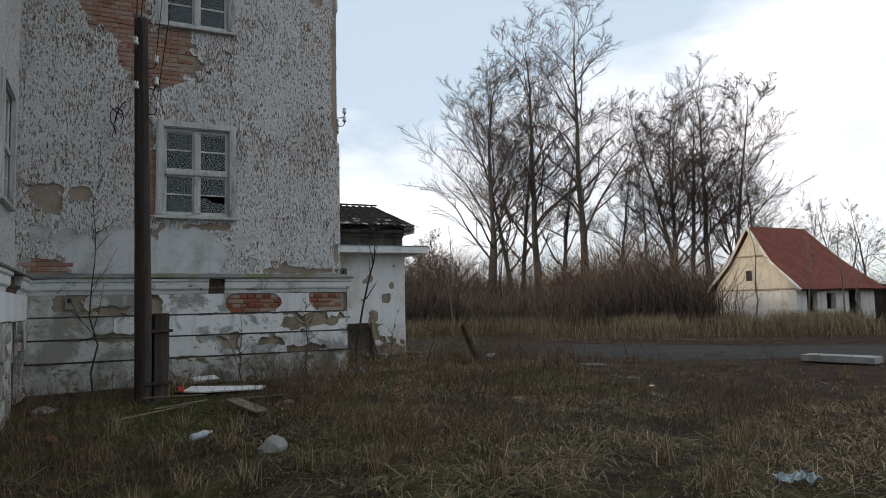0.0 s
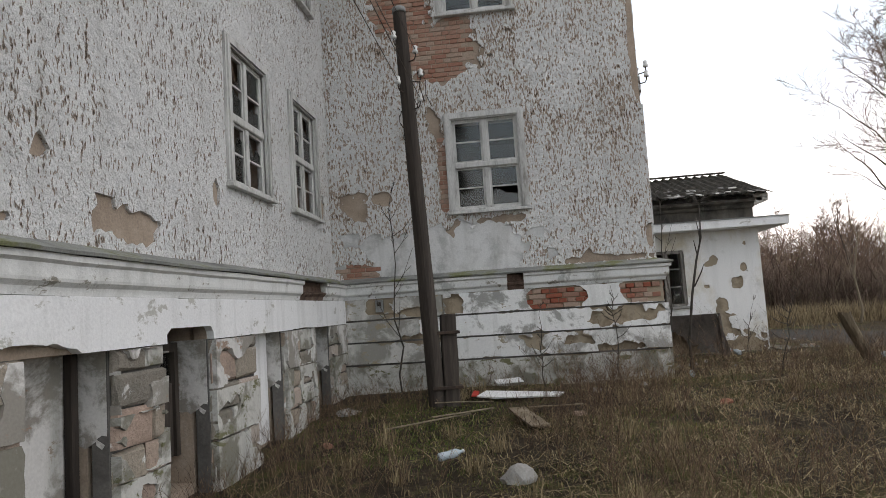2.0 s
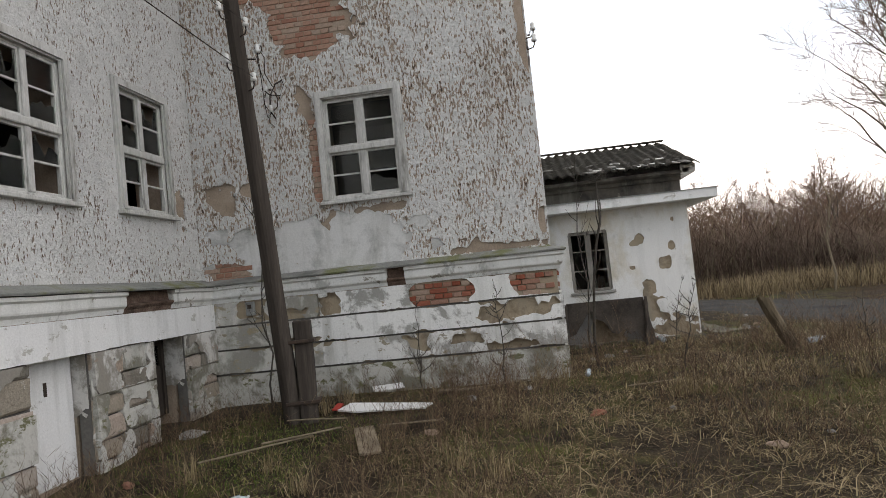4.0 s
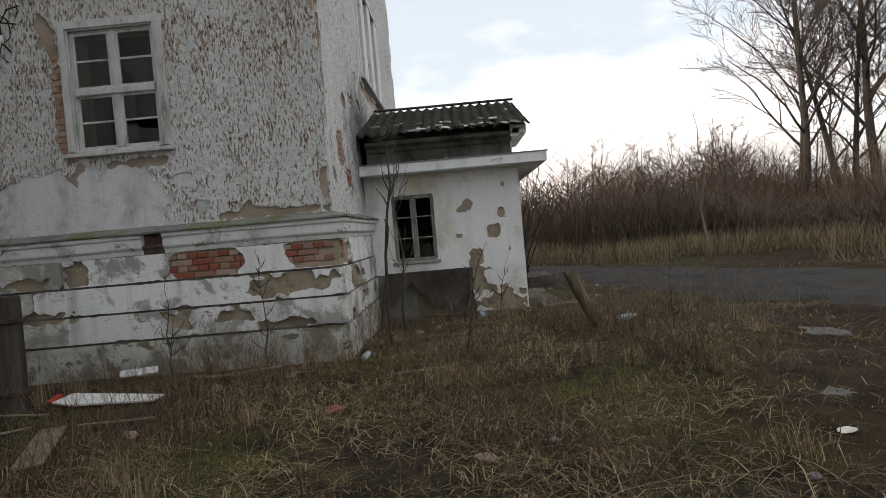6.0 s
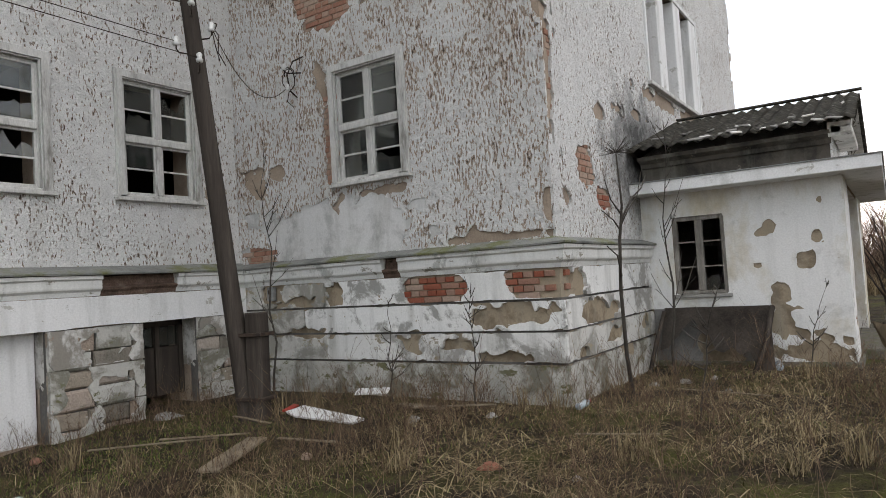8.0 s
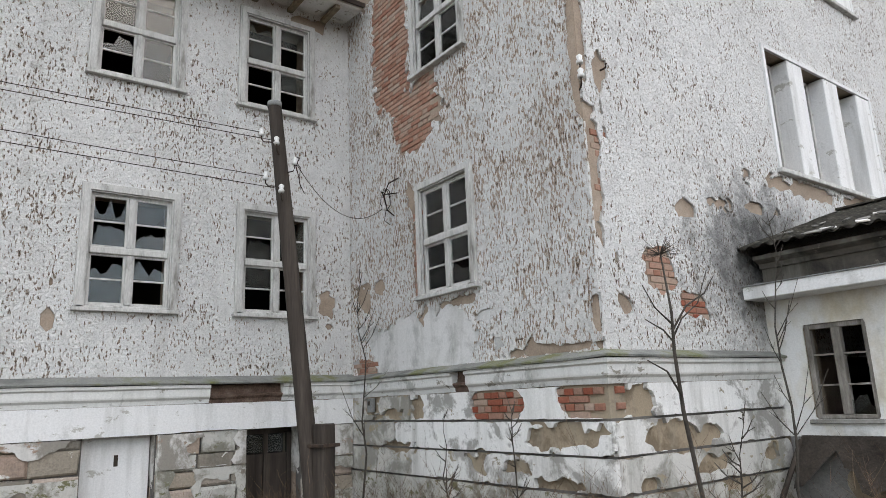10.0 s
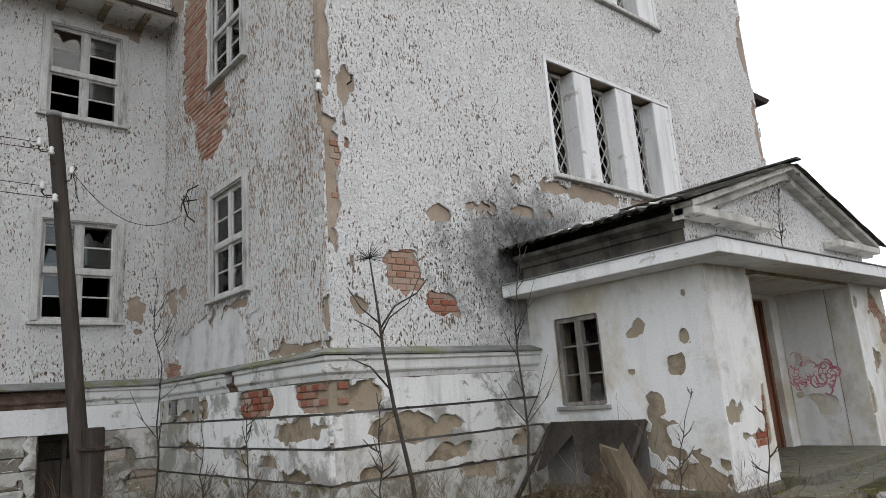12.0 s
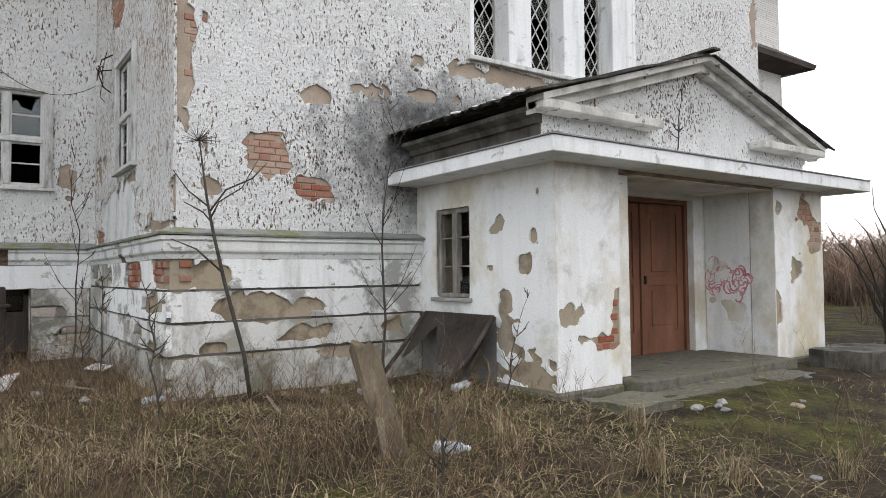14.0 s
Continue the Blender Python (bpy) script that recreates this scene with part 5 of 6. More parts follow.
mesh_part("strand", tubes_mesh("strand", [([(0, 0, 0.02), (0.06, 0.05, -0.1), (0.05, 0.04, -0.3), (0.12, 0.08, -0.46)], [0.006] * 4, 4), ([(0, 0, 0), (-0.03, 0.06, -0.16), (0.02, 0.08, -0.38)], [0.006] * 3, 4), ([(0.05 * math.cos(a), 0.03 + 0.02 * math.sin(a * 2), 0.06 * math.sin(a)) for a in range(9)], [0.007] * 9, 4)]), IRON, tl)
for z in (5.02, 4.86):
    ci = thing("corner_insulator", "porcelain insulator on a hook at the tower corner", "insulator", pose(4.08, 12.38, z), "corner insulators")
    insulator(ci, (0, 0, 0), (0.8, -0.6, 0))
ci = thing("wall_hook", "small rusty hook in the roughcast", "hook", pose(4.09, 12.77, 5.20))
mesh_part("rod", tubes_mesh("rod", [([(-0.02, 0, 0), (0.06, 0, 0), (0.07, 0, 0.05)], [0.012] * 3, 6)]), IRON, ci)
vent = thing("wall_vent", "small grey vent box on the plinth", "vent", pose(-0.30, 12.285, 1.52))
part("box", boxes((-0.06, 0.06, -0.05, 0.02, 0, 0.20), bevel=0.006), METAL, vent)
part("slot", boxes((-0.03, 0.03, -0.056, -0.049, 0.10, 0.16)), IRON, vent)


# ---- trees ----
def grow(rnd, start, d, length, r, depth, out, twig, spread=0.6, up=0.18, kids=(3, 5)):
    """One bough and, from its sides, the boughs that it bears."""
    n_ = 6 if depth > 1 else 4 if depth else 2
    p, pts, rad = Vector(start), [Vector(start)], [r]
    d = Vector(d).normalized()
    for i in range(n_):
        d = (d + Vector((rnd.gauss(0, 0.17), rnd.gauss(0, 0.17), up * 0.35 + rnd.gauss(0, 0.10)))).normalized()
        p = p + d * length / n_
        pts.append(p.copy())
        rad.append(max(r * (1 - 0.8 * (i + 1) / n_), 0.010))
    (out if r > twig else out2_list[0]).append((pts, rad, 7 if r > 0.12 else 5 if r > 0.04 else 3))
    if depth == 0:
        return
    k = rnd.randint(*kids)
    for j in range(k):
        f = 0.22 + 0.76 * (j + rnd.random()) / k
        q = f * n_
        a = pts[int(q)].lerp(pts[min(int(q) + 1, n_)], q - int(q))
        ax = Vector((rnd.gauss(0, 1), rnd.gauss(0, 1), rnd.gauss(0, 0.3))).normalized()
        base = (pts[min(int(q) + 1, n_)] - pts[int(q)]).normalized()
        dd = (base + ax * spread * rnd.uniform(0.6, 1.2)).normalized()
        grow(rnd, a, dd, length * rnd.uniform(0.42, 0.66) * (1.15 - 0.45 * f), max(r * (1 - 0.8 * f) * 0.6, 0.015), depth - 1, out, twig, spread, up, kids)


out2_list = [None]


def tree_meshes(seed, height, boles, limbs=19):
    rnd = random.Random(seed)
    big, small = [], []
    out2_list[0] = small
    for bi in range(boles):
        lean = Vector((rnd.gauss(0, 0.10), rnd.gauss(0, 0.10), 1)) if boles > 1 else Vector((rnd.gauss(0, 0.04), rnd.gauss(0, 0.04), 1))
        hgt = height * rnd.uniform(0.82, 1.0)
        p, d, pts, rad = Vector((rnd.gauss(0, 0.25), rnd.gauss(0, 0.25), -0.3)), lean.normalized(), [], []
        r0 = 0.021 * height * rnd.uniform(0.6, 0.75)
        n_ = 12
        for i in range(n_ + 1):
            f = i / n_
            pts.append(p.copy())
            rad.append(max(r0 * (1 - 0.93 * f ** 0.85), 0.015))
            d = (d + Vector((rnd.gauss(0, 0.05), rnd.gauss(0, 0.05), 0.04))).normalized()
            p = p + d * hgt / n_
        big.append((pts, rad, 8))
        for k in range(limbs):
            f = 0.24 + 0.74 * (k + rnd.random()) / limbs
            q = f * n_
            a = pts[int(q)].lerp(pts[min(int(q) + 1, n_)], q - int(q))
            w = rnd.uniform(0, math.tau)
            el = 0.80 + 0.65 * f
            dd = Vector((math.cos(w), math.sin(w), el))
            grow(rnd, a, dd, hgt * (0.37 * (1.1 - f) + 0.08) * rnd.uniform(0.75, 1.2), r0 * (1 - 0.85 * f) * 0.42, 3, big, 0.022, 0.86, 0.07, (4, 6))
    return tubes_mesh("trunk", big), tubes_mesh("crown", small)


TREES = [tree_meshes(s, h, k) for s, h, k in ((1, 23.0, 2), (5, 24.5, 1), (9, 20.0, 2), (14, 17.5, 1))]
LIGHT = [tree_meshes(s, h, 1, 9) for s, h in ((22, 20.0), (27, 18.0))]


def plant(x, y, kind, scale, turn, label="tall leafless tree with dark trunk and fine twigs"):
    t = thing("bare_tree", label, "tree", pose(x, y, lift(x, y), 0, 0, turn) @ Matrix.Scale(scale, 4), "row of bare trees")
    me_t, me_c = (TREES + LIGHT)[kind]
    mesh_part("trunk", me_t, BARK, t)
    mesh_part("crown", me_c, TWIG, t)


for i, (ratio, y, kind, s) in enumerate(((0.583, 45.7, 0, 0.93), (0.645, 50, 2, 1.0), (0.690, 45, 1, 0.98), (0.735, 50, 3, 1.1), (0.778, 44, 1, 1.02), (0.99, 43, 0, 0.86), (1.045, 42, 2, 0.98), (1.10, 40.5, 1, 0.84),
                                         (1.175, 39, 3, 1.1), (0.86, 49, 3, 0.95), (0.92, 47, 3, 0.85), (1.22, 44, 2, 0.85))):
    plant(ratio * y, y, kind, s, i * 67)
for i, (x, y, s) in enumerate(((58, 38, 0.5), (64, 33, 0.55), (52, 46, 0.6), (70, 44, 0.62), (60, 28, 0.5), (24, 60, 0.45), (17, 66, 0.42), (30, 64, 0.5), (8, 70, 0.4), (50, 36, 0.5), (56, 33, 0.48), (47, 38, 0.45), (68, 37, 0.6), (62, 42, 0.58), (74, 34, 0.6), (44, 40, 0.5))):
    plant(x, y, 4 + i % 2, s, i * 41, "smaller leafless tree in the thicket")
for i, (x, y, s) in enumerate(((22, 49, 0.36), (27, 45, 0.40), (31, 52, 0.42), (18, 46, 0.32), (35, 47, 0.40), (25, 56, 0.42), (13, 41, 0.26), (16, 44, 0.33), (19.5, 40, 0.30), (21, 43, 0.36), (10, 46, 0.30), (14.5, 48, 0.36), (7.5, 44, 0.28))):
    plant(x, y, 4 + i % 2, s, i * 59 + 20, "young leafless tree rising from the thicket")


# ---- brushwood and tall dry grass, as joined stuff ----
def ribbons(name, base, tip, bend, width, material, label, category, rng, three=True):
    """Many thin three-sided stems from base to tip, bent at the middle."""
    k = len(base)
    mid = (base + tip) / 2 + bend
    ang = rng.uniform(0, 2 * np.pi, k)
    V = np.zeros((k, 7, 3))
    for j in range(3):
        o = np.stack([np.cos(ang + j * 2.094), np.sin(ang + j * 2.094), np.zeros(k)], 1) * width[:, None]
        V[:, j], V[:, 3 + j] = base + o, mid + o * 0.7
    V[:, 6] = tip
    tri = np.array([(0, 1, 4), (0, 4, 3), (1, 2, 5), (1, 5, 4), (2, 0, 3), (2, 3, 5), (3, 4, 6), (4, 5, 6), (5, 3, 6)])
    return fast_mesh(name, V.reshape(-1, 3), (tri[None] + (np.arange(k) * 7)[:, None, None]).reshape(-1, 3), material, label, category)


def fast_mesh(name, V, T, material, label, category):
    me = bpy.data.meshes.new(name)
    me.vertices.add(len(V))
    me.vertices.foreach_set("co", V.astype(np.float32).ravel())
    me.loops.add(len(T) * 3)
    me.loops.foreach_set("vertex_index", T.astype(np.int32).ravel())
    me.polygons.add(len(T))
    me.polygons.foreach_set("loop_start", np.arange(0, len(T) * 3, 3, dtype=np.int32))
    me.update(calc_edges=True)
    me.validate()
    return tagged(mesh_part(name, me, material), label, category, kind="stuff")


def island_mat(name, stops, rough=0.9):
    m, n, l, b = mat(name, rough, 0, 0.15)
    g = n.new("ShaderNodeNewGeometry")
    col = ramp(n, l, g.outputs["Random Per Island"], stops)
    big = noise_tex(n, l, coords(n, l), 0.35, 4, 0.6)
    col = blend(n, l, 0.6, col, ramp(n, l, big, [(0.3, g3(0.6)), (0.7, g3(1.25))]), "MULTIPLY")
    l.new(col, b.inputs["Base Color"])
    return m


rng = np.random.default_rng(5)


def lifts(P):
    return np.array([lift(x, y) for x, y in P])


BRUSH_M = island_mat("brush_twigs", [(0.0, (0.062, 0.042, 0.034)), (0.4, (0.125, 0.084, 0.066)), (0.7, (0.165, 0.118, 0.092)), (0.9, (0.21, 0.165, 0.12)), (1.0, (0.13, 0.12, 0.07))])
STRAW = island_mat("dry_grass", [(0.0, (0.085, 0.06, 0.035)), (0.35, (0.17, 0.125, 0.072)), (0.7, (0.30, 0.235, 0.14)), (1.0, (0.115, 0.083, 0.053))])
STALK = island_mat("weed_stalks", [(0.0, (0.062, 0.038, 0.028)), (0.5, (0.125, 0.080, 0.055)), (0.8, (0.20, 0.138, 0.088)), (1.0, (0.28, 0.21, 0.13))])
STRAW_P = island_mat("pale_straw", [(0.0, (0.114, 0.084, 0.048)), (0.35, (0.246, 0.185, 0.106)), (0.7, (0.405, 0.326, 0.198)), (1.0, (0.167, 0.123, 0.075))])
BLADE = island_mat("mixed_grass", [(0.0, (0.052, 0.066, 0.019)), (0.15, (0.088, 0.080, 0.030)), (0.34, (0.108, 0.082, 0.038)), (0.5, (0.084, 0.056, 0.034)), (0.7, (0.19, 0.142, 0.078)), (0.9, (0.32, 0.245, 0.14)), (1.0, (0.054, 0.036, 0.025))])
GREEN = island_mat("green_grass", [(0.0, (0.055, 0.10, 0.02)), (0.5, (0.11, 0.155, 0.035)), (0.8, (0.19, 0.19, 0.06)), (1.0, (0.34, 0.27, 0.14))])

# thicket belt: fans of stems
k = 2100
ang = rng.uniform(np.radians(14), np.radians(108), k)
rad = rng.uniform(33, 62, k)
C = np.stack([6 + rad * np.cos(ang), 2 + rad * np.sin(ang)], 1)
C = C[~((C[:, 0] > 30) & (C[:, 0] < 46) & (C[:, 1] > 20) & (C[:, 1] < 33.5))]
C = C[~((C[:, 0] < 7) & (C[:, 1] < 36))]
hh = rng.uniform(2.2, 6.4, len(C)) * rng.uniform(0.6, 1.15, len(C)) * (0.75 + 0.5 * np.sin(C[:, 0] * 0.21) * np.cos(C[:, 1] * 0.17)) * (0.8 + 0.012 * (np.hypot(C[:, 0], C[:, 1]) - 33)) * (1 + 0.35 * np.clip((C[:, 0] / C[:, 1] - 0.15) / 0.35, 0, 1) * np.clip((1.1 - C[:, 0] / C[:, 1]) / 0.3, 0, 1))
hh = hh * np.where(C[:, 0] / C[:, 1] < 0.3, 0.85, 1.0)
hh = np.minimum(hh, np.where(C[:, 0] / C[:, 1] < 0.3, 5.0, 7.4) + rng.uniform(-1.4, 0.8, len(hh)))
per = 54
base = np.zeros((len(C), per, 3))
base[..., :2] = C[:, None] + rng.normal(0, 0.65, (len(C), per, 2))
dirs = rng.normal(0, 0.32, (len(C), per, 2))
low = rng.random((len(C), per)) < 0.55
hs = hh[:, None] * rng.uniform(0.45, 1.0, (len(C), per))
base[..., 2] = np.where(low, rng.uniform(0.2, 0.7, low.shape) * hh[:, None], -0.05)
tip = base.copy()
tip[..., :2] += dirs * hs[..., None] * np.where(low, 1.7, 0.8)[..., None]
tip[..., 2] += np.where(low, hs * 0.45, hs)
base, tip = base.reshape(-1, 3), tip.reshape(-1, 3)
ribbons("thicket", base, tip, rng.normal(0, 0.16, base.shape), rng.uniform(0.010, 0.026, len(base)), BRUSH_M, "dense leafless red-brown thicket along the yard's edge", "thicket", rng)

# tall dry grass before the thicket and along the drive
k = 52000
ang = rng.uniform(np.radians(12), np.radians(100), k)
rad = 20 + 20 * np.sqrt(rng.random(k))
P = np.stack([6 + rad * np.cos(ang), 2 + rad * np.sin(ang)], 1)


def off_road(P):
    keep = np.ones(len(P), bool)
    A, B = np.array(left), np.array(right)
    for i in range(len(A) - 1):
        quad = (A[i], A[i + 1], B[i + 1], B[i])
        s = np.stack([(q2[0] - q1[0]) * (P[:, 1] - q1[1]) - (q2[1] - q1[1]) * (P[:, 0] - q1[0]) for q1, q2 in zip(quad, quad[1:] + quad[:1])], 1)
        keep &= ~((s > 0).all(1) | (s < 0).all(1))
    return keep


def clear(P):
    """Off the drive and out of the walls."""
    x, y = P[:, 0], P[:, 1]
    inside = (x < -0.98) | ((x < 4.2) & (y > 12.27)) | ((x < 6.78) & (y > 15.45) & (y < 21.1)) | ((x < 7.75) & (y > 15.6) & (y < 19.6)) | ((x < 7.75) & (y > 20) & (y < 21.4)) | ((x > 34) & (x < 44) & (y > 25) & (y < 31.2))
    return off_road(P) & ~inside


P = P[clear(P)]
clump = np.array([noise.noise((x * 0.25, y * 0.25, 9.0)) for x, y in P])
P = P[clump > -0.05]
base = np.c_[P, lifts(P) - 0.02]
h = rng.uniform(0.25, 0.95, len(P))
tip = base + np.c_[rng.normal(0, 0.18, (len(P), 2)) * h[:, None] * 1.6, h]
ribbons("dry_grass", base, tip, rng.normal(0, 0.04, base.shape), rng.uniform(0.008, 0.020, len(P)), STRAW, "tall straw-coloured dry grass at the yard's edge", "grass", rng)


def blades(name, P, hmin, hmax, width, material, label, lean=0.7):
    k = len(P)
    z = lifts(P)
    h = rng.uniform(hmin, hmax, k)
    a = rng.uniform(0, 2 * np.pi, k)
    ln = np.abs(rng.normal(0, lean, k)) * h
    side = np.stack([-np.sin(a), np.cos(a), np.zeros(k)], 1) * (width * rng.uniform(0.6, 1.4, k))[:, None]
    out = np.stack([np.cos(a), np.sin(a), np.zeros(k)], 1)
    b0 = np.c_[P, z - 0.01]
    m0 = b0 + out * (ln * 0.35)[:, None] + np.array([0, 0, 1]) * (h * 0.6)[:, None]
    t0 = b0 + out * ln[:, None] + np.array([0, 0, 1]) * (h * np.clip(1 - 0.25 * (ln / h) ** 2, 0.25, 1))[:, None]
    V = np.stack([b0 - side, b0 + side, m0 - side * 0.8, m0 + side * 0.8, t0], 1).reshape(-1, 3)
    tri = np.array([(0, 1, 3), (0, 3, 2), (2, 3, 4)])
    fast_mesh(name, V, (tri[None] + (np.arange(k) * 5)[:, None, None]).reshape(-1, 3), material, label, "grass")


def scatter(k, x0, x1, y0, y1, thr=-2.0, freq=0.5, seed=0.0, sign=1):
    P = np.stack([rng.uniform(x0, x1, k), rng.uniform(y0, y1, k)], 1)
    far = np.minimum(x1 - P[:, 0], np.minimum(P[:, 1] - y0, y1 - P[:, 1])) / 2.2
    P = P[rng.random(k) < np.clip(far, 0.02, 1)]
    P = P[clear(P)]
    c = np.array([noise.noise((x * freq, y * freq, seed)) for x, y in P]) * sign
    P = P[c > thr + rng.normal(0, 0.08, len(P))]
    wet = (P[:, 0] - 0.3 * P[:, 1] > 5.0 + rng.normal(0, 0.5, len(P))) & (P[:, 1] > 6.2) & (P[:, 1] < 15)
    return P[~wet | (rng.random(len(P)) < 0.10)]


def sparse(P, edge=0.9, left_over=0.25):
    """Little straw on the dark trodden soil by the wing."""
    return P[(P[:, 0] > edge + rng.normal(0, 0.4, len(P))) | (rng.random(len(P)) < left_over)]


blades("grass", np.r_[sparse(scatter(110000, -1, 13.5, 2.0, 16.5, -0.15, 0.9, 4.0), 1.3, 0.4), scatter(40000, -1, 20, -1, 24, -0.15, 0.6, 4.0)], 0.015, 0.075, 0.0040, BLADE, "matted dead grass mixed with green blades", 2.6)
blades("green_grass", np.r_[scatter(22000, -0.9, 4.5, 6.5, 12.3, 0.02, 0.7, 2.0), scatter(16000, 0.2, 3.4, 8.0, 11.0, -0.15, 0.7, 2.0), scatter(16000, 4.0, 12.5, 10.0, 17.5, 0.15, 0.7, 2.0)], 0.015, 0.065, 0.003, GREEN, "short green grass by the walls", 1.3)
blades("straw", np.r_[sparse(scatter(58000, -1, 13.5, 1.5, 16.5, -0.06, 0.9, 6.0), 2.2, 0.2), scatter(25000, 2, 22, 0, 24, 0.0, 0.6, 6.0)], 0.03, 0.13, 0.0042, STRAW_P, "long bent straw lying over the grass", 4.0)
T = scatter(230, -0.5, 13, 2.5, 16.5, -0.05, 0.5, 12.0)
Q = np.repeat(T, 70, 0) + rng.normal(0, 0.055, (len(T) * 70, 2))
blades("grass_tussocks", Q[clear(Q)], 0.10, 0.34, 0.0030, STRAW_P, "tussocks of long pale dead grass", 0.9)


# standing dead weeds with side twigs
def weeds(name, P, hmin, hmax, twigs, label):
    k = len(P)
    h = rng.uniform(hmin, hmax, k) * rng.uniform(0.7, 1.0, k)
    base = np.c_[P, lifts(P) - 0.02]
    tip = base + np.c_[rng.normal(0, 0.30, (k, 2)) * h[:, None], h * rng.uniform(0.75, 1.0, k)]
    bs, ts, ws = [base], [tip], [rng.uniform(0.0018, 0.0034, k)]
    for j in range(twigs):
        f = rng.uniform(0.3, 0.95, k)[:, None]
        b2 = base + (tip - base) * f
        w = rng.uniform(0, 2 * np.pi, k)
        ln = (h * rng.uniform(0.12, 0.38, k))[:, None]
        bs.append(b2), ts.append(b2 + np.c_[np.cos(w), np.sin(w), rng.uniform(0.5, 1.6, k)] * ln * 0.7), ws.append(rng.uniform(0.0013, 0.0024, k))
    base, tip = np.concatenate(bs), np.concatenate(ts)
    ribbons(name, base, tip, rng.normal(0, 0.012, base.shape), np.concatenate(ws), STALK, label, "weeds", rng)


weeds("dead_weeds", np.r_[scatter(8500, 2.5, 10.5, 3.5, 14.8, 0.12, 0.5, 8.0), scatter(2000, -0.8, 4.5, 6.0, 12.2, 0.12, 0.6, 8.0), scatter(1500, 5.5, 12, 9, 16, 0.05, 0.6, 8.0), scatter(500, 6.2, 9.2, 11.8, 14.9, -0.3, 0.6, 3.0), scatter(600, 1.0, 4.6, 10.6, 12.2, -0.3, 0.6, 3.0), scatter(350, 4.3, 6.6, 11.4, 14.6, -0.2, 0.6, 3.0), scatter(2600, 3, 20, 2, 22, 0.05, 0.4, 8.0)], 0.2, 0.8, 7, "brown dead weed stalks standing in the grass")
weeds("wall_weeds", np.r_[scatter(2600, -0.9, 1.2, 3.0, 12.2, -0.5, 0.6, 5.0), scatter(900, 0.8, 4.6, 11.2, 12.3, -0.5, 0.6, 5.0)], 0.2, 0.6, 4, "dark dead weeds along the foot of the walls")
weeds("tall_weeds", np.r_[scatter(800, 2, 12, 4, 15.2, 0.0, 0.5, 1.0), scatter(260, 8.6, 11.0, 13.6, 17.0, -0.4, 0.5, 1.0)], 0.7, 1.25, 9, "taller bare weed stems")


# ---- saplings and shrub ----
def stem_thing(name, label, tubes, m=None, category="sapling", bark=BARK):
    t = thing(name, label, category, m if m is not None else pose(0, 0, 0))
    main = [q for q in tubes if max(q[1]) > 0.012]
    fine = [q for q in tubes if max(q[1]) <= 0.012]
    mesh_part("stem", tubes_mesh("stem", main), bark, t)
    if fine:
        mesh_part("twig_spray", tubes_mesh("twig_spray", fine), bark, t)["kind"] = "stuff"
    return t


head = []
rs = random.Random(8)
for i in range(60):
    a, e = rs.uniform(0, math.tau), rs.uniform(-0.15, 0.9)
    d = Vector((math.cos(a) * math.cos(e), math.sin(a) * math.cos(e), math.sin(e)))
    c = Vector((0.2, -0.62, 2.70))
    head.append(([c, c + d * 0.12, c + d * rs.uniform(0.16, 0.23)], [0.003, 0.002, 0.0012], 3))
S1 = (4.62, 13.05, 0.2)
stem_thing("sapling", "dark bare sapling with a dry round seed head beside the plinth", [
    ([(0, 0, -0.1), (-0.02, -0.08, 0.5), (0.04, -0.3, 1.25), (0.12, -0.45, 1.80), (0.2, -0.54, 2.15), (0.2, -0.61, 2.70)], [0.026, 0.023, 0.020, 0.017, 0.013, 0.007], 7),
    ([(0.14, -0.46, 1.88), (0.10, -0.55, 2.0), (0.04, -0.72, 2.10)], [0.010, 0.008, 0.005], 5),
    ([(0.17, -0.5, 2.0), (0.24, -0.36, 2.22), (0.28, -0.1, 2.35), (0.30, 0.05, 2.52)], [0.012, 0.010, 0.008, 0.005], 5),
    ([(0.16, -0.48, 1.95), (0.22, -0.42, 2.1), (0.26, -0.2, 2.25), (0.28, -0.02, 2.58)], [0.010, 0.008, 0.006, 0.004], 5),
    ([(0.18, -0.52, 2.05), (0.14, -0.7, 2.2), (0.14, -0.85, 2.4)], [0.010, 0.007, 0.004], 5),
    ([(0.08, -0.36, 1.4), (0.14, -0.62, 1.62), (0.12, -0.86, 1.72)], [0.012, 0.009, 0.005], 5)] + head, Matrix.Translation(S1))


def twiggy(seed, height, r, n_side, spread=0.5, lean=(0, 0)):
    rnd = random.Random(seed)
    pts = [Vector((lean[0] * f * f + rnd.gauss(0, 0.012) * height, lean[1] * f * f + rnd.gauss(0, 0.012) * height, -0.1 + (height + 0.1) * f)) for f in [i / 8 for i in range(9)]]
    tubes = [(pts, [max(r * (1 - 0.85 * i / 8), 0.003) for i in range(9)], 6)]
    for k in range(n_side):
        f = rnd.uniform(0.25, 0.97) * 8
        a = pts[int(f)].lerp(pts[min(int(f) + 1, 8)], f - int(f))
        w = rnd.uniform(0, math.tau)
        ln = height * rnd.uniform(0.10, 0.26) * (1.2 - f / 9)
        d = Vector((math.cos(w) * spread, math.sin(w) * spread, rnd.uniform(0.3, 0.9))).normalized()
        m_ = a + d * ln * 0.5
        e_ = a + d * ln + Vector((0, 0, ln * 0.25))
        tubes.append(([a, m_, e_], [0.0065, 0.005, 0.003], 4))
        for q in range(2):
            w += rnd.uniform(-1, 1)
            tubes.append(([m_, m_ + Vector((math.cos(w) * spread, math.sin(w) * spread, 0.5)) * ln * 0.4], [0.004, 0.002], 3))
    return tubes


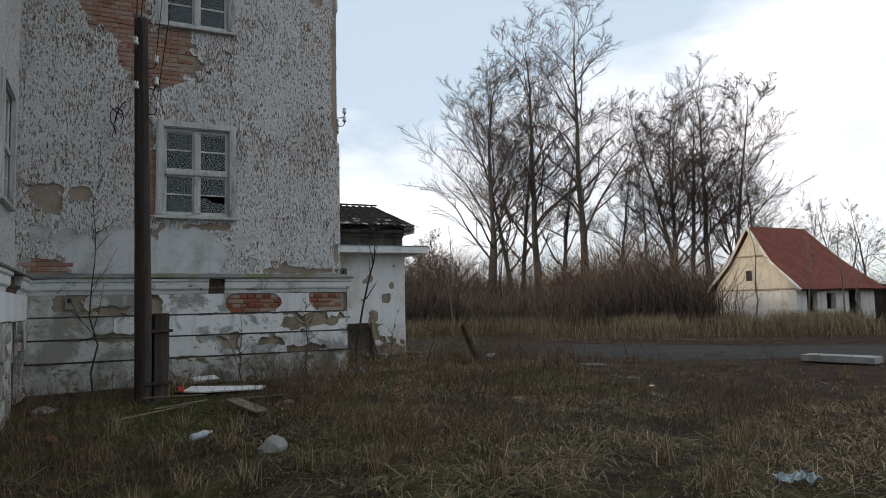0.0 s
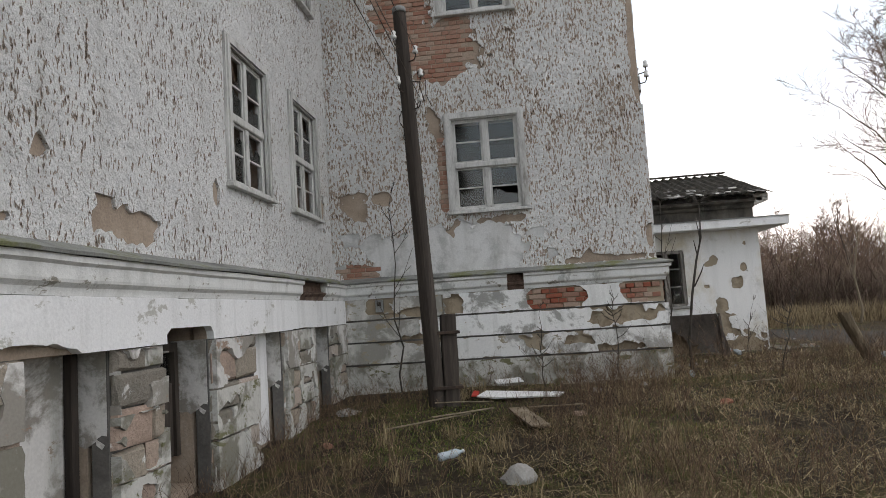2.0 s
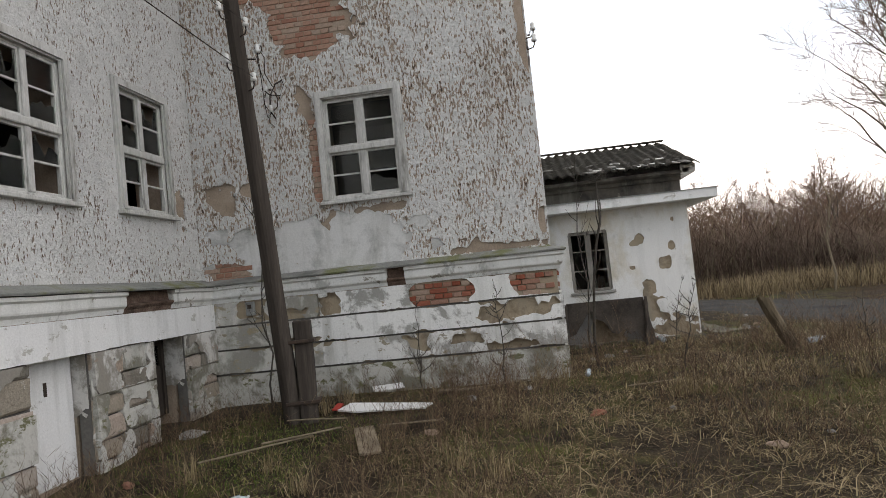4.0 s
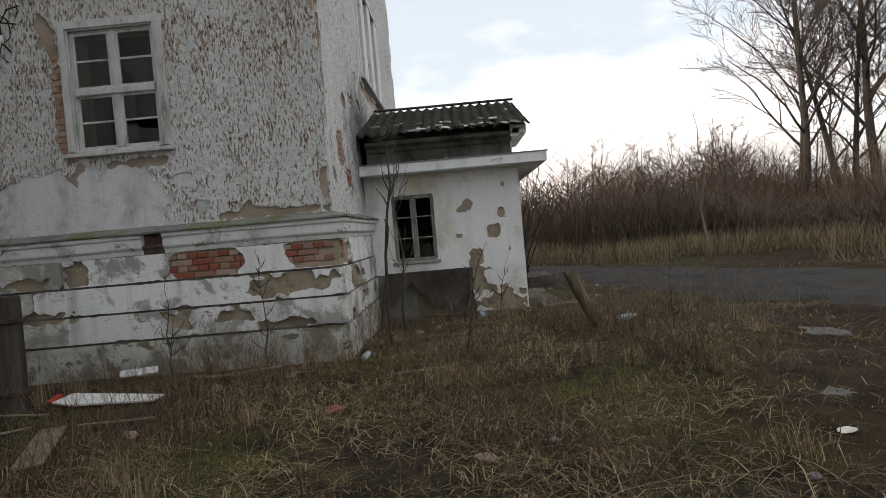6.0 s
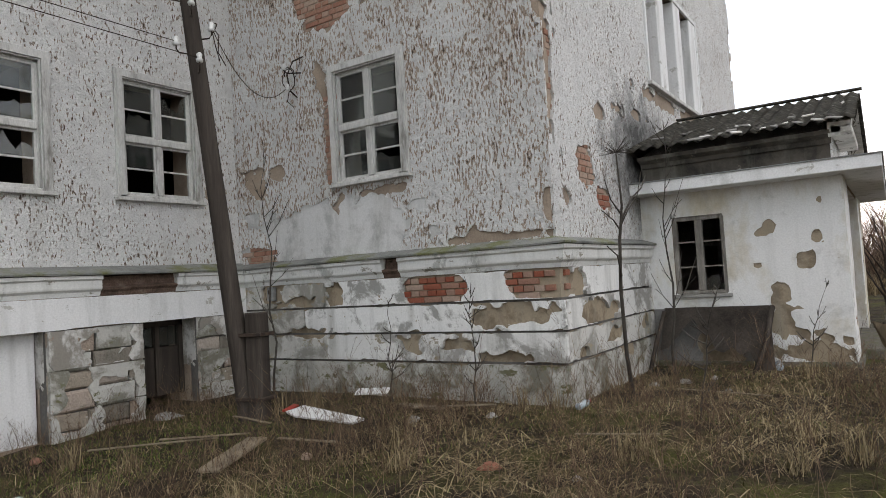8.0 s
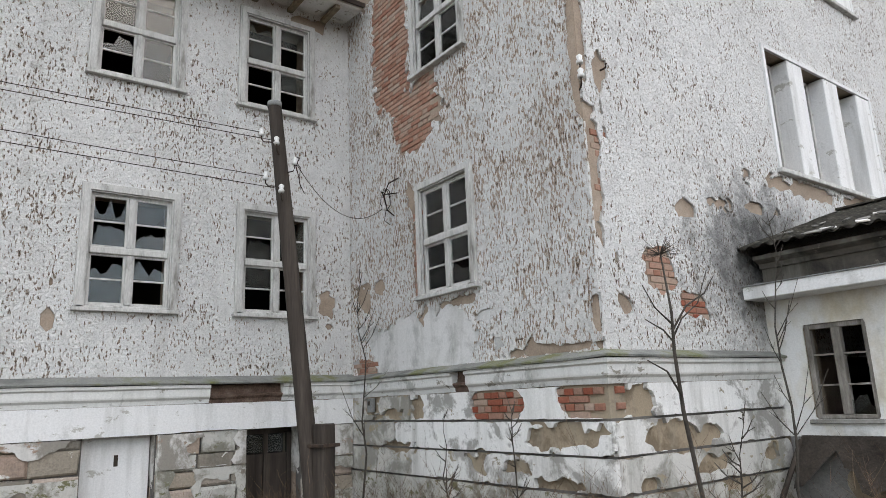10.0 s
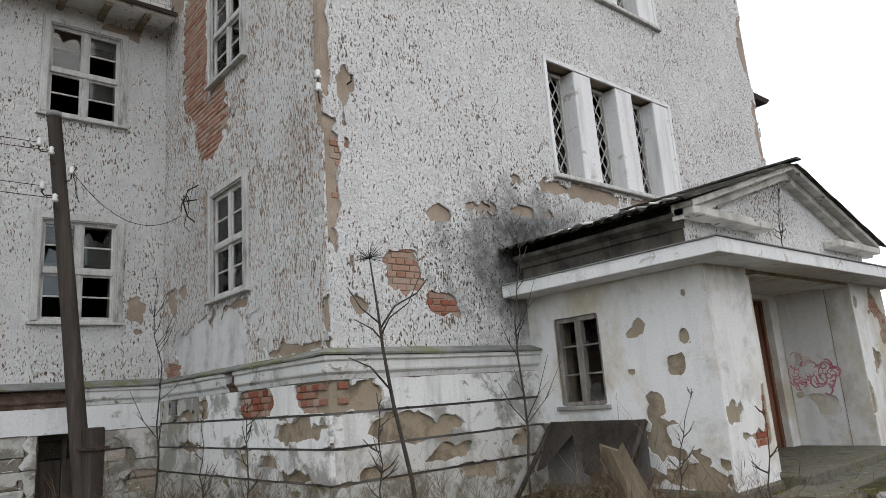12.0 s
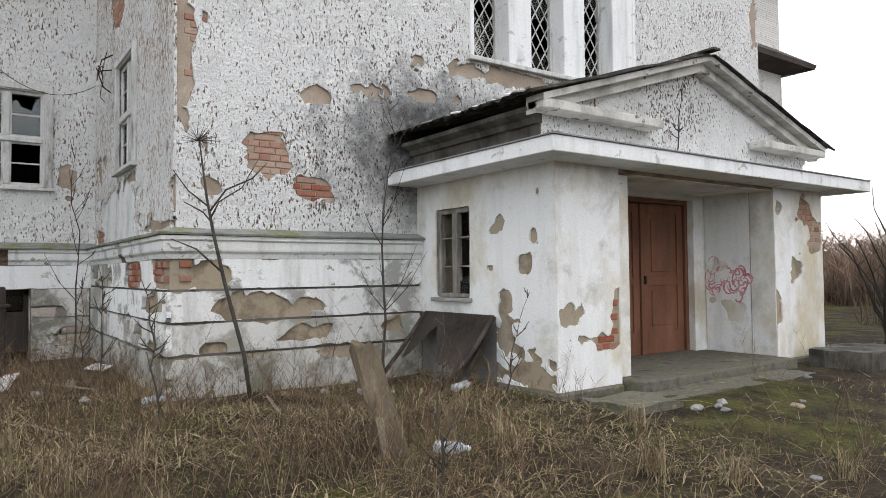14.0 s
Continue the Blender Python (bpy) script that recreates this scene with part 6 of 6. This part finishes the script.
stem_thing("sapling", "slim grey sapling reaching the canopy's edge", twiggy(4, 3.4, 0.020, 16, lean=(0.05, 0.1)), pose(4.66, 14.62, 0.22))
stem_thing("sapling", "thin sapling before the tower's inner corner", twiggy(6, 3.3, 0.017, 12, lean=(0.02, -0.06)), pose(0.05, 11.95, 0.22))
stem_thing("sapling", "small thorny sapling by the plinth", twiggy(7, 1.5, 0.012, 14, 0.8), pose(3.3, 11.8, 0.2))
stem_thing("sapling", "small thorny sapling by the plinth", twiggy(11, 1.3, 0.012, 12, 0.8), pose(2.2, 11.75, 0.2))
stem_thing("sapling", "small thorny sapling in the weeds", twiggy(12, 1.2, 0.012, 12, 0.9), pose(8.3, 12.9, 0.1))
stem_thing("sapling", "small bare sapling growing in the grass", twiggy(15, 1.4, 0.012, 14, 0.9, (0.3, -0.2)), pose(5.6, 11.9, 0.15))
stem_thing("sapling", "thin twig sprouting from the porch gable", twiggy(13, 0.95, 0.010, 10, 0.7, (0.1, 0.02)), pose(6.74, 17.5, 2.87))
stem_thing("sapling", "bare sapling beside the porch wall", twiggy(21, 1.1, 0.010, 9, 0.6, (0.25, 0.1)), pose(6.2, 15.25, 0.25))
for i, (x, y, h) in enumerate(((14.0, 27.5, 5.0), (30.0, 24.5, 5.6), (32.8, 23.6, 5.2), (33.6, 22.4, 5.8), (29.0, 29.0, 5.0), (35.5, 22.8, 5.4), (22.0, 33.0, 4.2))):
    stem_thing("young_birch", "slender pale bare young tree in the dry grass", twiggy(30 + i, h, 0.05, 22, 0.4), pose(x, y, 0), "tree", WOOD_PALE)
sh = []
for i in range(16):
    q = twiggy(60 + i, 1.9 + 0.8 * (i % 3) / 2, 0.036, 9, 0.5, (0.9 * math.cos(i * 2.4), 0.9 * math.sin(i * 2.4)))
    sh += [([p + Vector((0.15 * math.cos(i), 0.15 * math.sin(i), 0)) for p in map(Vector, a)], b_, c) for a, b_, c in q]
stem_thing("shrub", "tall many-stemmed leafless shrub beside the porch", sh, pose(7.2, 22.3, 0.1), "shrub", WOOD_DARK)

# ---- leaning post ----
po = thing("leaning_post", "split rotten wooden post leaning out of the grass", "post", pose(0, 0, 0))
a_, c_ = Vector((7.58, 13.16, -0.15)), Vector((7.04, 13.06, 0.97))
bm = bmesh.new()
ringsv = []
rnd = random.Random(5)
for i in range(9):
    f = i / 8
    c = a_.lerp(c_, f)
    ringsv.append([bm.verts.new(c + Vector((math.cos(k * math.tau / 12) * (0.085 + 0.02 * rnd.random()), math.sin(k * math.tau / 12) * (0.10 + 0.02 * rnd.random()), (0.13 * rnd.random() if i == 8 else 0)))) for k in range(12)])
for a, c in zip(ringsv, ringsv[1:]):
    for k in range(12):
        bm.faces.new((a[k], a[(k + 1) % 12], c[(k + 1) % 12], c[k]))
bm.faces.new(ringsv[-1])
part("post_body", bm, WOOD_ROT, po)
bm = bmesh.new()
pts = [(7.42, 13.02, 0.10), (7.50, 13.0, 0.10), (7.36, 12.98, 0.52), (7.44, 13.06, 0.10), (7.50, 13.06, 0.12), (7.37, 13.04, 0.50)]
vs = [bm.verts.new(p) for p in pts]
for f in ((0, 1, 2), (5, 4, 3), (0, 3, 4, 1), (1, 4, 5, 2), (2, 5, 3, 0)):
    bm.faces.new([vs[i] for i in f])
part("splinter", bm, WOOD_PALE, po, "pale split splinter")

# ---- leaning sheet over the cellar hatch ----
hs_ = thing("hatch_cover", "dark broken sheet leaning over a cellar hatch", "hatch cover", pose(0, 0, 0))
bm = bmesh.new()
top = [Vector((4.36 + (5.74 - 4.36) * i / 14, 15.44, 1.07)) for i in range(15)]
low_ = []
for i in range(15):
    f = i / 14
    cutz = 0.50 + (0.30 * max(0, 1 - abs(f - 0.35) * 6) if f < 0.7 else 0) + (0.22 if 0.12 < f < 0.3 else 0) + 0.05 * math.sin(i * 2.3) - 0.22 * (f > 0.8)
    low_.append(Vector((4.36 + (5.82 - 4.36) * f, 15.44 - (1.07 - cutz) * 0.62, cutz)))
fa = [bm.verts.new(p) for p in top]
fb = [bm.verts.new(p) for p in low_]
for i in range(14):
    bm.faces.new((fb[i], fb[i + 1], fa[i + 1], fa[i]))
bmesh.ops.solidify(bm, geom=bm.faces[:], thickness=0.02)
bmesh.ops.recalc_face_normals(bm, faces=bm.faces[:])
part("sheet", bm, RUSTED, hs_)
mesh_part("prop", tubes_mesh("prop", [([(5.78, 15.42, 1.06), (5.72, 15.1, 0.62), (5.60, 14.72, 0.22)], [0.035, 0.035, 0.035], 4)]), WOOD_DARK, hs_)
mesh_part("prop", tubes_mesh("prop", [([(4.36, 15.42, 1.02), (4.30, 15.1, 0.58), (4.28, 14.78, 0.22)], [0.03, 0.03, 0.03], 4)]), WOOD_DARK, hs_)

# ---- far barn ----
barn = thing("barn", "old cream plastered house with a red tiled roof", "house", pose(34.6, 25.7, 0), kind="")
W, L, EZ2, RZ2 = 5.7, 7.0, 1.95, 5.7
part("wall", wall_mesh("w", 0, W, -0.2, EZ2, 0.3, []), WHITEWASH, barn, "crumbling whitewashed wall", pose(0, W, 0, 0, 0, -90))
bm = bmesh.new()
va, vb_ = [[bm.verts.new((x, y, z)) for y, z in ((0.05, EZ2), (W - 0.05, EZ2), (W / 2 + 0.55, RZ2 - 1.05), (W / 2, RZ2 - 0.25), (W / 2 - 0.55, RZ2 - 1.05))] for x in (0.0, 0.28)]
bm.faces.new(va[::-1]), bm.faces.new(vb_)
for i in range(5):
    bm.faces.new((va[i], va[(i + 1) % 5], vb_[(i + 1) % 5], vb_[i]))
bmesh.ops.recalc_face_normals(bm, faces=bm.faces[:])
part("gable", bm, YELLOWWASH, barn, "cream plastered gable")
for z in (EZ2 - 0.05, 3.9):
    hw = W / 2 * (RZ2 - z) / (RZ2 - EZ2) if z > EZ2 else W / 2
    part("band", boxes((-0.06, 0.05, W / 2 - hw + 0.05, W / 2 + hw - 0.05, z - 0.05, z + 0.05), bevel=0.01), COAT, barn)
wd = part("window", boxes((-0.01, 0.1, W / 2 + 0.0, W / 2 + 0.42, 2.45, 3.05)), IRON, barn, "dark empty gable opening")
part("window_frame", boxes((-0.03, 0.02, W / 2 - 0.05, W / 2 + 0.0, 2.4, 3.1), (-0.03, 0.02, W / 2 + 0.42, W / 2 + 0.47, 2.4, 3.1), (-0.03, 0.02, W / 2, W / 2 + 0.42, 3.05, 3.1)), FRAME, wd)
part("wall", wall_mesh("w", 0.3, L, -0.2, EZ2, 0.3, [(0.9, 1.8, -0.1, 1.8), (2.6, 3.4, 0.7, 1.6), (4.6, 5.7, -0.1, 1.8)]), WHITEWASH, barn, "stained side wall with dark openings", pose(0, 0.05, 0))
part("wall", boxes((0.3, L, W - 0.35, W - 0.05, -0.2, EZ2)), WHITEWASH, barn)
part("wall", boxes((L - 0.3, L, 0.36, W - 0.36, -0.2, EZ2)), WHITEWASH, barn)
bm = bmesh.new()
e = 0.45
vs = [bm.verts.new(p) for p in ((-0.25, -e, EZ2 - 0.1), (L + e, -e, EZ2 - 0.1), (L - 2.1, W / 2, RZ2), (-0.25, W / 2, RZ2), (-0.25, W + e, EZ2 - 0.1), (L + e, W + e, EZ2 - 0.1))]
for f in ((0, 1, 2, 3), (3, 2, 5, 4), (1, 5, 2)):
    bm.faces.new([vs[i] for i in f])
bmesh.ops.subdivide_edges(bm, edges=bm.edges[:], cuts=8, use_grid_fill=True)
for v in bm.verts:
    f = (v.co.z - EZ2) / (RZ2 - EZ2)
    v.co.z -= 0.30 * math.sin(max(0, min(1, f)) * math.pi) * 0.7 + 0.04 * noise.noise((v.co.x, v.co.y, 4))
bmesh.ops.solidify(bm, geom=bm.faces[:], thickness=0.12)
bmesh.ops.recalc_face_normals(bm, faces=bm.faces[:])
part("roof", bm, TILE_RED, barn, "red tiled roof")
for s in (0, 1):
    tb = [Vector((-0.27, y, z)) for y, z in ((-e, EZ2 - 0.14), (W * 0.25 - 0.05, EZ2 + 1.55), (W / 2, RZ2 - 0.05))]
    if s:
        tb = [Vector((p.x, W - p.y, p.z)) for p in tb]
    mesh_part("barge_board", tubes_mesh("barge", [(tb, [0.09] * 3, 4)], False), WHITEWASH, barn)
shed = thing("shed", "dark low lean-to shed beside the old house", "shed", pose(43.6, 24.6, 0))
part("wall", boxes((0, 7, 0.4, 4, -0.1, 1.9)), WOOD_DARK, shed)
part("roof", boxes((-0.3, 7.3, 0, 4.4, 1.9, 2.1), bevel=0.02), TILE_DARK, shed)

# ---- litter ----
rl = random.Random(21)


def chunk(name, label, category, x, y, size, material, turn=0.0, sink=0.02, group="rubble", shape=(1, 0.7, 0.5), tilt=0.0):
    bm = bmesh.new()
    bmesh.ops.create_icosphere(bm, subdivisions=2, radius=0.5)
    sd = rl.uniform(0, 50)
    for v in bm.verts:
        v.co *= 1 + 0.55 * noise.noise(v.co * 2.2 + Vector((sd, 0, 0))) + 0.18 * noise.noise(v.co * 6 + Vector((sd, 0, 0)))
        v.co = Vector((v.co.x * shape[0], v.co.y * shape[1], max(-0.28, v.co.z) * shape[2])) * size
    ob = part(name, bm, material)
    ob.matrix_world = pose(x, y, lift(x, y) + 0.20 * size * shape[2] - sink + 0.02, tilt, 0, turn)
    return tagged(ob, label, category, group)


def plank(name, label, category, x, y, l_, w, th, turn, material, dz=0.05, tilt=(0, 0), group="boards"):
    bm = boxes((-l_ / 2, l_ / 2, -w / 2, w / 2, 0, th), bevel=min(0.004, th * 0.3))
    bmesh.ops.subdivide_edges(bm, edges=[e for e in bm.edges if e.calc_length() > l_ * 0.8], cuts=4)
    ob = part(name, waver(bm, 0.008, l_ * 7 + x), material)
    ob.matrix_world = pose(x, y, lift(x, y) + dz, tilt[0], tilt[1], turn)
    return tagged(ob, label, category, group)


bd = thing("white_board", "broken white painted board with a red end lying on grass", "board", pose(1.78, 11.0, lift(1.78, 11.0) + 0.08, 14, 2, -8), "boards")
bm = bmesh.new()
pts = [(-0.52, -0.10), (-0.28, -0.15), (0.60, -0.07), (0.66, 0.06), (-0.42, 0.10)]
for z in (0, 0.02):
    vs = [bm.verts.new((x, y, z)) for x, y in pts]
    bm.faces.new(vs if z else vs[::-1])
bm.verts.ensure_lookup_table()
for i in range(5):
    bm.faces.new((bm.verts[i], bm.verts[(i + 1) % 5], bm.verts[5 + (i + 1) % 5], bm.verts[5 + i]))
part("panel", bm, WHITE, bd)
RED = worn("red_paint", [(0.3, (0.35, 0.03, 0.02)), (0.7, (0.5, 0.06, 0.04))], 6, 50, 0.5, 0.2, 0.002)
part("red_end", boxes((-0.60, -0.51, -0.09, 0.09, 0.0, 0.022), bevel=0.004), RED, bd, "red painted end")
plank("curved_board", "small curved white panel in the weeds", "board", 1.68, 12.02, 0.42, 0.16, 0.015, 22, WHITE, 0.10, (18, 0))
plank("grey_board", "flat grey board by the plinth", "board", 2.75, 11.55, 0.62, 0.12, 0.02, -4, WOOD_PALE, 0.06)
plank("grey_board", "weathered plank lying in the grass", "board", 1.93, 9.68, 0.85, 0.22, 0.025, 108, WOOD_PALE, 0.08, (0, -6))
plank("lath", "thin pale lath lying in the grass", "lath", 0.78, 9.62, 1.25, 0.03, 0.015, 44, WOOD_PALE, 0.09)
plank("lath", "thin pale lath lying in the grass", "lath", 1.15, 9.95, 0.9, 0.035, 0.015, 38, WOOD_PALE, 0.10)
plank("lath", "thin pale lath lying in the grass", "lath", 2.3, 10.25, 0.7, 0.05, 0.012, 8, WOOD_PALE, 0.06)
plank("lath", "thin pale lath lying in the grass", "lath", 1.1, 10.6, 0.8, 0.04, 0.012, -12, WOOD_PALE, 0.09)
plank("lath", "thin pale lath lying in the grass", "lath", 3.2, 11.5, 0.9, 0.04, 0.015, 25, WOOD_PALE, 0.10)
plank("lath", "thin pale lath lying in the grass", "lath", 5.1, 11.1, 0.7, 0.03, 0.012, 18, WOOD_PALE, 0.08)
plank("lath", "thin pale lath lying in the grass", "lath", 5.6, 12.9, 1.0, 0.03, 0.012, -14, WOOD_PALE, 0.10)
plank("concrete_slab", "pale concrete slab lying beside the drive", "slab", 14.7, 9.95, 1.5, 0.5, 0.14, -77, CONCRETE, 0.03, group="")
chunk("plaster_lump", "rounded white lump of plaster in the grass", "rubble", 1.81, 7.50, 0.27, CONCRETE, 20, shape=(1, 0.75, 0.8))
chunk("plaster_lump", "pale lump of fallen plaster by the wall", "rubble", -0.48, 10.64, 0.36, CONCRETE, 50, shape=(1, 0.6, 0.3))
for x, y, s_ in ((2.9, 11.2, 0.22), (3.6, 11.6, 0.16), (4.9, 14.2, 0.2), (5.2, 14.4, 0.15), (7.75, 16.3, 0.16), (7.85, 16.5, 0.14), (7.8, 16.65, 0.18), (7.95, 16.45, 0.12), (7.5, 18.9, 0.14), (8.1, 17.6, 0.1), (6.2, 9.1, 0.10), (5.1, 10.2, 0.12), (7.64, 8.17, 0.12), (4.6, 13.9, 0.18), (5.5, 13.7, 0.1), (8.6, 19.4, 0.2), (9.3, 15.4, 0.12)):
    chunk("plaster_lump", "small piece of fallen white plaster", "rubble", x, y, s_ * 0.8, CEMENT if s_ < 0.15 else CONCRETE, rl.uniform(0, 180))
for x, y, s_ in ((4.33, 10.25, 0.16), (5.69, 8.87, 0.15), (2.55, 10.0, 0.14), (8.2, 17.3, 0.12), (-0.3, 9.0, 0.16)):
    chunk("brick_lump", "broken red brick half sunk in the grass", "brick", x, y, s_, BRICK_RED, rl.uniform(0, 180), shape=(1.2, 0.7, 0.5))

WET = worn("wet_gravel", [(0.3, (0.03, 0.026, 0.022)), (0.6, (0.075, 0.07, 0.065))], 6, 60, 0.5, 0.4, 0.006, spec=0.35)
for x, y, rx_, ry_, tn in ((10.0, 12.75, 0.50, 0.26, -60), (8.6, 9.78, 0.22, 0.13, -60)):
    bm = bmesh.new()
    for ring, (s_, dz) in enumerate(((1.0, -0.02), (0.96, 0.0))):
        vs = [bm.verts.new((math.cos(k * math.tau / 40) * rx_ * s_ * (1 + 0.45 * noise.noise((math.cos(k * math.tau / 40) * 2 + x, math.sin(k * math.tau / 40) * 2, 1)) + 0.2 * noise.noise((math.cos(k * math.tau / 40) * 6 + x, math.sin(k * math.tau / 40) * 6, 1))), math.sin(k * math.tau / 40) * ry_ * s_ * (1 + 0.5 * noise.noise((math.cos(k * math.tau / 40) * 3 + x, math.sin(k * math.tau / 40) * 3, 5))), dz)) for k in range(40)]
        if ring:
            for k in range(40):
                bm.faces.new((old[k], old[(k + 1) % 40], vs[(k + 1) % 40], vs[k]))
            bm.faces.new(vs)
        old = vs
    ob = part("puddle", bm, WET)
    ob.matrix_world = pose(x, y, lift(x, y) + 0.003, 0, 0, tn)
    tagged(ob, "shallow wet patch glistening on the muddy ground", "puddle", kind="structure")
chunk("plaster_lump", "flat white scrap of plaster on the mud", "rubble", 8.22, 8.86, 0.15, PLASTER, 30, shape=(1, 0.8, 0.2))

PLASTIC, pn, pl_, pb = mat("pale_plastic", 0.25, 0, 0.5)
pb.inputs["Base Color"].default_value = (0.62, 0.72, 0.78, 1)
pb.inputs["Transmission Weight"].default_value = 0.45
bump(pn, pl_, pb, noise_tex(pn, pl_, coords(pn, pl_), 30, 4, 0.6), 0.4, 0.004)


def bottle(x, y, turn, label, size=1.0):
    t = thing("plastic_bottle", label, "bottle", pose(x, y, lift(x, y) + 0.08 * size, 0, 84, turn) @ Matrix.Scale(size, 4), "plastic bottles")
    mesh_part("body", tubes_mesh("body", [([(0, 0, z) for z in (0, 0.01, 0.05, 0.09, 0.15, 0.19, 0.235, 0.25)], [0.03, 0.04, 0.042, 0.037, 0.042, 0.04, 0.016, 0.014], 14)]), PLASTIC, t)
    mesh_part("cap", tubes_mesh("cap", [([(0, 0, 0.25), (0, 0, 0.27)], [0.017, 0.017], 10)]), RED if turn > 60 else WHITE, t)


bottle(1.06, 8.05, 30, "crushed clear bluish plastic bottle in the grass")
bottle(4.38, 12.0, 80, "clear plastic bottle lying by the plinth", 0.9)
bottle(7.66, 13.3, 20, "clear crushed plastic bottle beside the post", 1.1)
bottle(5.9, 14.75, 100, "clear plastic bottle beside the hatch", 1.1)
bg_ = bmesh.new()
bmesh.ops.create_grid(bg_, x_segments=14, y_segments=8, size=0.5)
for v in bg_.verts:
    v.co = Vector((v.co.x * 0.32, v.co.y * 0.17, 0.05 + 0.07 * noise.noise((v.co.x * 6, v.co.y * 6, 3)) + 0.04 * noise.noise((v.co.x * 17, v.co.y * 17, 3))))
bmesh.ops.solidify(bg_, geom=bg_.faces[:], thickness=0.003)
PBAG = worn("pale_blue_film", [(0.3, (0.20, 0.27, 0.29)), (0.7, (0.42, 0.50, 0.52))], 8, 40, 0.35, 0.2, 0.002, spec=0.5)
ob = tagged(part("plastic_bag", bg_, PBAG), "crumpled pale blue plastic bag on the grass", "bag")
ob.matrix_world = pose(5.01, 3.82, lift(5.0, 3.8) + 0.04, 0, 0, -25)
for x, y, z, tn in ((5.6, 15.35, 3.42, 20), (5.95, 15.5, 3.47, -15), (6.1, 15.3, 3.41, 50), (5.2, 15.6, 3.5, 5)):
    ob = plank("roof_shard", "pale broken shard lying on the porch roof", "shard", x, y, 0.3, 0.14, 0.012, tn, CONCRETE, 0)
    ob.matrix_world = pose(x, y, z - 0.02, 18, 0, tn)

rr = random.Random(17)
for i in range(26):
    x, y = rr.uniform(4.3, 6.7), 15.06 + 0.9 * rr.random() ** 1.6
    ob = plank("roof_shard", "small broken shard and moss lump on the porch roof", "shard", x, y, rr.uniform(0.06, 0.2), rr.uniform(0.04, 0.10), 0.02, 0, rr.choice((CONCRETE, COAT_DARK, PLASTER)), 0, group="roof litter")
    ob.matrix_world = pose(x, y, EZ + 0.045 + (y - 15.02) * (RZ - EZ - 0.03) / (YC - 15.02), math.degrees(math.atan(sl)), 0, rr.uniform(-50, 50))

# pink scrawl on the porch wall
SCRAWL = worn("faded_pink_spray", [(0.3, (0.56, 0.10, 0.15)), (0.5, (0.64, 0.27, 0.31)), (0.7, (0.70, 0.50, 0.51))], 5, 60, 0.8, 0.1, 0.002)
sg = []
rg = random.Random(4)
for i in range(78):
    u, z = rg.uniform(5.64, 6.32), rg.gauss(1.40, 0.10)
    a, r = rg.uniform(0, math.tau), rg.uniform(0.03, 0.09)
    sg.append(([(u + r * math.cos(a + 0.5 * q), 0, z + 1.4 * r * math.sin(a + 0.5 * q)) for q in range(rg.randint(3, 7))], None, 4))
sg = [(p_, [rg.uniform(0.007, 0.014)] * len(p_), s_) for p_, r_, s_ in sg]
ob = mesh_part("scrawl", tubes_mesh("scrawl", [([Vector(q) for q in p_], r_, s_) for p_, r_, s_ in sg]), SCRAWL, inner, "illegible faded pink spray marks", pose(0, 19.713, 0))
ob.scale = (1, 0.25, 1)

# ---- bricks and stones, piece by piece ----
lay_bricks(wall_a, P_A_BRICK[:2], BRICK, limit=(-0.4, 1.5, 5.2, 9.0), margin=0.02)
lay_bricks(wall_a, P_A_BRICK[3:5], BRICK, limit=(-1.2, 1.95, 2.03, 5.2), margin=0.02)
lay_bricks(wall_a, P_A_BRICK[5:6], BRICK, limit=(3.6, 4.058, 4.4, 7.4))
lay_bricks(wall_a, P_A_BRICK[7:], BRICK_RED, limit=(3.6, 4.058, 2.03, 2.9))
lay_bricks(wall_e, P_E_BRICK[:1], BRICK)
lay_bricks(wall_e, P_E_BRICK[1:2], BRICK_RED)
lay_bricks(wall_e, P_E_BRICK[2:3], BRICK, limit=(12.42, 13.2, 3.2, 5.3))
ka = tagged(new("plinth_brickwork"), "bare red brick patches in the south plinth", "brickwork", kind="structure")
ka.matrix_world = SOUTH(HA)
lay_bricks(ka, PA_P, BRICK_RED, limit=(0.3, 4.13, 1.40, 1.745), margin=0.02, proud=0.03)
ke = tagged(new("plinth_brickwork"), "bare red brick patch in the east plinth", "brickwork", kind="structure")
ke.matrix_world = EAST(HE)
lay_bricks(ke, PE_P, BRICK_RED, limit=(12.34, 13.1, 1.40, 1.745), margin=0.0, proud=0.03)
lay_bricks(pf, PF[:2], BRICK_RED, limit=(15.9, 16.47, 0.6, 1.5), margin=0.0, proud=0.008)
lay_bricks(pf, PF[4:6], BRICK, limit=(19.75, 21.0, 1.6, 2.7), margin=0.0, proud=0.008)
rs = random.Random(31)
for p, a, c in piers:
    z, row = -0.05, 0
    if a < 3.0:
        a = max(a, 1.6)
    while z < 1.30:
        h = min(rs.choice((0.21, 0.25, 0.29)), 1.365 - z)
        if 1.365 - z - h < 0.08:
            h = 1.365 - z
        u = a + 0.01
        while u < c - 0.05:
            w = min(rs.uniform(0.30, 0.62), c - 0.01 - u)
            if c - 0.01 - u - w < 0.12:
                w = c - 0.01 - u
            me = brick_piece(round(w - 0.018, 2), round(h - 0.018, 2), 0.040 + rs.choice((0, 0.008, 0.014)), rs.randrange(3))
            if not me.materials:
                me.materials.append(None)
            ob = mesh_part("stone", me, None, p, m=Matrix.Translation((u + w / 2, -0.008, z + h / 2)))
            ob.material_slots[0].link = "OBJECT"
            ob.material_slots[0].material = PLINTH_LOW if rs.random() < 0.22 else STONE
            u += w
        z += h
        row += 1
